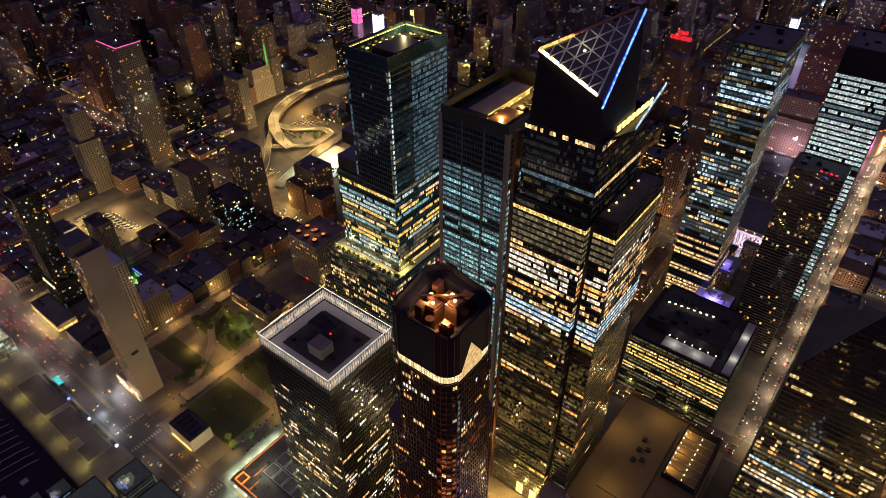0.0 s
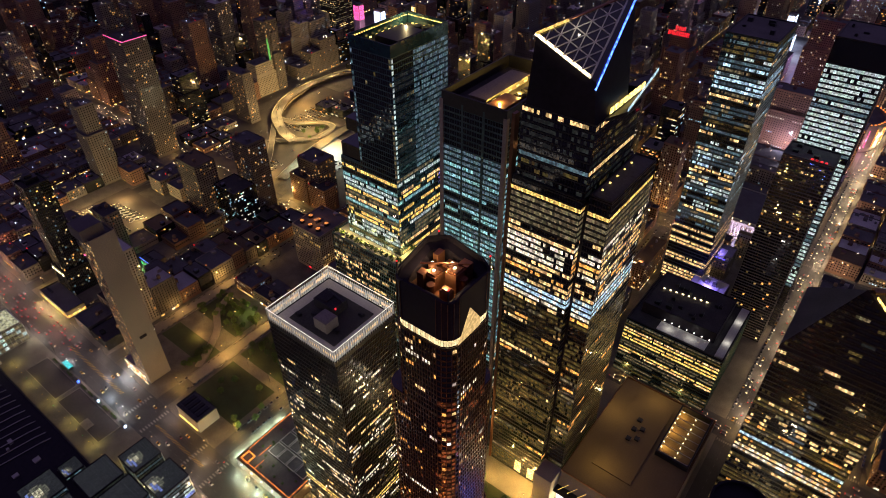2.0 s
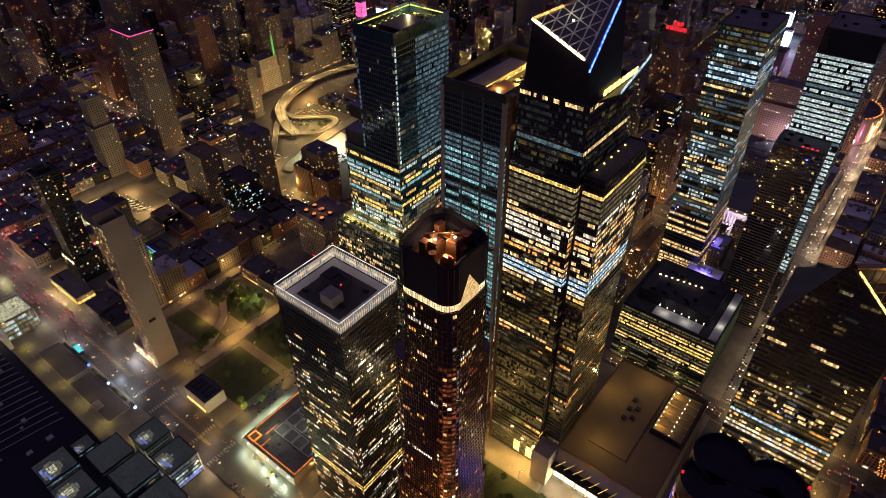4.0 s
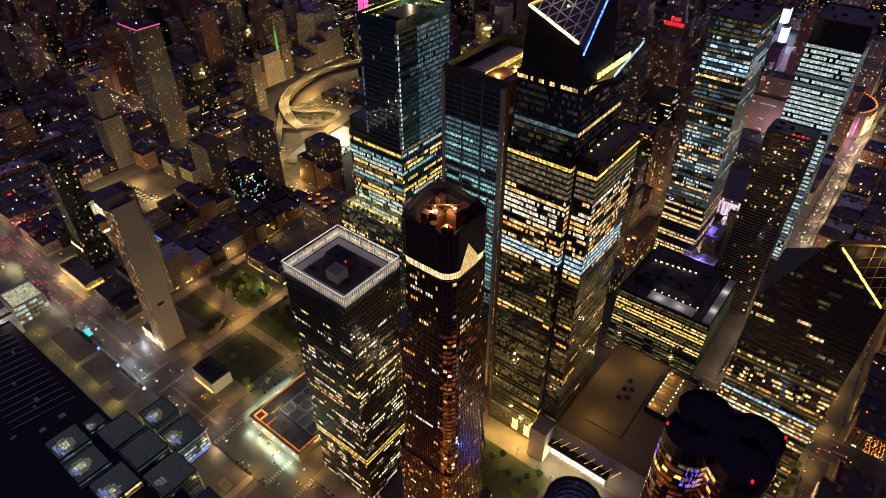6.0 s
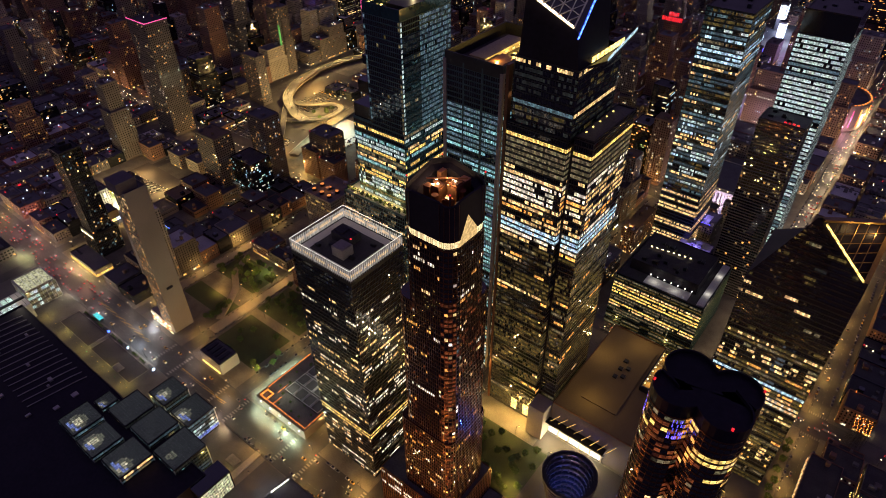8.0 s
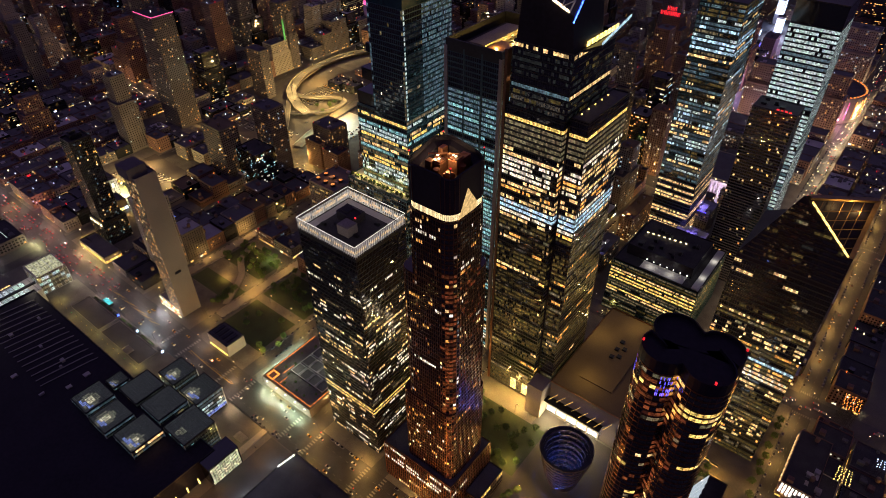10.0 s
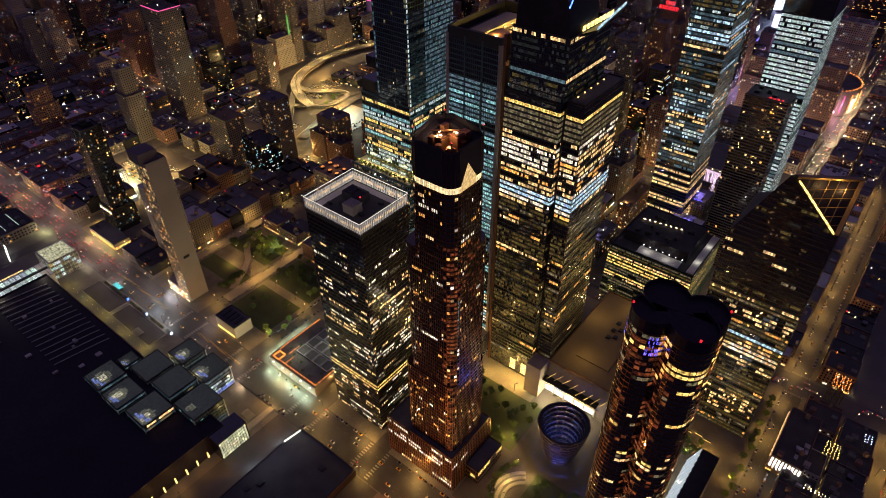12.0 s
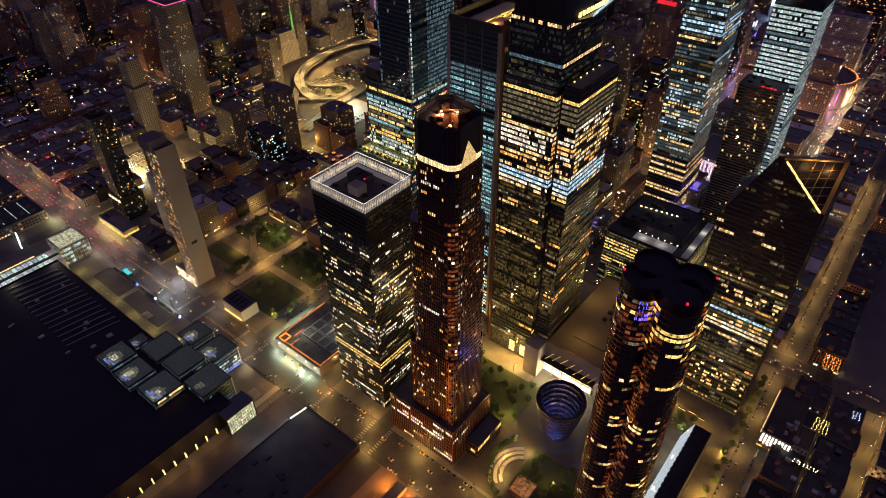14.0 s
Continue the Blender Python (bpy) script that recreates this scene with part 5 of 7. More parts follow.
for x, y, w, col in ((-215, 1470, 110000, (0.6, 0.65, 1.0)), (-170, 1400, 80000, (0.75, 0.45, 1.0)), (-130, 1300, 70000, (0.85, 0.45, 0.9)), (-1000, 1000, 120000, (1.0, 0.5, 0.8)), (-110, 1010, 70000, (0.8, 0.7, 1.0)), (-85, 940, 60000, (0.85, 0.8, 1.0))):
    light(x, y, 22, w, col, 3)


# ---- low glass office with lit terraces, east of the wide avenue ----
def terrace_office():
    t = thing("office_building", "low glass office glowing yellow under a dark terraced roof", "office building")
    n = 8
    for k in range(n):
        z0, z1 = k * 8.0, k * 8.0 + 8
        y0 = 447 + k * 1.1
        P = rect(-123, -27, y0, 540)
        Soup().prism(P, z0, z1).build("storey", M_GLASS, t)
        mix = (GOLD, WARM, GOLD) if k in (3, 5, 6) else (DIM, OLIVE, DIM, OLIVE)
        storeys(t, P, z0 + 0.3, z1, 4, 1.5, office(0.97, 0.93 if k > 2 else 0.75, mix, 7, 0.05), M_TEALMETAL, 0.7, M_TEALMETAL, 0.12, 0.3, 0.95, 0.6, faces=[0, 1])
    plain_roof(t, rect(-123, -27, 456, 540), 64, M_TAR, 1.6, M_METAL)
    Soup().prism(rect(-116, -42, 474, 534), 64, 76).build("plant_storey", M_BLACK, t)
    plain_roof(t, rect(-116, -42, 474, 534), 76, M_TAR, 1.2, M_BLACK)
    Soup().box(-94, -46, 459, 473, 64.2, 64.6).build("terrace", M_ROOFPALE, t)
    Soup().box(-36, -28.5, 458, 539, 64.2, 66).build("white_parapet_walk", M_ROOFPALE, t)
    for k in range(7):
        Soup().box(-92 + k * 7.5, -91 + k * 7.5, 473, 473.8, 66, 67).build("terrace_light", S_WHITE, t)
    for k in range(8):
        Soup().box(-108 + k * 6, -106 + k * 6, 505 + k * 0.8, 506 + k * 0.8, 77.4, 78.2).build("roof_light", S_WARMWHITE, t)
    roof_units(t, -112, -50, 478, 500, 76, 8)
    roof_units(t, -100, -50, 510, 530, 76, 8)
    for x, y in ((-84, 466), (-62, 466), (-32, 480), (-32, 515)):
        light(x, y, 70, 900, (1.0, 0.95, 0.8))


terrace_office()
for x0, x1, y0, y1, h in ((-92, -70, 572, 594, 38), (-100, -84, 640, 662, 40)):
    t = building(x0 - 8, x1 + 8, y0 - 4, y1 + 10, h, M_DARKWALL, "dark", homes(0.05), label="dark low block with a violet-lit roof court")
    Soup().box(x0, x1, y0, y1, h + 0.3, h + 0.8).build("roof_court", M_ROOFPALE, t)
    for k in range(4):
        Soup().box(x0 + 1 + k * 5, x0 + 4 + k * 5, y0 - 0.5, y0 + 0.5, h + 0.8, h + 2).build("violet_lamp", S_VIOLET, t)
    light((x0 + x1) / 2, (y0 + y1) / 2, h + 7, 16000, (0.25, 0.18, 1.0))


# ---- pale classical post hall ----
def classical_hall():
    t = thing("classical_hall", "pale stone hall with a lit colonnade", "hall")
    P = rect(-130, -60, 757, 840)
    Soup().prism(P, 0, 26).build("outer_wall", M_STONE, t)
    plain_roof(t, P, 26, M_ROOF, 1.5, M_STONE)
    for k in range(14):
        x = -128 + k * 5
        Soup().prism([(x + 1.1 * math.cos(a), 754.5 + 1.1 * math.sin(a)) for a in np.linspace(0, 6.28, 9)[:-1]], 3, 22).build("column", M_STONE, t)
    Soup().box(-131, -59, 752, 757, 22, 26).build("entablature", M_STONE, t)
    Soup().box(-131, -59, 752, 757, 0, 3).build("steps", M_STONE, t)
    for x in (-115, -95, -75):
        light(x, 742, 12, 24000, (0.75, 0.6, 1.0))


classical_hall()


# ---- shopping hall between the towers ----
def shops():
    t = thing("shopping_hall", "long shopping hall with a brown flat roof and glowing shop front", "shopping mall")
    P = rect(-95, -10, 278, 405)
    Soup().prism(P, 0, 42).build("outer_wall", M_DARKWALL, t)
    plain_roof(t, P, 42, M_ROOFBROWN, 1.6, M_BRASS)
    Soup().prism(rect(-78, -44, 300, 392), 42.1, 43.2).build("raised_roof", M_ROOFBROWN, t)
    for k, (x, y) in enumerate(((-66, 338), (-60, 342), (-66, 350), (-60, 354), (-66, 362))):
        Soup().box(x, x + 4, y, y + 4, 43.2, 45).build("roof_unit", M_METAL, t)
    s = Soup()
    rim(s, rect(-40, -12, 340, 400), 42, 48, 1.2)
    s.build("skylight_frame", M_METAL, t)
    for k in range(7):
        Soup().box(-40, -12, 342 + k * 8.5, 342.6 + k * 8.5, 47, 47.6).build("skylight_rib", M_STEEL, t)
    for k in range(9):
        Soup().box(-38.5, -37.7, 343 + k * 6, 344 + k * 6, 44, 45).build("court_light", S_WARMWHITE, t)
        Soup().box(-25, -24.2, 345 + k * 6, 346 + k * 6, 44, 45).build("court_light", S_WARMWHITE, t)
    for y in (352, 372, 392):
        light(-36, y, 46.5, 2500, GOLDEN, 0.4)
    # Added fill 18 m above the flat roof, where no lamps stand.
    for x, y in ((-70, 300), (-88, 360), (-60, 395)):
        light(x, y, 60, 6000, (1.0, 0.66, 0.2), 1)
    Soup().box(-112, -96, 264, 281, 0, 40).build("portal_frame", M_STONE, t)
    for k in range(5):
        a, b = -95 + k * 11, -85.4 + k * 11
        for z0, z1, mat in ((2.5, 10, S_WHITE if k % 2 == 0 else S_WARMWHITE), (11.5, 19.5, S_SCREEN if k == 1 else S_GOLD if k > 2 else S_WARMWHITE)):
            for i in range(5):
                u = a + (b - a) * i / 5
                Soup().box(u + 0.12, u + (b - a) / 5 - 0.12, 277, 277.6, z0, z1).build("shop_window", mat, t)
        Soup().box(b, b + 1.4, 276.4, 277.9, 0.2, 20.6).build("pier", M_STEEL, t)
    Soup().box(-95, -38, 276.2, 277.9, 10.2, 11.3).build("fascia", M_STEEL, t)
    for k in range(8):
        Soup().beam((-92 + k * 8, 272, 24 + 3 * math.sin(k * 0.9)), (-86 + k * 8, 277.5, 30 + 2 * math.sin(k)), 0.3).build("canopy_light", L_GOLD, t)
    Soup().box(-96, -38, 270, 278, 20.8, 21.6).build("canopy", M_METAL, t)
    for x in (-88, -66, -46):
        light(x, 266, 9, 16000, (1.0, 0.8, 0.4), 1)
    for x, y in ((-135, 268), (-122, 270)):
        Soup().box(x - 3, x + 3, 277.2, 277.7, 4, 18).build("lobby_window", S_GOLD, t)
        light(x, y, 9, 12000, GOLDEN, 1)


shops()


# ---- climbing stair sculpture ----
def honeycomb():
    t = thing("stair_sculpture", "copper basket-shaped honeycomb of stairs, lit blue inside", "sculpture")
    c, n = (-46, 221), 16
    for k in range(9):
        z, r = 1.5 + k * 5.4, 13 + 10 * (k / 8) ** 0.85
        ring = [(c[0] + r * math.cos(a), c[1] + r * math.sin(a)) for a in np.linspace(0, 2 * math.pi, n + 1)[:-1]]
        s = Soup()
        rim(s, ring, z, z + 1.4, 0.5)
        s.build("balustrade", M_DARKCOPPER, t)
        s = Soup()
        rim(s, ring, z - 0.5, z, 3.2)
        s.wall(ring, z - 0.5, z)
        s.build("landing", M_METAL, t)
        if k % 2 == 0:
            for i in range(2, 12):
                a, b = np.array(ring[i]), np.array(ring[(i + 1) % n])
                Soup().beam((*(a * 0.985 + np.array(c) * 0.015), z - 0.3), (*(b * 0.985 + np.array(c) * 0.015), z - 0.3), 0.25).build("stair_light", S_WARMWHITE if (i + k) % 3 == 0 else L_WARM, t)
        if k < 8:
            r2 = 13 + 10 * ((k + 1) / 8) ** 0.85
            for i in range(n):
                a = 2 * math.pi * i / n
                b = 2 * math.pi * (i + (0.5 if (i + k) % 2 else -0.5)) / n
                Soup().beam((c[0] + (r - 1.5) * math.cos(a), c[1] + (r - 1.5) * math.sin(a), z), (c[0] + (r2 - 1.5) * math.cos(b), c[1] + (r2 - 1.5) * math.sin(b), z + 5.4), 1.3, 0.6).build("stair_flight", M_DARKCOPPER, t)
    Soup().box(c[0] - 4, c[0] - 3.2, c[1] - 4, c[1] - 3.2, 2, 3).build("blue_lamp", S_BLUE, t)
    light(c[0], c[1], 24, 26000, (0.05, 0.14, 1.0), 1)
    light(c[0], c[1] - 8, 44, 7000, (0.10, 0.12, 1.0), 1)


honeycomb()


# ---- culture hall with a white ribbed shell ----
def shell_hall():
    t = thing("culture_hall", "low hall with a white saw-toothed quilted shell roof", "hall")
    Soup().prism(rect(57, 72, 186, 284), 0, 28).build("outer_wall", M_DARKWALL, t)
    plain_roof(t, rect(57, 72, 186, 284), 28, M_BLACK)
    for k in range(15):
        y = 188 + k * 6.2
        s = Soup().quads([[(49, y, 4), (57, y, 30), (57, y + 5.6, 33), (49, y + 5.6, 8)], [(49, y + 5.6, 8), (57, y + 5.6, 33), (57, y, 30), (49, y, 4)]])
        s.beam((49, y, 4), (57, y, 30), 1.2).beam((49, y + 5.6, 8), (57, y + 5.6, 33), 0.6)
        # The panels emit by themselves, so the white shell looks lit.
        s.build("shell_panel", glow("shell_cushion_glow", (0.75, 0.86, 0.95), 0.5, 0.8, 0.12, 0.02) if k == 0 else bpy.data.materials["shell_cushion_glow"], t)
    for y in (215, 255, 290):
        light(46, y, 10, 4000, (1.0, 0.8, 0.5), 1)


shell_hall()


tagged(Soup().box(-98, 8, 128, 276, 0.1, 0.18).build("pavement", M_DARKPAVE), "dark stone plaza round the stair sculpture", "pavement", kind="structure")

# ---- planting ----
def tree(seed):
    r = np.random.default_rng(seed)
    t = thing("tree", "leafy green city tree lit by warm lamps", "tree", "park trees")
    s = Soup().beam((0, 0, -0.1), (0, 0, 3.5), 0.5).beam((0, 0, 2.5), (0.2, 0.1, 6), 0.28)
    for k in range(5):
        a = k * 1.26 + r.uniform(0, 0.5)
        s.beam((0, 0, 2.8 + 0.3 * k), (1.9 * math.cos(a), 1.9 * math.sin(a), 5 + 0.5 * k), 0.18)
    s.build("trunk", M_BARK, t)
    n = 420
    d = r.normal(size=(n, 3))
    d /= np.linalg.norm(d, axis=1)[:, None]
    lump = 1 + 0.35 * np.sin(d[:, 0] * 5 + seed) * np.cos(d[:, 1] * 4 + seed * 2) + r.normal(0, 0.1, n)
    c = d * (r.uniform(0.5, 1, n) ** 0.4 * 3.1 * lump)[:, None] * np.array([1, 1, 0.85]) + np.array([0, 0, 6.2])
    u = r.normal(size=(n, 3))
    u /= np.linalg.norm(u, axis=1)[:, None]
    v = np.cross(u, r.normal(size=(n, 3)))
    v /= np.linalg.norm(v, axis=1)[:, None]
    k = r.uniform(0.35, 0.75, n)[:, None]
    Soup().quads(np.stack([c - u * k, c - v * k * 0.6, c + u * k, c + v * k * 0.6], 1)).build("crown", M_LEAF, t)
    return t


TREES = [tree(3), tree(8), tree(15)]
spots = []
for x in range(-544, -375, 8):
    for y in (232, 244, 256, 264):
        if rng.random() < 0.55 and not any(abs(x - q) < 11 for q in (-365, -460, -555)):
            spots.append((x + rng.uniform(-2, 2), y + rng.uniform(-3, 3)))
for x in range(-350, -275, 9):
    spots += [(x, 226 + rng.uniform(-3, 3)), (x + 3, 240 + rng.uniform(-3, 3))]
for k in range(46):
    spots.append((rng.uniform(-165, -84), rng.uniform(196, 254)))
for k in range(16):
    spots.append((rng.uniform(-45, 0), rng.uniform(150, 190)))
for k in range(16):
    a = radians(150 + k * 10)
    spots.append((-30 + 46 * math.cos(a), 165 + 40 * math.sin(a)))
for k in range(9):
    spots.append((-436 + rng.uniform(0, 70), 152 + rng.uniform(0, 46)))
for k in range(10):
    spots.append((-480 + rng.uniform(-6, 6), 168 + k * 3.4))
for k in range(8):
    spots.append((rng.uniform(-775, -750), rng.uniform(590, 635)))
for k in range(10):
    spots.append((rng.uniform(-545, -476), rng.uniform(228, 266)))
for k in range(10):
    spots.append((rng.uniform(-448, -380), rng.uniform(216, 260)))
for k in range(5):
    spots.append((110.5 + rng.uniform(0, 2), 140 + k * 28))
for i, (x, y) in enumerate(spots):
    m = pose(x, y, 0.15, 0, 0, rng.uniform(0, 360)) @ Matrix.Diagonal((1, 1, 1, 1))
    if i < 3:
        TREES[i].location = (x, y, 0.15)
    else:
        copy_thing(TREES[i % 3], m)


def lawn(x0, x1, y0, y1, z=0.19):
    ob = Soup().box(x0, x1, y0, y1, 0.0, z).build("lawn", M_GRASS)
    tagged(ob, "dark green lawn bed", "lawn", kind="structure")


for q in ((-545, -475, 228, 268), (-450, -378, 215, 262), (-448, -380, 152, 204), (-350, -278, 212, 250), (-545, -470, 180, 204), (-168, -82, 196, 254), (-50, 4, 146, 192), (-775, -735, 585, 640)):
    lawn(*q)
for x, y in ((-525, 222), (-490, 222), (-430, 210), (-395, 210), (-520, 258), (-500, 246), (-340, 208), (-300, 208), (-150, 190), (-120, 190), (-118, 256), (-80, 250), (-70, 185), (-62, 150), (-20, 165)):
    lamp(x, y, 45, 4000, GOLDEN)


# ---- vent block with orange outline ----
def vent_block():
    t = thing("ventilation_building", "low flat utility block with orange light lines and flood-lit walls", "utility building")
    P = rect(-340, -270, 128, 200)
    Soup().prism(P, 0, 11).build("outer_wall", M_DARKWALL, t)
    plain_roof(t, P, 11, M_PAVE, 1.4, M_DARKWALL)
    for a, b in (((-338, 131), (-272, 131)), ((-272, 131), (-272, 170)), ((-338, 142), (-338, 198)), ((-325, 142), (-325, 156)), ((-318, 131.8), (-318, 142))):
        Soup().beam((*a, 12.8), (*b, 12.8), 0.32).build("light_line", S_ORANGE, t)
    s = Soup()
    rim(s, rect(-337, -328, 131, 140), 11, 13, 0.4)
    s.build("hatch", S_ORANGE, t)
    for k in range(4):
        for j in range(3):
            x, y = -322 + k * 12, 150 + j * 14
            s = Soup().box(x, x + 11, y, y + 12.5, 11.1, 13)
            rim(s, rect(x, x + 11, y, y + 12.5), 13, 13.8, 0.5, 1)
            s.build("louvre_unit", [M_ROOF, M_ROOFPALE], t)
    for k in range(30):
        x, y = rng.uniform(-336, -275), rng.uniform(135, 196)
        Soup().box(x, x + 2, y, y + 2, 11.1, 12.3).build("planter", M_LEAF, t)
    for k in range(5):
        Soup().box(-334 + k * 14, -332 + k * 14, 127.2, 127.95, 8, 9).build("flood_lamp", S_WHITE, t)
        light(-333 + k * 14, 120.5, 3.2, 9000, (0.80, 1.0, 0.62), 0.5)
    for k in range(4):
        Soup().box(-340.8, -340.05, 136 + k * 16, 138 + k * 16, 8, 9).build("flood_lamp", S_WHITE, t)
        light(-347.5, 137 + k * 16, 3.2, 10000, (0.78, 1.0, 0.66), 0.5)


vent_block()
# Added fill that brightens the utility block's roof from above, without fixtures.
for x, y in ((-320, 150), (-290, 180)):
    light(x, y, 24, 5000, (0.95, 0.95, 0.7), 1)
b = thing("small_depot", "low building with a pale side wall and amber-lit edge", "building")
Soup().prism(rect(-432, -398, 128, 150), 0, 15).build("outer_wall", M_STONE, b)
plain_roof(b, rect(-432, -398, 128, 150), 15, M_ROOF)
for k in range(4):
    Soup().box(-428 + k * 7, -424 + k * 7, 132, 146, 15.2, 16.4).build("roof_unit", M_METAL, b)
Soup().box(-430, -400, 126.6, 127.4, 2, 3.2).build("amber_strip", S_GOLD, b)
for x in (-425, -405):
    light(x, 122, 4, 1100, (1.0, 0.5, 0.1), 0.6)


# ---- exhibition centre ----
def exhibition():
    t = thing("exhibition_centre", "huge low exhibition hall with a black flat roof", "exhibition centre")
    Soup().prism(rect(-640, -296, -190, 42), 0, 24).build("hall", M_BLACK, t)
    plain_roof(t, rect(-640, -296, -190, 42), 24, M_BLACK, 1.4, M_METAL)
    for k in range(15):
        x = -630 + k * 10
        s = Soup().beam((x, -20, 24.9), (x + 7, 26, 24.9), 0.7).beam((x + 7, 26, 24.9), (x + 9, 34, 24.9), 0.7)
        s.build("roof_duct", M_STEEL, t)
    roof_units(t, -600, -450, -150, 30, 24, 12, M_STEEL, 0.8, 2.2)
    s = Soup()
    s.quads(cells((-283, 27), (-283, 56), 0.5, 22, 6, 12, 0.85, 0.85, 0.2))
    Soup().prism(rect(-300, -283, 26, 57), 0, 24).build("end_hall", M_GLASS, t)
    s.build("end_glass", glow("end_hall_glass", (0.85, 0.80, 0.48), 0.8, 0.4), t, "glowing pale end facade")
    Soup().prism(rect(-674, -641, -190, 50), 0, 20).build("link_hall", M_ROOFPALE, t)
    s = Soup()
    for k in range(40):
        s.box(-673.5, -641.5, -188 + k * 6, -187.6 + k * 6, 20.0, 20.3)
    s.build("roof_seam", M_METAL, t, kind="stuff")
    s = Soup()
    for k in range(38):
        for x in (-671, -655):
            s.box(x, x + 12, -187 + k * 6, -182.4 + k * 6, 20.0, 20.25)
    s.build("skylight", L_PALE, t, kind="stuff")
    Soup().box(-659, -656.2, -190, 50, 20.0, 22.0).build("roof_ridge", M_METAL, t)
    # Unfixed fill lights, added over the link hall to brighten its roof.
    for y in (-130, -70, -10, 40):
        light(-657, y, 36, 5000, (1.0, 0.86, 0.62), 1)
    Soup().box(-683, -681.4, -110, 30, 16, 17).build("canopy_strip", L_WARM, t)
    Soup().box(-700, -681.3, -110, 30, 0, 16).build("dock_hall", M_DARKWALL, t)
    for k in range(6):
        Soup().box(-770 + k * 6, -768 + k * 6, 40 - k * 1.5, 41 - k * 1.5, -0.1, 7).build("yard_lamp", S_WHITE, t)
    Soup().box(-640.8, -640.2, -185, 44, 18.6, 19.4).build("eave_strip", L_WHITE, t)
    for k in range(9):
        Soup().box(-292, -291.2, -70 + k * 11, -69 + k * 11, 5, 12).build("wall_lamp", S_GOLD, t)
        if k % 2:
            light(-287, -68 + k * 11, 8, 1300, (1.0, 0.5, 0.12), 0.6)


exhibition()


# Pane glows that put the light of an unmodelled interior into the roofs.
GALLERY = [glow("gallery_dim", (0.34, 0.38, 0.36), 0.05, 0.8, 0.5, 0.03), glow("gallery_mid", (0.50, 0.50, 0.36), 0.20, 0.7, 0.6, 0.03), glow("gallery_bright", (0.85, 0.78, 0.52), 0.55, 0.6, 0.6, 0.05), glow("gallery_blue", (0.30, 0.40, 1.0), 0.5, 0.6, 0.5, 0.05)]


def pavilion(x, y, w, h, mix, lit):
    t = thing("glass_pavilion", "cubic glass roof pavilion in a dark steel frame, lit from inside", "pavilion", "glass pavilions")
    P = rect(x - w / 2, x + w / 2, y - w / 2, y + w / 2)
    Soup().prism(P, 0, h).build("glass_box", M_GLASS, t)
    storeys(t, P, 0.5, h - 0.5, 4, 3, lambda nf, nb, f, z: np.where((rng.random((nf, nb)) < lit) & (rng.random((nf, 1)) < 0.6), np.array(mix)[rng.integers(0, len(mix), (nf, 1))], np.where(rng.random((nf, 1)) < 0.5, RIPPLE, FAINT)), fin=M_METAL, fin_w=0.2, fin_d=0.3)
    if lit > 0.35:
        s = Soup().quads(cells(P[1], P[2], 2, 7, 1, 6, 0.9, 0.8, 0.35))
        s.build("base_glow", glow("base_blue_glow", (0.25, 0.32, 1.0), 0.6, 0.3) if "base_blue_glow" not in bpy.data.materials else bpy.data.materials["base_blue_glow"], t, "blue-violet lit lower glass")
    Soup().cap(grow(P, -0.4), h + 0.1).build("roof_glass", M_GLASS, t)
    n, s, g = 12, Soup(), Soup()
    for i in range(1, n):
        e, f = x - w / 2 + w * i / n, y - w / 2 + w * i / n
        thick = 0.4 if i in (3, n - 3) else 0.14
        s.beam((e, y - w / 2, h + 0.22), (e, y + w / 2, h + 0.22), thick, 0.14).beam((x - w / 2, f, h + 0.22), (x + w / 2, f, h + 0.22), thick, 0.14)
    s.build("roof_mullion", M_METAL, t, kind="stuff")
    # Panes glow brighter towards one spot, painting the lit inside onto the glass.
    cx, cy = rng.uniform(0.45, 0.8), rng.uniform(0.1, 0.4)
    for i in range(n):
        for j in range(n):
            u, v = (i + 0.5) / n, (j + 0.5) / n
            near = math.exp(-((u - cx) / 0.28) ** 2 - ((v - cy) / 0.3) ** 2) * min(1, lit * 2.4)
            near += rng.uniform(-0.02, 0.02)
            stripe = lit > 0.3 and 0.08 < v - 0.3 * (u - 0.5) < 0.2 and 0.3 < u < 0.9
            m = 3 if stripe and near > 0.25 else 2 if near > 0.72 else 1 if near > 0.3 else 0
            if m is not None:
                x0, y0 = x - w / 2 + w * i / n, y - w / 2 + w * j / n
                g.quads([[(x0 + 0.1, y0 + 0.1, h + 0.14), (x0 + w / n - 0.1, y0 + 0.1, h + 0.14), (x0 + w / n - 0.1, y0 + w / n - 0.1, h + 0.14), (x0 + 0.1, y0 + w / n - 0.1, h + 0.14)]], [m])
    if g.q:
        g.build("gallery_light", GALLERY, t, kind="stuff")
    for p0, p1 in zip(P, P[1:] + P[:1]):
        Soup().beam((*p0, h + 0.2), (*p1, h + 0.2), 0.9).build("frame_beam", M_BLACK, t)
        Soup().beam((*p0, 0), (*p0, h), 0.7).build("frame_post", M_STEEL, t)


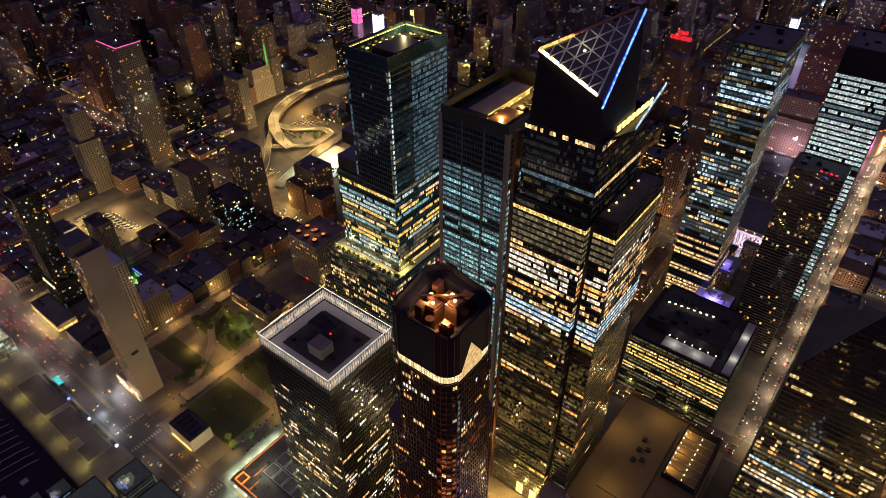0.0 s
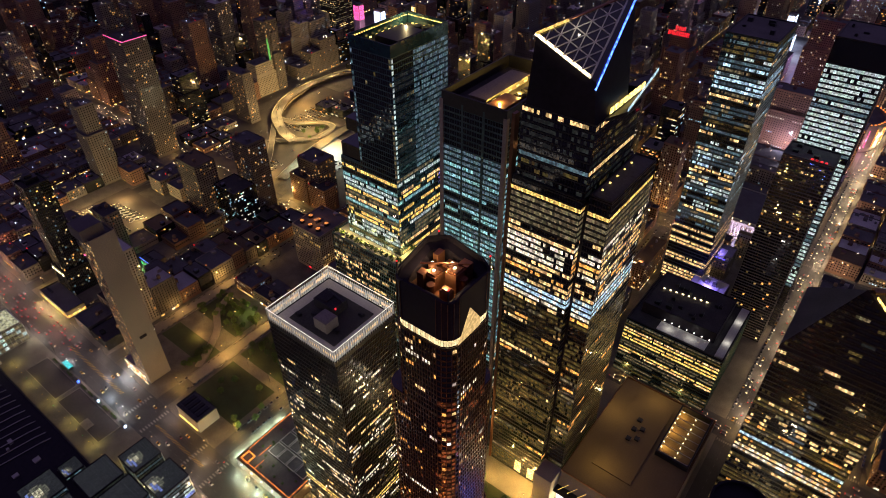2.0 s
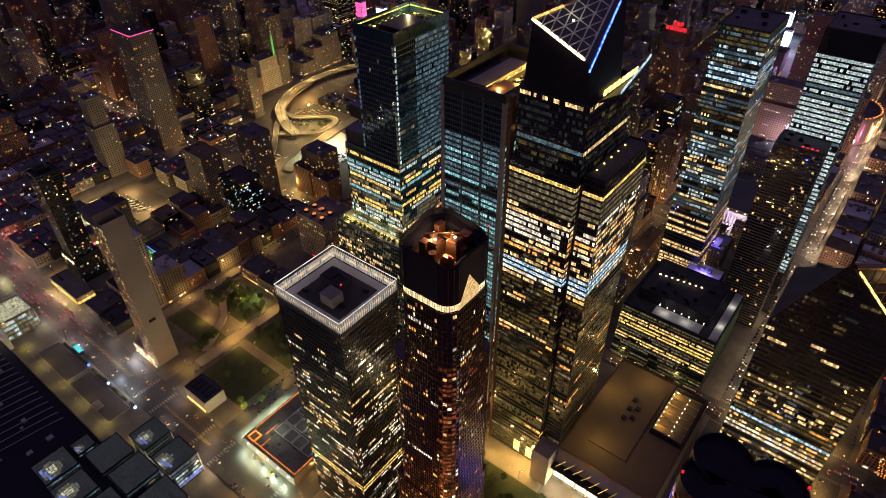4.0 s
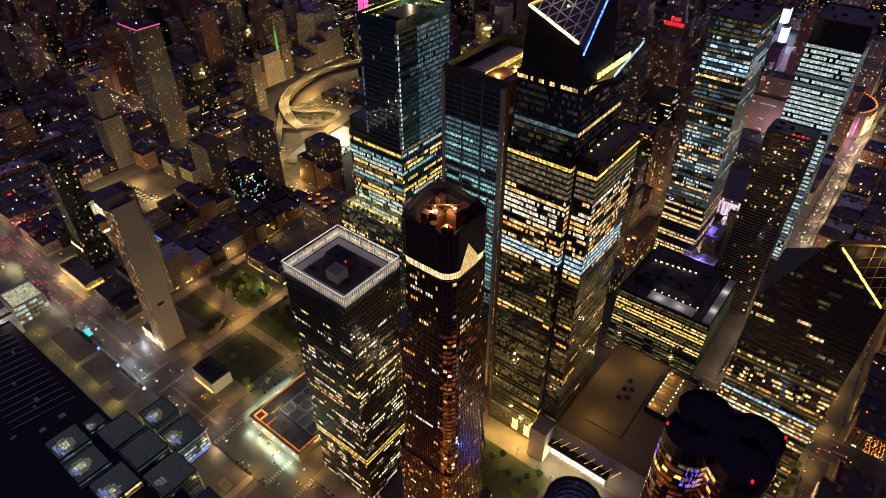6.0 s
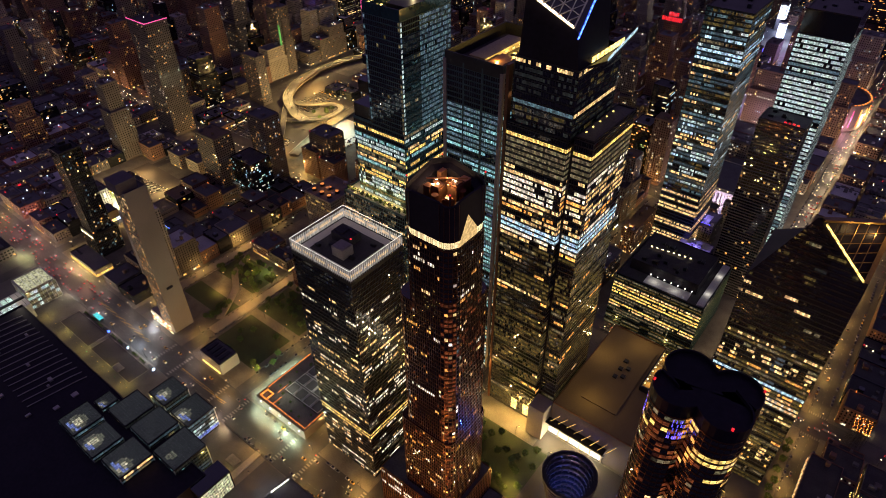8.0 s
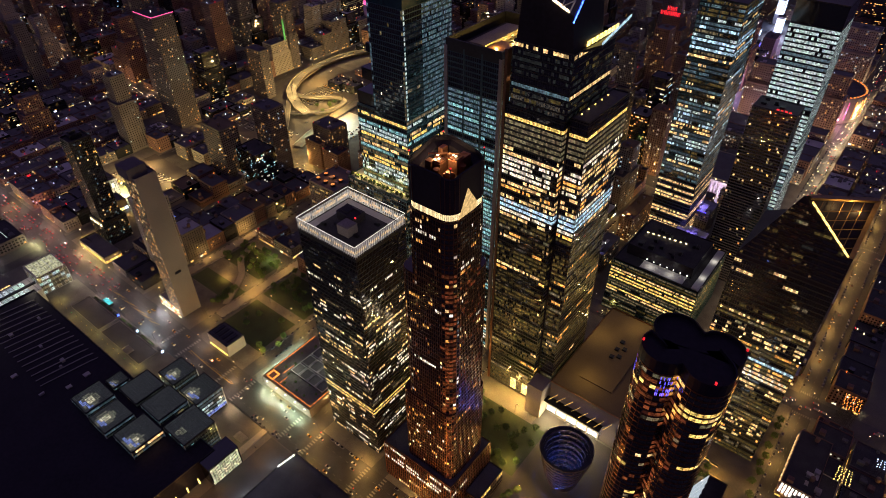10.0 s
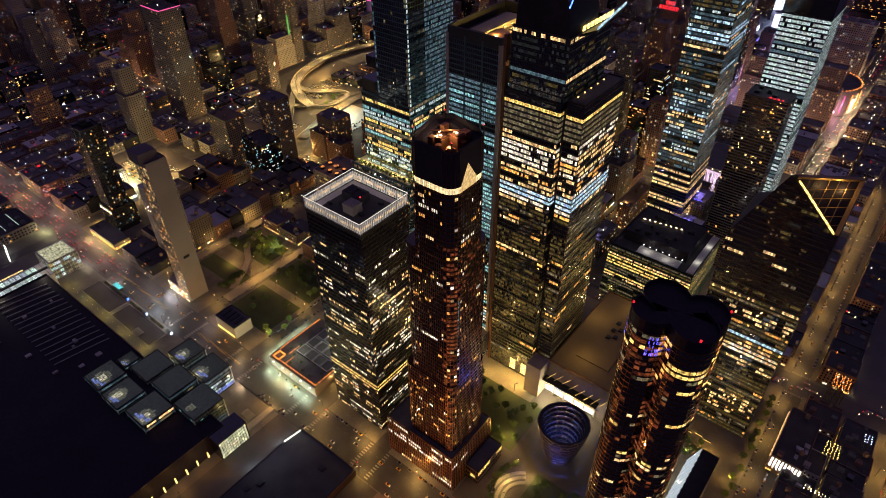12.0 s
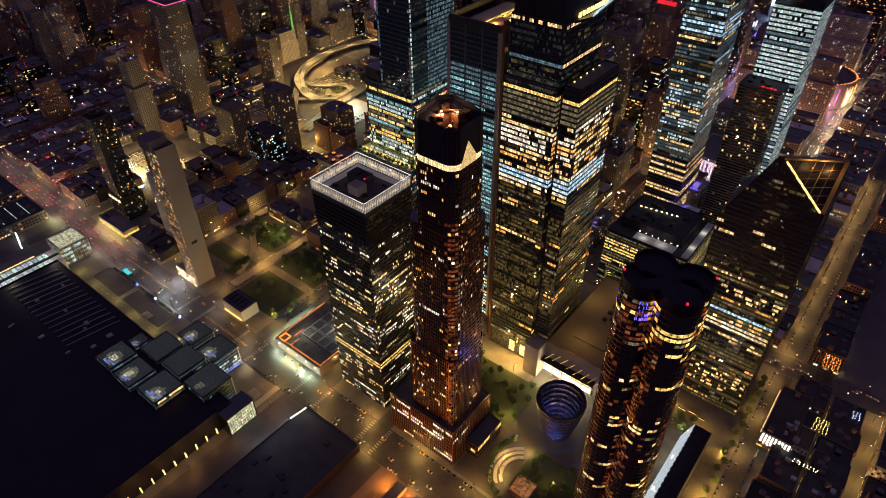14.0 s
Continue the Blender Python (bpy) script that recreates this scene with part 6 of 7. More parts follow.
for x, y, w, h, mix, lit in ((-432, 4, 28, 30, (DIM, DIM, HAZE), 0.5), (-396, 3, 28, 31, (DIM, HAZE), 0.4), (-358, 8, 30, 33, (DIM, DIM, HAZE, WARM), 0.6), (-408, 40, 30, 28, (DIM, COOL), 0.06), (-372, 42, 30, 30, (DIM, DIM), 0.12),
                             (-332, 42, 32, 30, (DIM, TEAL), 0.15), (-362, 74, 28, 27, (DIM, DIM, HAZE, PALE_LIT), 0.65), (-402, 74, 26, 24, (DIM, DIM, PALE_LIT), 0.35), (-436, 30, 16, 27, (DIM, HAZE), 0.5)):
    pavilion(x, y, w, h, mix, lit)
lob = thing("entrance_hall", "glass entrance hall glowing pale yellow", "entrance hall")
Soup().prism(rect(-690, -655, 52, 86), 0, 26).build("glass_box", M_GLASS, lob)
storeys(lob, rect(-690, -655, 52, 86), 0.5, 25, 6, 4, lambda nf, nb, f, z: np.where(rng.random((nf, nb)) < 0.6, DIM, PALE_LIT), M_STEEL, 0.7, M_STEEL, 0.4, 0.4)
plain_roof(lob, rect(-690, -655, 52, 86), 26, M_ROOFPALE, 1, M_STEEL)
LOBBY = glow("lobby_glass_roof", (0.85, 0.78, 0.50), 0.55, 0.5)
for i in range(6):
    for j in range(5):
        Soup().box(-688.5 + i * 5.5, -683.5 + i * 5.5, 54 + j * 6.2, 59.6 + j * 6.2, 26.1, 26.4).build("roof_pane", LOBBY, lob)
light(-650, 92, 9, 6000, (1.0, 0.85, 0.6), 1)
tagged(Soup().box(-655, -283, 46, 90.5, -0.2, 0.12).build("pavement", M_PAVE), "pale concrete forecourt along the avenue", "pavement", kind="structure")
tagged(Soup().box(-296, -290, 56.5, 91, 0.1, 1.6).build("wall_low", M_STONE), "low stone wall at the forecourt's end", "wall", kind="structure")
tagged(Soup().box(-345, -290, 91.2, 92.2, -0.1, 1.4).build("wall_kerb", M_METAL), "dark railing wall between forecourt and avenue", "wall", kind="structure")
for k in range(9):
    light(-630 + k * 41, 58, 7, 2400, (1.0, 0.75, 0.2), 0.6)
    tagged(Soup().beam((-630 + k * 41, 58, 0), (-630 + k * 41, 58, 5.6), 0.25).build("bollard_light", M_METAL), "slim dark forecourt light post", "light post")
for cx, cy in ((-500, 66), (-312, 72)):
    for k in range(5):
        p = tagged(Soup().box(cx + k * 2.6, cx + k * 2.6 + 2, cy - 4, cy + 4, 0.1, 0.9).box(cx + k * 2.6, cx + k * 2.6 + 2, cy - 1, cy + 1, 0.9, 1.5).build("bench", M_STONE), "pale stone bench block on the forecourt", "bench", "forecourt benches")


# ---- rail yard corner ----
yard = thing("depot_roof", "flat black depot roof with white work lights at its corner", "depot")
Soup().prism(rect(-248, -176, -60, 90), -0.2, 9).build("roof_slab", M_BLACK, yard)
plain_roof(yard, rect(-248, -176, -60, 90), 9, M_TAR, 1.0, M_METAL)
roof_units(yard, -240, -184, -40, 80, 9, 14, M_METAL, 0.6, 1.8)
for k in range(6):
    Soup().box(-247.5 + k * 0.4, -246.5 + k * 0.4, 70 + k * 3, 72 + k * 3, 10.2, 11).build("work_light", S_WHITE, yard)
Soup().box(-249.2, -248.3, 30, 70, 3, 6).build("lit_wall_strip", L_WHITE, yard)
for y in (78, 45):
    light(-240, y, 26, 2500, (0.8, 0.8, 1.0), 0.6)
    light(-254, y - 8, 8, 3000, (0.9, 0.95, 1.0), 0.6)
road("road", -284, -249, -190, 90, "asphalt street running down to the river")
road("road", -176, -150, -190, 90, "asphalt street beside the rail yard")
for k, x in enumerate((-140, -136, -131.5, -115, -110.8, -107, -92, -88, -84)):
    tr = thing("rail_track", "rusty rail track lit orange", "rail track", "rail tracks")
    Soup().box(x, x + 0.3, -190, 89, -0.25, 0.15).build("rail", M_BRASS, tr)
    Soup().box(x + 1.6, x + 1.9, -190, 89, -0.25, 0.15).build("rail", M_BRASS, tr)
for k, x in enumerate((-127, -104, -80)):
    dk = thing("platform_deck", "dark concrete deck between orange-lit rail slots", "deck", "rail decks")
    Soup().prism(rect(x, x + 11, -190, 87), -0.3, 5).build("deck_slab", M_DARKWALL, dk)
    plain_roof(dk, rect(x, x + 11, -190, 87), 5, M_ROOF, 0.8, M_DARKWALL)
for y in (80, 45, 0):
    for x in (-134, -110, -87):
        light(x, y, 6, 20000, (1.0, 0.30, 0.04), 0.6)
for k in range(4):
    lamp(-280, 70 - k * 45, 0, 2000, (1.0, 0.45, 0.10))


# ---- curving viaduct and lots ----
def ribbon(name, pts, width, z, mat, label, steps=14):
    p = np.array(pts, float)
    dense = []
    for i in range(len(p) - 1):
        a, b, c, d = p[max(i - 1, 0)], p[i], p[i + 1], p[min(i + 2, len(p) - 1)]
        for u in np.linspace(0, 1, steps, endpoint=False):
            dense.append(0.5 * (2 * b + (c - a) * u + (2 * a - 5 * b + 4 * c - d) * u * u + (3 * b - a - 3 * c + d) * u ** 3))
    dense = np.array(dense + [p[-1]])
    tang = np.gradient(dense, axis=0)
    tang /= np.linalg.norm(tang, axis=1)[:, None]
    nr = np.stack([tang[:, 1], -tang[:, 0]], 1) * width / 2
    L, R = dense - nr, dense + nr
    t = thing(name, label, "viaduct")

    def strip(a, b, za, zb):
        q = np.zeros((len(a) - 1, 4, 3))
        q[:, 0, :2], q[:, 1, :2], q[:, 2, :2], q[:, 3, :2] = a[:-1], b[:-1], b[1:], a[1:]
        q[:, 0, 2], q[:, 3, 2], q[:, 1, 2], q[:, 2, 2] = za, za, zb, zb
        return q
    Soup().quads(strip(R, L, z, z)).quads(strip(L, R, z - 1.2, z - 1.2)).quads(strip(L, L, z, z - 1.2)).quads(strip(R, R, z - 1.2, z)).build("deck", mat, t)
    for e, s in ((L, 1), (R, -1)):
        e2 = e + s * nr * 0.06
        Soup().quads(strip(e, e, z - 0.1, z + 1.1)).quads(strip(e2, e2, z + 1.1, z)).quads(strip(e2, e, z + 1.1, z + 1.1)).build("parapet", M_CONC, t)
    for k in range(4, len(dense), 12):
        x, y = dense[k]
        Soup().box(x - 1, x + 1, y - 1, y + 1, -0.2, z - 1.2).build("pier", M_CONC, t)
    return dense


v1 = ribbon("viaduct", [(-880, 860), (-902, 800), (-907, 732), (-894, 668), (-857, 612), (-800, 578), (-760, 566)], 18, 8, M_PAVE, "curving concrete road viaduct lit golden")
v2 = ribbon("viaduct", [(-862, 612), (-815, 612), (-770, 645), (-745, 640), (-742, 600), (-770, 568), (-800, 545)], 11, 5, M_PAVE, "curving concrete loop ramp lit golden")
ribbon("viaduct", [(-900, 720), (-880, 655), (-835, 590), (-790, 545), (-745, 500), (-715, 455)], 9, 6.5, M_PAVE, "narrow curving concrete ramp lit golden")
ribbon("viaduct", [(-735, 720), (-728, 640), (-715, 560), (-690, 480)], 18, 3, M_PAVE, "straight concrete approach road lit golden")
for d, step in ((v1, 12), (v2, 16)):
    for k in range(3, len(d), step):
        mast = tagged(Soup().beam((d[k][0], d[k][1], 5), (d[k][0], d[k][1], 19.4), 0.4).box(d[k][0] - 1, d[k][0] + 1, d[k][1] - 1, d[k][1] + 1, 19.4, 19.8).build("light_mast", M_METAL), "tall light mast on the viaduct deck", "light mast", "viaduct masts")
        light(d[k][0], d[k][1], 18.4, 42000, (1.0, 0.66, 0.22), 1)
for x, y, wv, col in ((-690, 590, 30000, (0.85, 1.0, 0.72)), (-665, 565, 24000, (0.85, 1.0, 0.72)), (-690, 520, 60000, (0.9, 1.0, 0.6)), (-720, 600, 66000, GOLDEN), (-800, 640, 66000, GOLDEN), (-720, 480, 60000, GOLDEN), (-640, 455, 42000, GOLDEN), (-860, 680, 60000, GOLDEN)):
    light(x, y, 16, wv, col, 1)
tagged(Soup().box(-722, -645, 545, 625, 0.0, 0.24).build("pavement", M_ROOFPALE), "pale floodlit parking lot", "pavement", kind="structure")
tagged(Soup().box(-858, -747, 236, 324, 0.0, 0.22).build("pavement", M_DARKPAVE), "dark lit bus parking lot", "pavement", kind="structure")
for x, y in ((-830, 300), (-800, 250), (-765, 290), (-840, 250)):
    light(x, y, 14, 42000, (1.0, 0.62, 0.2), 1)


for x, y in ((-178, 212), (-150, 262), (-120, 262), (-90, 205), (-70, 262)):
    light(x, y, 9, 11000, (1.0, 0.60, 0.13), 0.8)
tagged(Soup().box(-900, -705, 445, 760, 0.0, 0.2).build("pavement", M_DARKPAVE), "dark lit ground under the viaduct ramps", "pavement", kind="structure")

# ---- vehicles ----
def car(paint, label, length=4.6, height=1.45, name="car"):
    t = thing(name, label, "car", "vehicles on the streets")
    w = 0.95
    Soup().box(-length / 2, length / 2, -w, w, 0.3, height * 0.58).build("body", paint, t)
    a, b = -length * 0.3, length * 0.22
    lo, hi = height * 0.58, height
    s = Soup()
    q = [(a, -w * 0.92, lo), (b, -w * 0.92, lo), (b - 0.5, -w * 0.8, hi), (a + 0.4, -w * 0.8, hi)]
    m = [(x, -y, z) for x, y, z in q]
    s.quads([q, m[::-1], [q[3], q[2], m[2], m[3]], [q[1], m[1], m[2], q[2]], [m[0], q[0], q[3], m[3]]])
    s.build("cabin", M_PANE, t)
    for x in (-length * 0.32, length * 0.32):
        for y in (-w, w):
            Soup().prism([(x + 0.32 * math.cos(k), y * 0.9 + 0.12 * math.sin(k)) for k in np.linspace(0, 6.28, 7)[:-1]], 0, 0.62).build("wheel", M_RUBBER, t)
    for y in (-w * 0.7, w * 0.7):
        Soup().box(length / 2, length / 2 + 0.1, y - 0.25, y + 0.25, 0.5, 0.85).build("headlight", S_WARMWHITE, t)
        Soup().box(-length / 2 - 0.1, -length / 2, y - 0.25, y + 0.25, 0.55, 0.9).build("tail_light", S_RED, t)
    return t


CARS = [car(M_CAR, "dark car with its lights on"), car(M_ROOFPALE, "white car with its lights on"), car(TAXI, "yellow taxi with its lights on"), car(M_ROOFPALE, "white coach parked with its lights on", 11, 3.2, "bus")]
places = []
for lane, turn in ((96, 0), (101, 0), (113, 180), (118, 180)):
    x = -600 + rng.uniform(0, 20)
    while x < 120:
        places.append((x, lane, turn, rng.integers(0, 3), 0.0))
        x += rng.uniform(30, 75)
for y in range(460, 1200, 50):
    places.append((0 if rng.random() < 0.5 else 6, y + rng.uniform(-8, 8), 90 if rng.random() < 0.5 else -90, rng.integers(0, 3), 0.0))
for y in range(140, 700, 75):
    places.append((99, y + rng.uniform(-9, 9), 90, rng.integers(0, 3), 0.0))
for row in range(3):
    for k in range(9):
        places.append((-835 + k * 8 + row * 3, 272 + row * 9 + k * 0.6, 60, 3 if row == 1 else rng.integers(0, 2), 0.22))
for k in range(10, len(v1) - 4, 14):
    places.append((*v1[k], 90 + 25 * math.sin(k), rng.integers(0, 3), 8.0))
for k in range(10):
    places.append((rng.uniform(-790, -740), rng.choice([470, 490, 505]) + rng.uniform(-3, 3), 0, rng.integers(0, 3), 0.2))
for k in range(7):
    places.append((rng.uniform(-695, -645), rng.uniform(535, 605), 90, rng.integers(0, 2), 0.24))
used = set()
for x, y, turn, kind, z in places:
    kind = int(kind)
    if kind not in used:
        used.add(kind)
        CARS[kind].matrix_basis = pose(x, y, z, 0, 0, turn)
    else:
        copy_thing(CARS[kind], pose(x, y, z, 0, 0, turn))

# ---- low blocks south of the cut tower ----
rb = building(106, 132, 322, 388, 20, M_BRICK, "brick", homes(0.3, (WARM, WHITE)), label="low brick block with a bright lit colonnade and red roof lights")
for k in range(9):
    Soup().box(107 + k * 2.8, 108.6 + k * 2.8, 321, 321.9, 8, 19).build("lit_bay", S_WHITE, rb)
for k in range(10):
    Soup().box(104.6, 105.6, 326 + k * 6, 328 + k * 6, 14, 19).build("lit_bay", L_WARM, rb)
light(119, 316, 8, 9000, (1.0, 0.8, 0.5))

for y in (255, 295, 335, 375, 415):
    lamp(185, y, 0, 9000, GOLDEN)
for y in (170, 215):
    lamp(112, y, 180, 9000, GOLDEN)

# ---- road markings ----
marks = thing("road_marking", "worn white lane lines and crossings on the avenue", "road marking", kind="stuff")
s = Soup()
for lane in (99, 115.5):
    for k in range(130):
        s.box(-1000 + k * 8.5, -997 + k * 8.5, lane - 0.1, lane + 0.1, 0.001, 0.012)
for x in (-350, -382, -248, -278, -168, -188, -445, -475):
    for k in range(11):
        s.box(x - 2, x + 2, 93 + k * 2.9, 94.4 + k * 2.9, 0.001, 0.014)
s.build("paint_line", M_PAINT, marks, kind="stuff")

# yellow hatching of the avenue's middle and a lit kiosk
h = thing("road_marking", "worn yellow hatching along the avenue's middle", "road marking", kind="stuff")
s = Soup()
for k in range(34):
    s.beam((-610 + k * 3.2, 105.5, 0.008), (-607.5 + k * 3.2, 109, 0.008), 0.5, 0.01)
    s.beam((-440 + k * 2.2, 105.5, 0.008), (-438.5 + k * 2.2, 108.5, 0.008), 0.4, 0.01)
s.build("hatch_line", shader("yellow_road_paint", (0.45, 0.28, 0.04), 0.7), h, kind="stuff")
for x in (-560, -520, -470):
    k = thing("bus_shelter", "glass bus shelter with a glowing blue advert panel", "bus shelter", "bus shelters")
    Soup().box(x, x + 9, 86, 88.5, 2.6, 2.9).build("canopy", M_METAL, k)
    for a in (x + 0.3, x + 8.4):
        Soup().box(a, a + 0.25, 86.2, 86.45, 0.1, 2.6).build("post", M_METAL, k)
    Soup().box(x + 0.2, x + 8.8, 86.05, 86.15, 0.3, 2.5).build("glass_back", M_PANE, k)
    Soup().box(x + 9.1, x + 9.5, 86, 88.5, 0.1, 3.4).build("advert_panel", S_BLUE if x == -560 else S_SCREEN, k)
for x, y in ((-481, 92), (-350, 126), (-247, 126), (-182, 93)):
    g = thing("traffic_light", "traffic light on a mast arm at the crossing", "traffic light", "traffic lights")
    Soup().beam((x, y, -0.1), (x, y, 6), 0.25).build("pole", M_METAL, g)
    Soup().beam((x, y, 5.8), (x, y + (6 if y < 100 else -6), 6.2), 0.18).build("arm", M_METAL, g)
    Soup().box(x - 0.25, x + 0.25, y + (5 if y < 100 else -6), y + (6 if y < 100 else -5), 5.1, 6.0).build("signal_head", S_WHITE if x == -481 else S_RED, g)
light(-481, 95, 6, 4500, (0.85, 0.95, 1.0), 0.4)

# garden pavilion and curved steps south of the sculpture
kp = thing("garden_pavilion", "copper-roofed garden pavilion glowing orange", "pavilion")
Soup().prism(rect(-46, -28, 140, 158), 0.18, 6).build("pavilion_body", M_BRASS, kp)
for i in range(4):
    for j in range(3):
        Soup().box(-45.4 + i * 4.4, -41.6 + i * 4.4, 140.6 + j * 5.8, 145.8 + j * 5.8, 6.0, 6.25).build("roof_panel", glow("amber_roof_glass", (0.9, 0.32, 0.10), 0.35, 0.5) if i + j == 0 else bpy.data.materials["amber_roof_glass"], kp)
for k in range(3):
    st = thing("curved_step", "curved pale stone step edged with light", "steps", "curved steps")
    s = Soup()
    for i in range(14):
        a0, a1 = radians(120 + i * 8), radians(128 + i * 8)
        r0, r1 = 18 + k * 5, 21 + k * 5
        c = (-44, 160)
        p = [(c[0] + r * math.cos(a), c[1] + r * math.sin(a)) for r, a in ((r0, a0), (r1, a0), (r1, a1), (r0, a1))]
        s.prism(p, 0.15, 1.0 - 0.25 * k, 0, 0)
    s.build("tread", M_STONE, st)
for x, y in ((-60, 148), (-68, 168), (-52, 184), (-30, 132)):
    light(x, y, 5, 4500, (1.0, 0.66, 0.2), 0.5)

# rooftop string lights and skylights on the low blocks
for x0, y0, nx, ny, mat in ((128, 430, 6, 8, S_ORANGE), (140, 345, 5, 7, S_GOLD), (136, 300, 8, 2, S_WARMWHITE), (165, 380, 3, 4, S_SCREEN)):
    g = thing("string_lights", "rows of small rooftop festoon lights on thin posts", "string lights")
    s, q = Soup(), Soup()
    for i in range(nx):
        for j in range(ny):
            x, y = x0 + i * 2.6 + rng.uniform(-0.6, 0.6), y0 + j * 2.6 + rng.uniform(-0.6, 0.6)
            s.box(x - 0.35, x + 0.35, y - 0.35, y + 0.35, 28, 28.7)
            q.box(x - 0.06, x + 0.06, y - 0.06, y + 0.06, -0.2, 28)
    s.build("string_of_light", mat, g, kind="stuff")
    q.build("thin_post", M_METAL, g, kind="stuff")


# ---- lit shop blocks along the avenue and the side streets ----
def shop_block(x0, x1, y0, y1, h, mats, label, face=0):
    t = thing("shop_building", label, "building")
    P = rect(x0, x1, y0, y1)
    Soup().prism(P, -0.1, h).build("outer_wall", M_DARKWALL, t)
    plain_roof(t, P, h, M_ROOF)
    n = max(3, int((x1 - x0) / 4))
    for k in range(n):
        a = x0 + (x1 - x0) * k / n
        Soup().box(a + 0.4, a + (x1 - x0) / n - 0.4, y0 - 0.5, y0 - 0.1, 1, min(h - 1, 5.5)).build("shop_window", mats[k % len(mats)], t)
    m = max(2, int((y1 - y0) / 5))
    for k in range(m):
        a = y0 + (y1 - y0) * k / m
        Soup().box(x1 + 0.1, x1 + 0.5, a + 0.5, a + (y1 - y0) / m - 0.5, 1, min(h - 1, 4.5)).build("shop_window", mats[(k + 1) % len(mats)], t)
    for k in range(3):
        Soup().box(x0 + 3 + k * 5, x0 + 6 + k * 5, y0 + 6, y0 + 9, h, h + 1.8).build("roof_unit", M_METAL, t)
    return t


shop_block(-715, -652, 128, 150, 9, (L_GOLD, L_AMBER, L_GOLD), "low dark building with a golden row of shop windows")
for k in range(4):
    light(-708 + k * 17, 121, 5, 7000, (1.0, 0.62, 0.2), 0.6)
bill = shop_block(-772, -748, 196, 214, 16, (S_WARMWHITE, S_PINK, S_GOLD, S_SCREEN), "low block with a large bright coloured billboard front")
Soup().box(-771, -760.5, 195.2, 195.9, 7, 15.5).build("billboard", S_WARMWHITE, bill)
Soup().box(-759.5, -749, 195.2, 195.9, 7, 15.5).build("billboard", S_PINK, bill)
# Two added fill lights brighten the ground behind; no lamp is modelled there.
light(-782, 226, 9, 60000, (1.0, 0.92, 0.55), 2)
light(-800, 232, 9, 26000, (0.7, 1.0, 0.3), 2)
light(-778, 200, 8, 16000, (0.8, 1.0, 0.3), 1)
sign = shop_block(-676, -650, 236, 256, 10, (S_GREEN, L_GREEN), "low block with green lit signs and a blue roof line")
Soup().beam((-676, 236, 10.8), (-650, 236, 10.8), 0.5).build("blue_line", S_BLUE, sign)
light(-660, 228, 6, 9000, (0.5, 1.0, 0.3), 0.6)
for x, y, wv, col in ((-509, 98, 6000, (0.85, 0.95, 1.0)), (-520, 122, 10000, (0.95, 0.92, 0.9)), (-590, 97, 3500, (0.9, 0.85, 0.8)), (-535, 110, 3000, (1.0, 0.9, 0.85)), (-770, 92, 14000, (1.0, 0.9, 0.4)),
                      (-510, 205, 6000, GOLDEN), (-470, 225, 5000, GOLDEN), (-490, 262, 7000, (0.9, 0.9, 0.3)), (-520, 290, 6000, GOLDEN), (-450, 205, 5000, GOLDEN), (-340, 88, 4000, PALE), (-370, 110, 4000, PALE)):
    light(x, y, 6, wv, col, 0.8)


# ---- raised street decks and the curving road beside the park ----
for x in (-555, -460):
    deck = thing("road_deck", "pale concrete street deck lit golden by street lamps", "bridge", "street decks")
    Soup().box(x - 7, x + 7, 160, 300, 0.0, 1.0).build("deck", M_CONC, deck)
    for e in (-7, 6.6):
        Soup().box(x + e, x + e + 0.4, 160, 300, 1.0, 2.0).build("parapet", M_CONC, deck)
ribbon("park_road", [(-536, 268), (-524, 240), (-500, 222), (-484, 200), (-470, 176)], 8, 0.7, M_CONC, "curving concrete road between dark planting beds")


# ---- slim glass tower by the northern avenue ----
def slim_tower():
    t = thing("apartment_tower", "slim dark blue glass tower with scattered warm windows beside the avenue", "skyscraper")
    for P, z0, z1 in ((rect(-716, -684, 152, 184), 0, 34), (rect(-712, -688, 154, 180), 34, 148)):
        Soup().prism(P, z0, z1).build("body", M_GLASS, t)
        storeys(t, P, z0 + 1, z1 - 1, 3.4, 2.0, homes(0.16, (AMBER, DIM, FAINT, FAINT, HAZE, WARM)), M_METAL, 0.7, M_METAL, 0.2, 0.3, 0.85, 0.6)
        plain_roof(t, P, z1, M_TAR, 2.0, M_METAL)
    Soup().box(-708, -696, 160, 174, 148.1, 154).box(-706, -700, 162, 170, 154, 157).build("plant_room", M_METAL, t)
    for k in range(4):
        Soup().box(-714 + k * 8, -711 + k * 8, 151.2, 151.8, 30, 33).build("terrace_light", S_WARMWHITE, t)


slim_tower()

# ---- forecourt beds, kiosk and path lights ----
for q in ((-611, -549, 62, 84), (-543, -466, 62, 84)):
    tagged(Soup().box(*q, 0.0, 0.3).build("pavement", M_DARKPAVE), "dark paved forecourt field lit from its edge", "pavement", kind="structure")
    edge = Soup()
    rim(edge, rect(q[0] - 0.6, q[1] + 0.6, q[2] - 0.6, q[3] + 0.6), 0.1, 0.5, 0.5)
    tagged(edge.build("kerb", M_CONC), "pale concrete kerb round a dark paved field", "kerb", kind="structure")
for k in range(20):
    p = thing("path_light", "low path light with a pale green glowing head", "path light", "forecourt path lights")
    x = -622 + k * 11.5
    Soup().box(x - 0.15, x + 0.15, 56.4, 56.7, 0.1, 1.1).build("post", M_METAL, p)
    Soup().box(x - 0.25, x + 0.25, 56.3, 56.8, 1.1, 1.5).build("head", S_GREEN if k % 5 == 2 else L_GOLD, p)
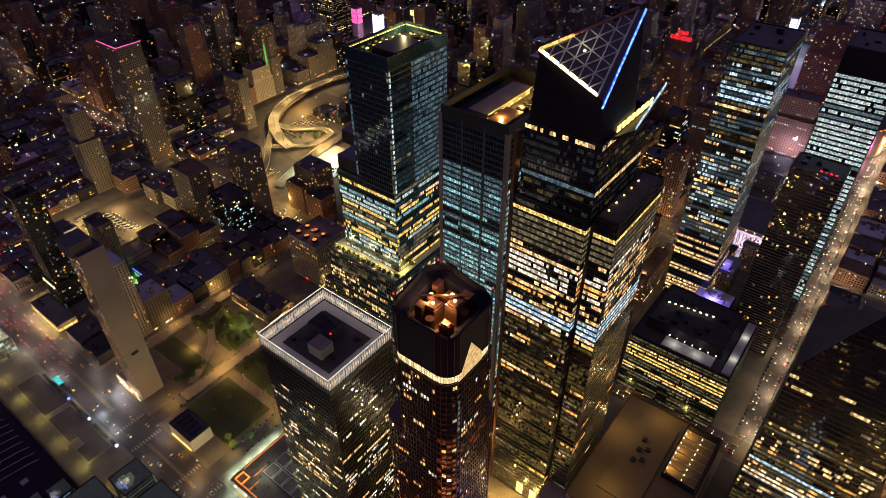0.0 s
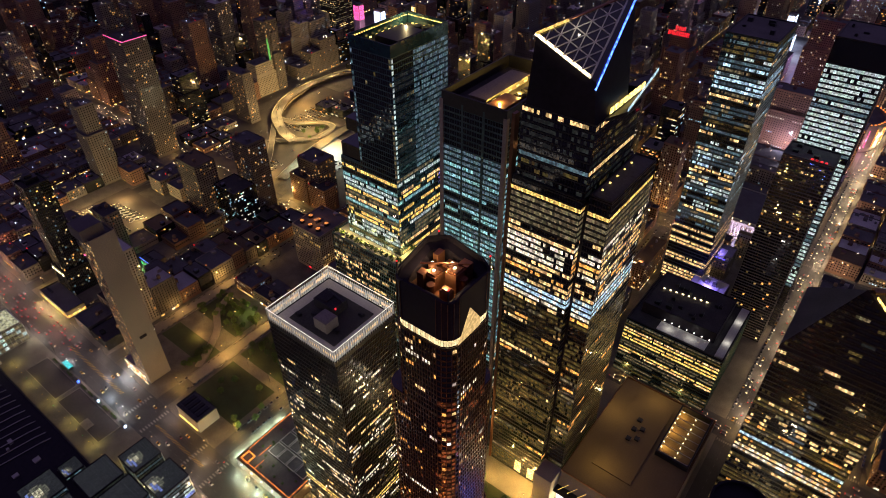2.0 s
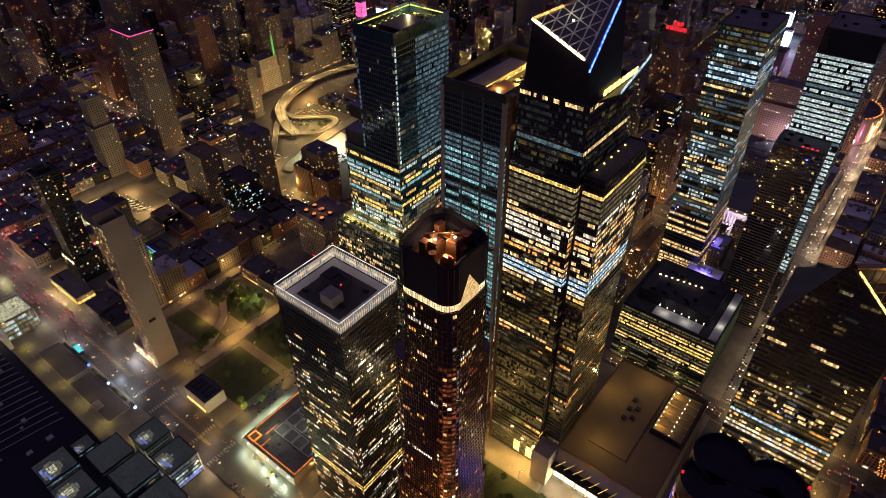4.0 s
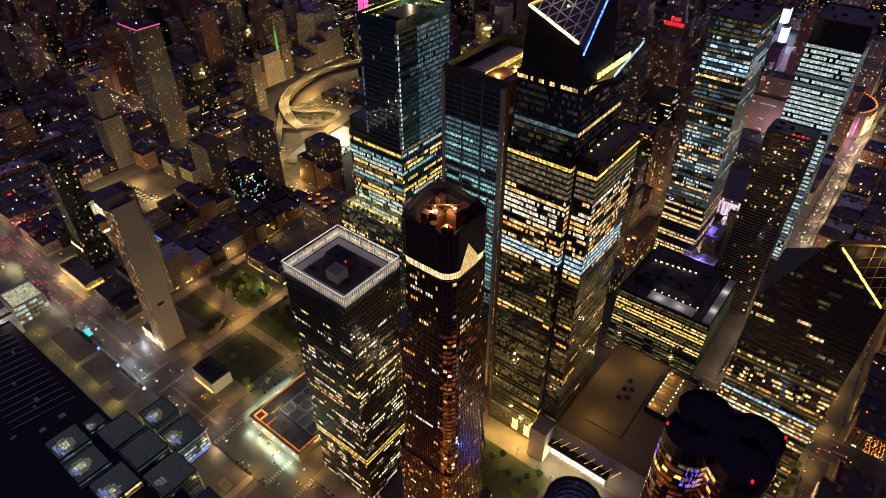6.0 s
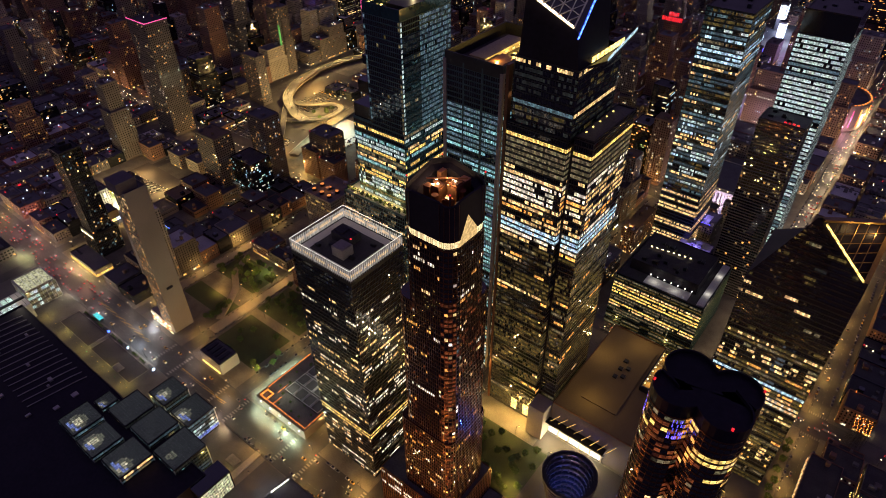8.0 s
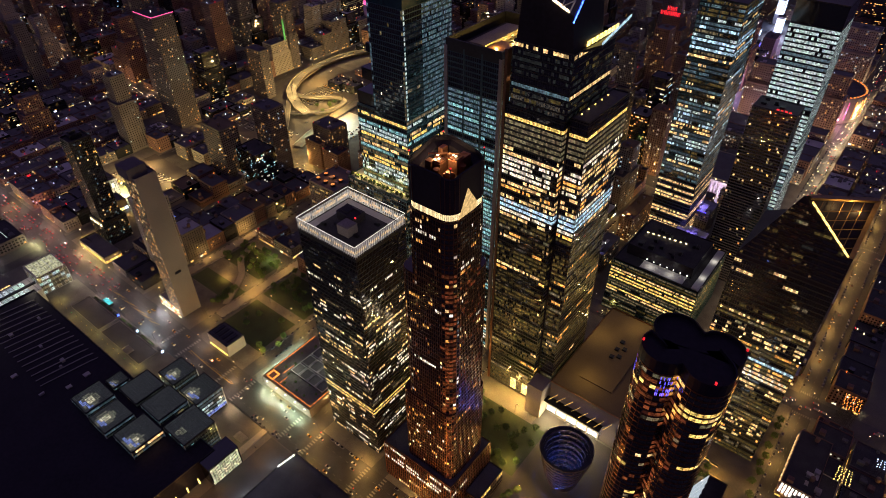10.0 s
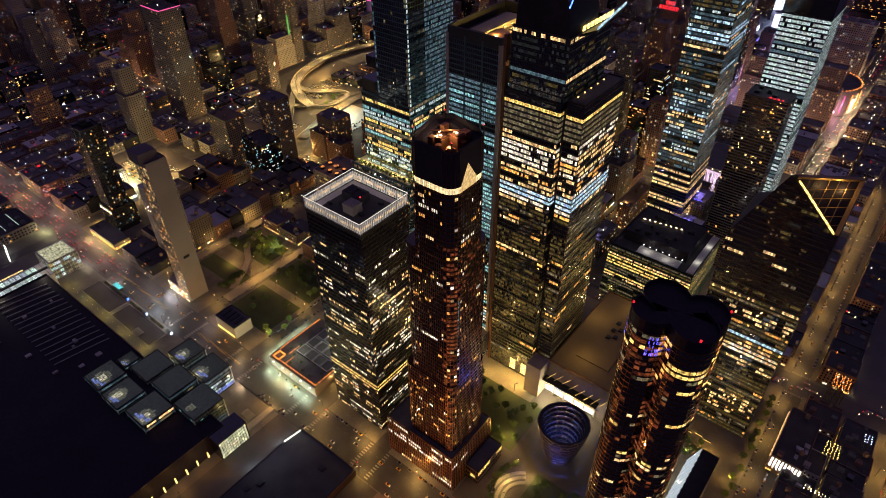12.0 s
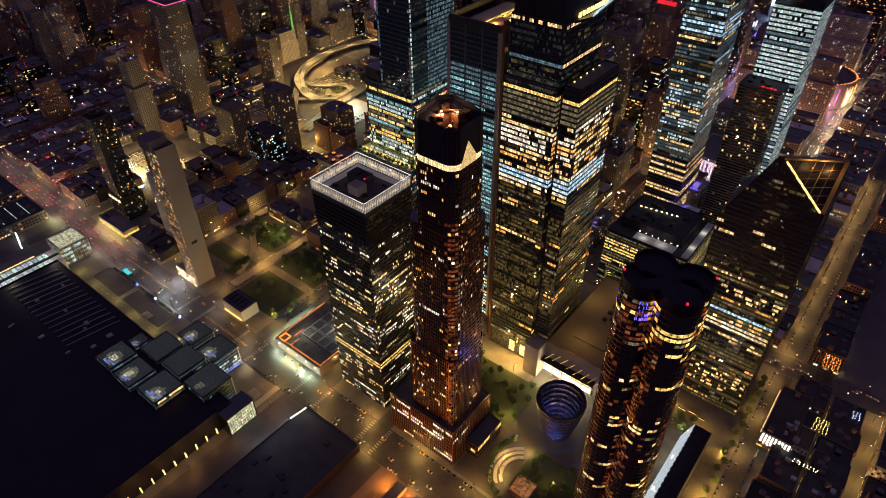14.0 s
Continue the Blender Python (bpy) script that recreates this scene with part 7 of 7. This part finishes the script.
kiosk = thing("kiosk", "small kiosk with a glowing turquoise roof panel", "kiosk")
Soup().box(-588, -574, 89.4, 94.2, 0.1, 3.2).build("kiosk_body", M_METAL, kiosk)
Soup().box(-588.4, -573.6, 89.2, 94.4, 3.2, 3.6).build("roof_panel", glow("turquoise_panel", (0.06, 0.55, 0.62), 1.1, 0.7, 0.5), kiosk)
for k in range(9):
    p = thing("planter", "long dark planter bed with low shrubs beside the avenue", "planter", "avenue planters")
    x = -604 + k * 14.5
    s = Soup()
    rim(s, rect(x, x + 11, 85.6, 88.6), 0.1, 0.9, 0.35)
    s.build("planter_wall", M_DARKWALL, p)
    c = np.stack([rng.uniform(x + 0.6, x + 10.4, 90), rng.uniform(86.1, 88.1, 90), rng.uniform(0.6, 1.7, 90)], 1)
    u, v = rng.normal(0, 0.35, (90, 3)), rng.normal(0, 0.35, (90, 3))
    Soup().quads(np.stack([c - u, c - v, c + u, c + v], 1)).build("shrub", M_LEAF, p)

# ---- street light of the middle distance ----
for x in range(-400, 10, 58):
    light(x, 446, 10, 3500, GOLDEN)
    light(x + 25, 735, 10, 11000, GOLDEN if x < -200 else PALE)
    light(x, 1020, 10, 14000, PALE)
for x, watts in ((-178, 9000), (-263, 10000), (-365, 8000)):
    for y in range(545, 1010, 62):
        light(x + 4, y, 10, watts, GOLDEN)
# Red fill added over the avenue for the glow of tail lights.
for x in range(-1080, -640, 62):
    light(x, 108, 6, 2600, (1.0, 0.38, 0.32), 1)
for x, y in ((-240, 752), (-252, 760), (-228, 748)):
    light(x, y, 11, 7000, (0.75, 1.0, 0.25), 1)
for k in range(12):
    m = pose(-262 + k * 4.4, 750 + 6 * math.sin(k * 2.1), 0.15, 0, 0, k * 50)
    copy_thing(TREES[k % 3], m)
for k in range(22):
    copy_thing(TREES[k % 3], pose(88 + 1.5 * math.sin(k * 3), 150 + k * 12 + 2 * math.cos(k * 5), 0.15, 0, 0, k * 77))
for k in range(7):
    c = thing("cornice_lamp", "small warm lamp on the stone cornice", "lamp", "cornice lamps")
    Soup().box(-128 + k * 11, -126.8 + k * 11, 754, 755.2, 26, 27.4).build("lamp_glass", S_WARMWHITE, c)

# ---- screens along the far bright avenue ----
screen_tower(-238, 1330, 16, 18, 30, S_VIOLET, "block with violet screens")
screen_tower(-150, 1340, 16, 20, 36, S_PINK, "block with glowing pink screens")
screen_tower(-255, 1560, 16, 18, 60, S_SCREEN, "tower covered in bright blue-white screens", 25)
for x, y, w, col in ((-200, 1360, 70000, (0.7, 0.4, 1.0)), (-196, 1240, 50000, (0.9, 0.35, 0.8)), (-185, 1120, 45000, (0.8, 0.5, 1.0)), (-235, 1545, 90000, (0.5, 0.6, 1.0)), (5, 1130, 40000, PALE), (8, 1260, 40000, PALE)):
    light(x, y, 24, w, col, 3)


# ---- flat-roofed halls across the northern avenue ----
def street_hall(x0, x1, y0, y1, h, strip, label):
    t = thing("warehouse", label, "warehouse", "avenue warehouses")
    P = rect(x0, x1, y0, y1)
    Soup().prism(P, -0.2, h).build("outer_wall", M_DARKWALL, t)
    storeys(t, P, 2, h - 1, 4.5, 4.0, homes(0.22, (WARM, AMBER, DIM, WHITE)), fin=M_DARKWALL, fin_w=0.8, fin_d=0.3, wide=0.6, high=0.5)
    plain_roof(t, P, h, M_TAR, 1.4, M_DARKWALL)
    for k in range(6):
        x, y = rng.uniform(x0 + 4, x1 - 14), rng.uniform(y0 + 4, y1 - 10)
        w, d = rng.uniform(4, 10), rng.uniform(3, 6)
        Soup().box(x, x + w, y, y + d, h, h + rng.uniform(1, 3)).box(x + 0.5, x + w - 0.5, y + 0.5, y + d - 0.5, h + 3, h + 3.2).build("roof_unit", M_ROOF, t)
    for k in range(3):
        y = y0 + (y1 - y0) * (0.25 + 0.25 * k)
        Soup().box(x0 + 6, x1 - 10, y, y + 0.7, h + 0.1, h + 0.7).build("skylight", strip, t)
    n = max(3, int((x1 - x0) / 7))
    for k in range(n):
        a = x0 + (x1 - x0) * k / n
        Soup().box(a + 0.8, a + (x1 - x0) / n - 0.8, y1 + 0.1, y1 + 0.5, 0.8, 4.4).build("shop_window", (L_WARM, L_GOLD, S_RED, L_WHITE)[rng.integers(0, 4)], t)
    return t


for x0, x1, y0, h, strip in ((-832, -776, 20, 15, L_PALE), (-927, -848, 4, 19, L_DIM), (-1022, -943, 10, 24, L_WHITE), (-1117, -1038, 0, 16, L_DIM), (-1212, -1133, 10, 20, L_WARM)):
    street_hall(x0, x1, y0, 86, h, strip, "long flat-roofed brick warehouse with lit skylight strips")
red = thing("rooftop_sign", "long glowing red sign on a warehouse edge", "sign")
Soup().box(-832, -806, 86.6, 87.2, 8, 11.5).build("sign_panel", S_RED, red)
Soup().box(-832, -806, 86.0, 86.6, 7.6, 8).build("sign_rail", M_METAL, red)

# ---- low blocks between the dark towers ----
for x0, x1, y0, y1, h, mat, col in ((-168, -150, 460, 486, 22, M_STONE, (1.0, 0.55, 0.15)), (-168, -150, 494, 540, 30, M_DARKWALL, (0.35, 0.3, 1.0)), (-168, -151, 575, 640, 36, M_BRICK, (1.0, 0.6, 0.2))):
    bl = building(x0, x1, y0, y1, h, mat, "dark", homes(0.2, (WARM, AMBER, WHITE, DIM)), label="low dark block with a cluttered roof and lit windows")
    Soup().box(x0 + 2, x0 + 5, y0 + 2, y0 + 2.5, h + 0.1, h + 1.5).build("roof_lamp", S_WARMWHITE, bl)
    light((x0 + x1) / 2, y0 + 4, h + 6, 2500, col, 0.6)

# ---- golden street corner by the shell hall ----
for x, y, watts in ((84, 196, 6000), (84, 240, 6000), (84, 290, 8000), (60, 305, 6000), (30, 318, 5000), (42, 176, 4000), (20, 205, 4000)):
    light(x, y, 6, watts, (1.0, 0.55, 0.10), 0.5)
for k in range(14):
    copy_thing(TREES[k % 3], pose(14 + 3.1 * k, 300 + 9 * math.sin(k * 1.7), 0.1, 0, 0, k * 63))
for k in range(5):
    bench = thing("planter", "low lit planter strip with golden edge light", "planter", "street corner planters")
    x, y = 16 + k * 9, 318 + 2 * (k % 2)
    s = Soup()
    rim(s, rect(x, x + 7, y, y + 2.4), 0.0, 0.8, 0.3)
    s.build("planter_wall", M_STONE, bench)
    Soup().box(x + 0.4, x + 6.6, y + 0.4, y + 2, 0.0, 0.6).build("soil", M_GRASS, bench)
    Soup().box(x, x + 7, y - 0.25, y - 0.05, 0.3, 0.5).build("edge_light", S_GOLD, bench)

# ---- golden crossings of the northern avenue ----
for x, y, watts, col in ((-889, 114, 9000, GOLDEN), (-1010, 140, 9000, (1.0, 0.45, 0.2)), (-790, 122, 6000, (1.0, 0.45, 0.25)), (-700, 118, 4000, (1.0, 0.5, 0.3)), (-846, 140, 6000, (1.0, 0.3, 0.3))):
    light(x, y, 7, watts, col, 0.6)
for x in range(-1900, -1000, 75):
    light(x, 440, 9, 9000, (1.0, 0.55, 0.32), 1)
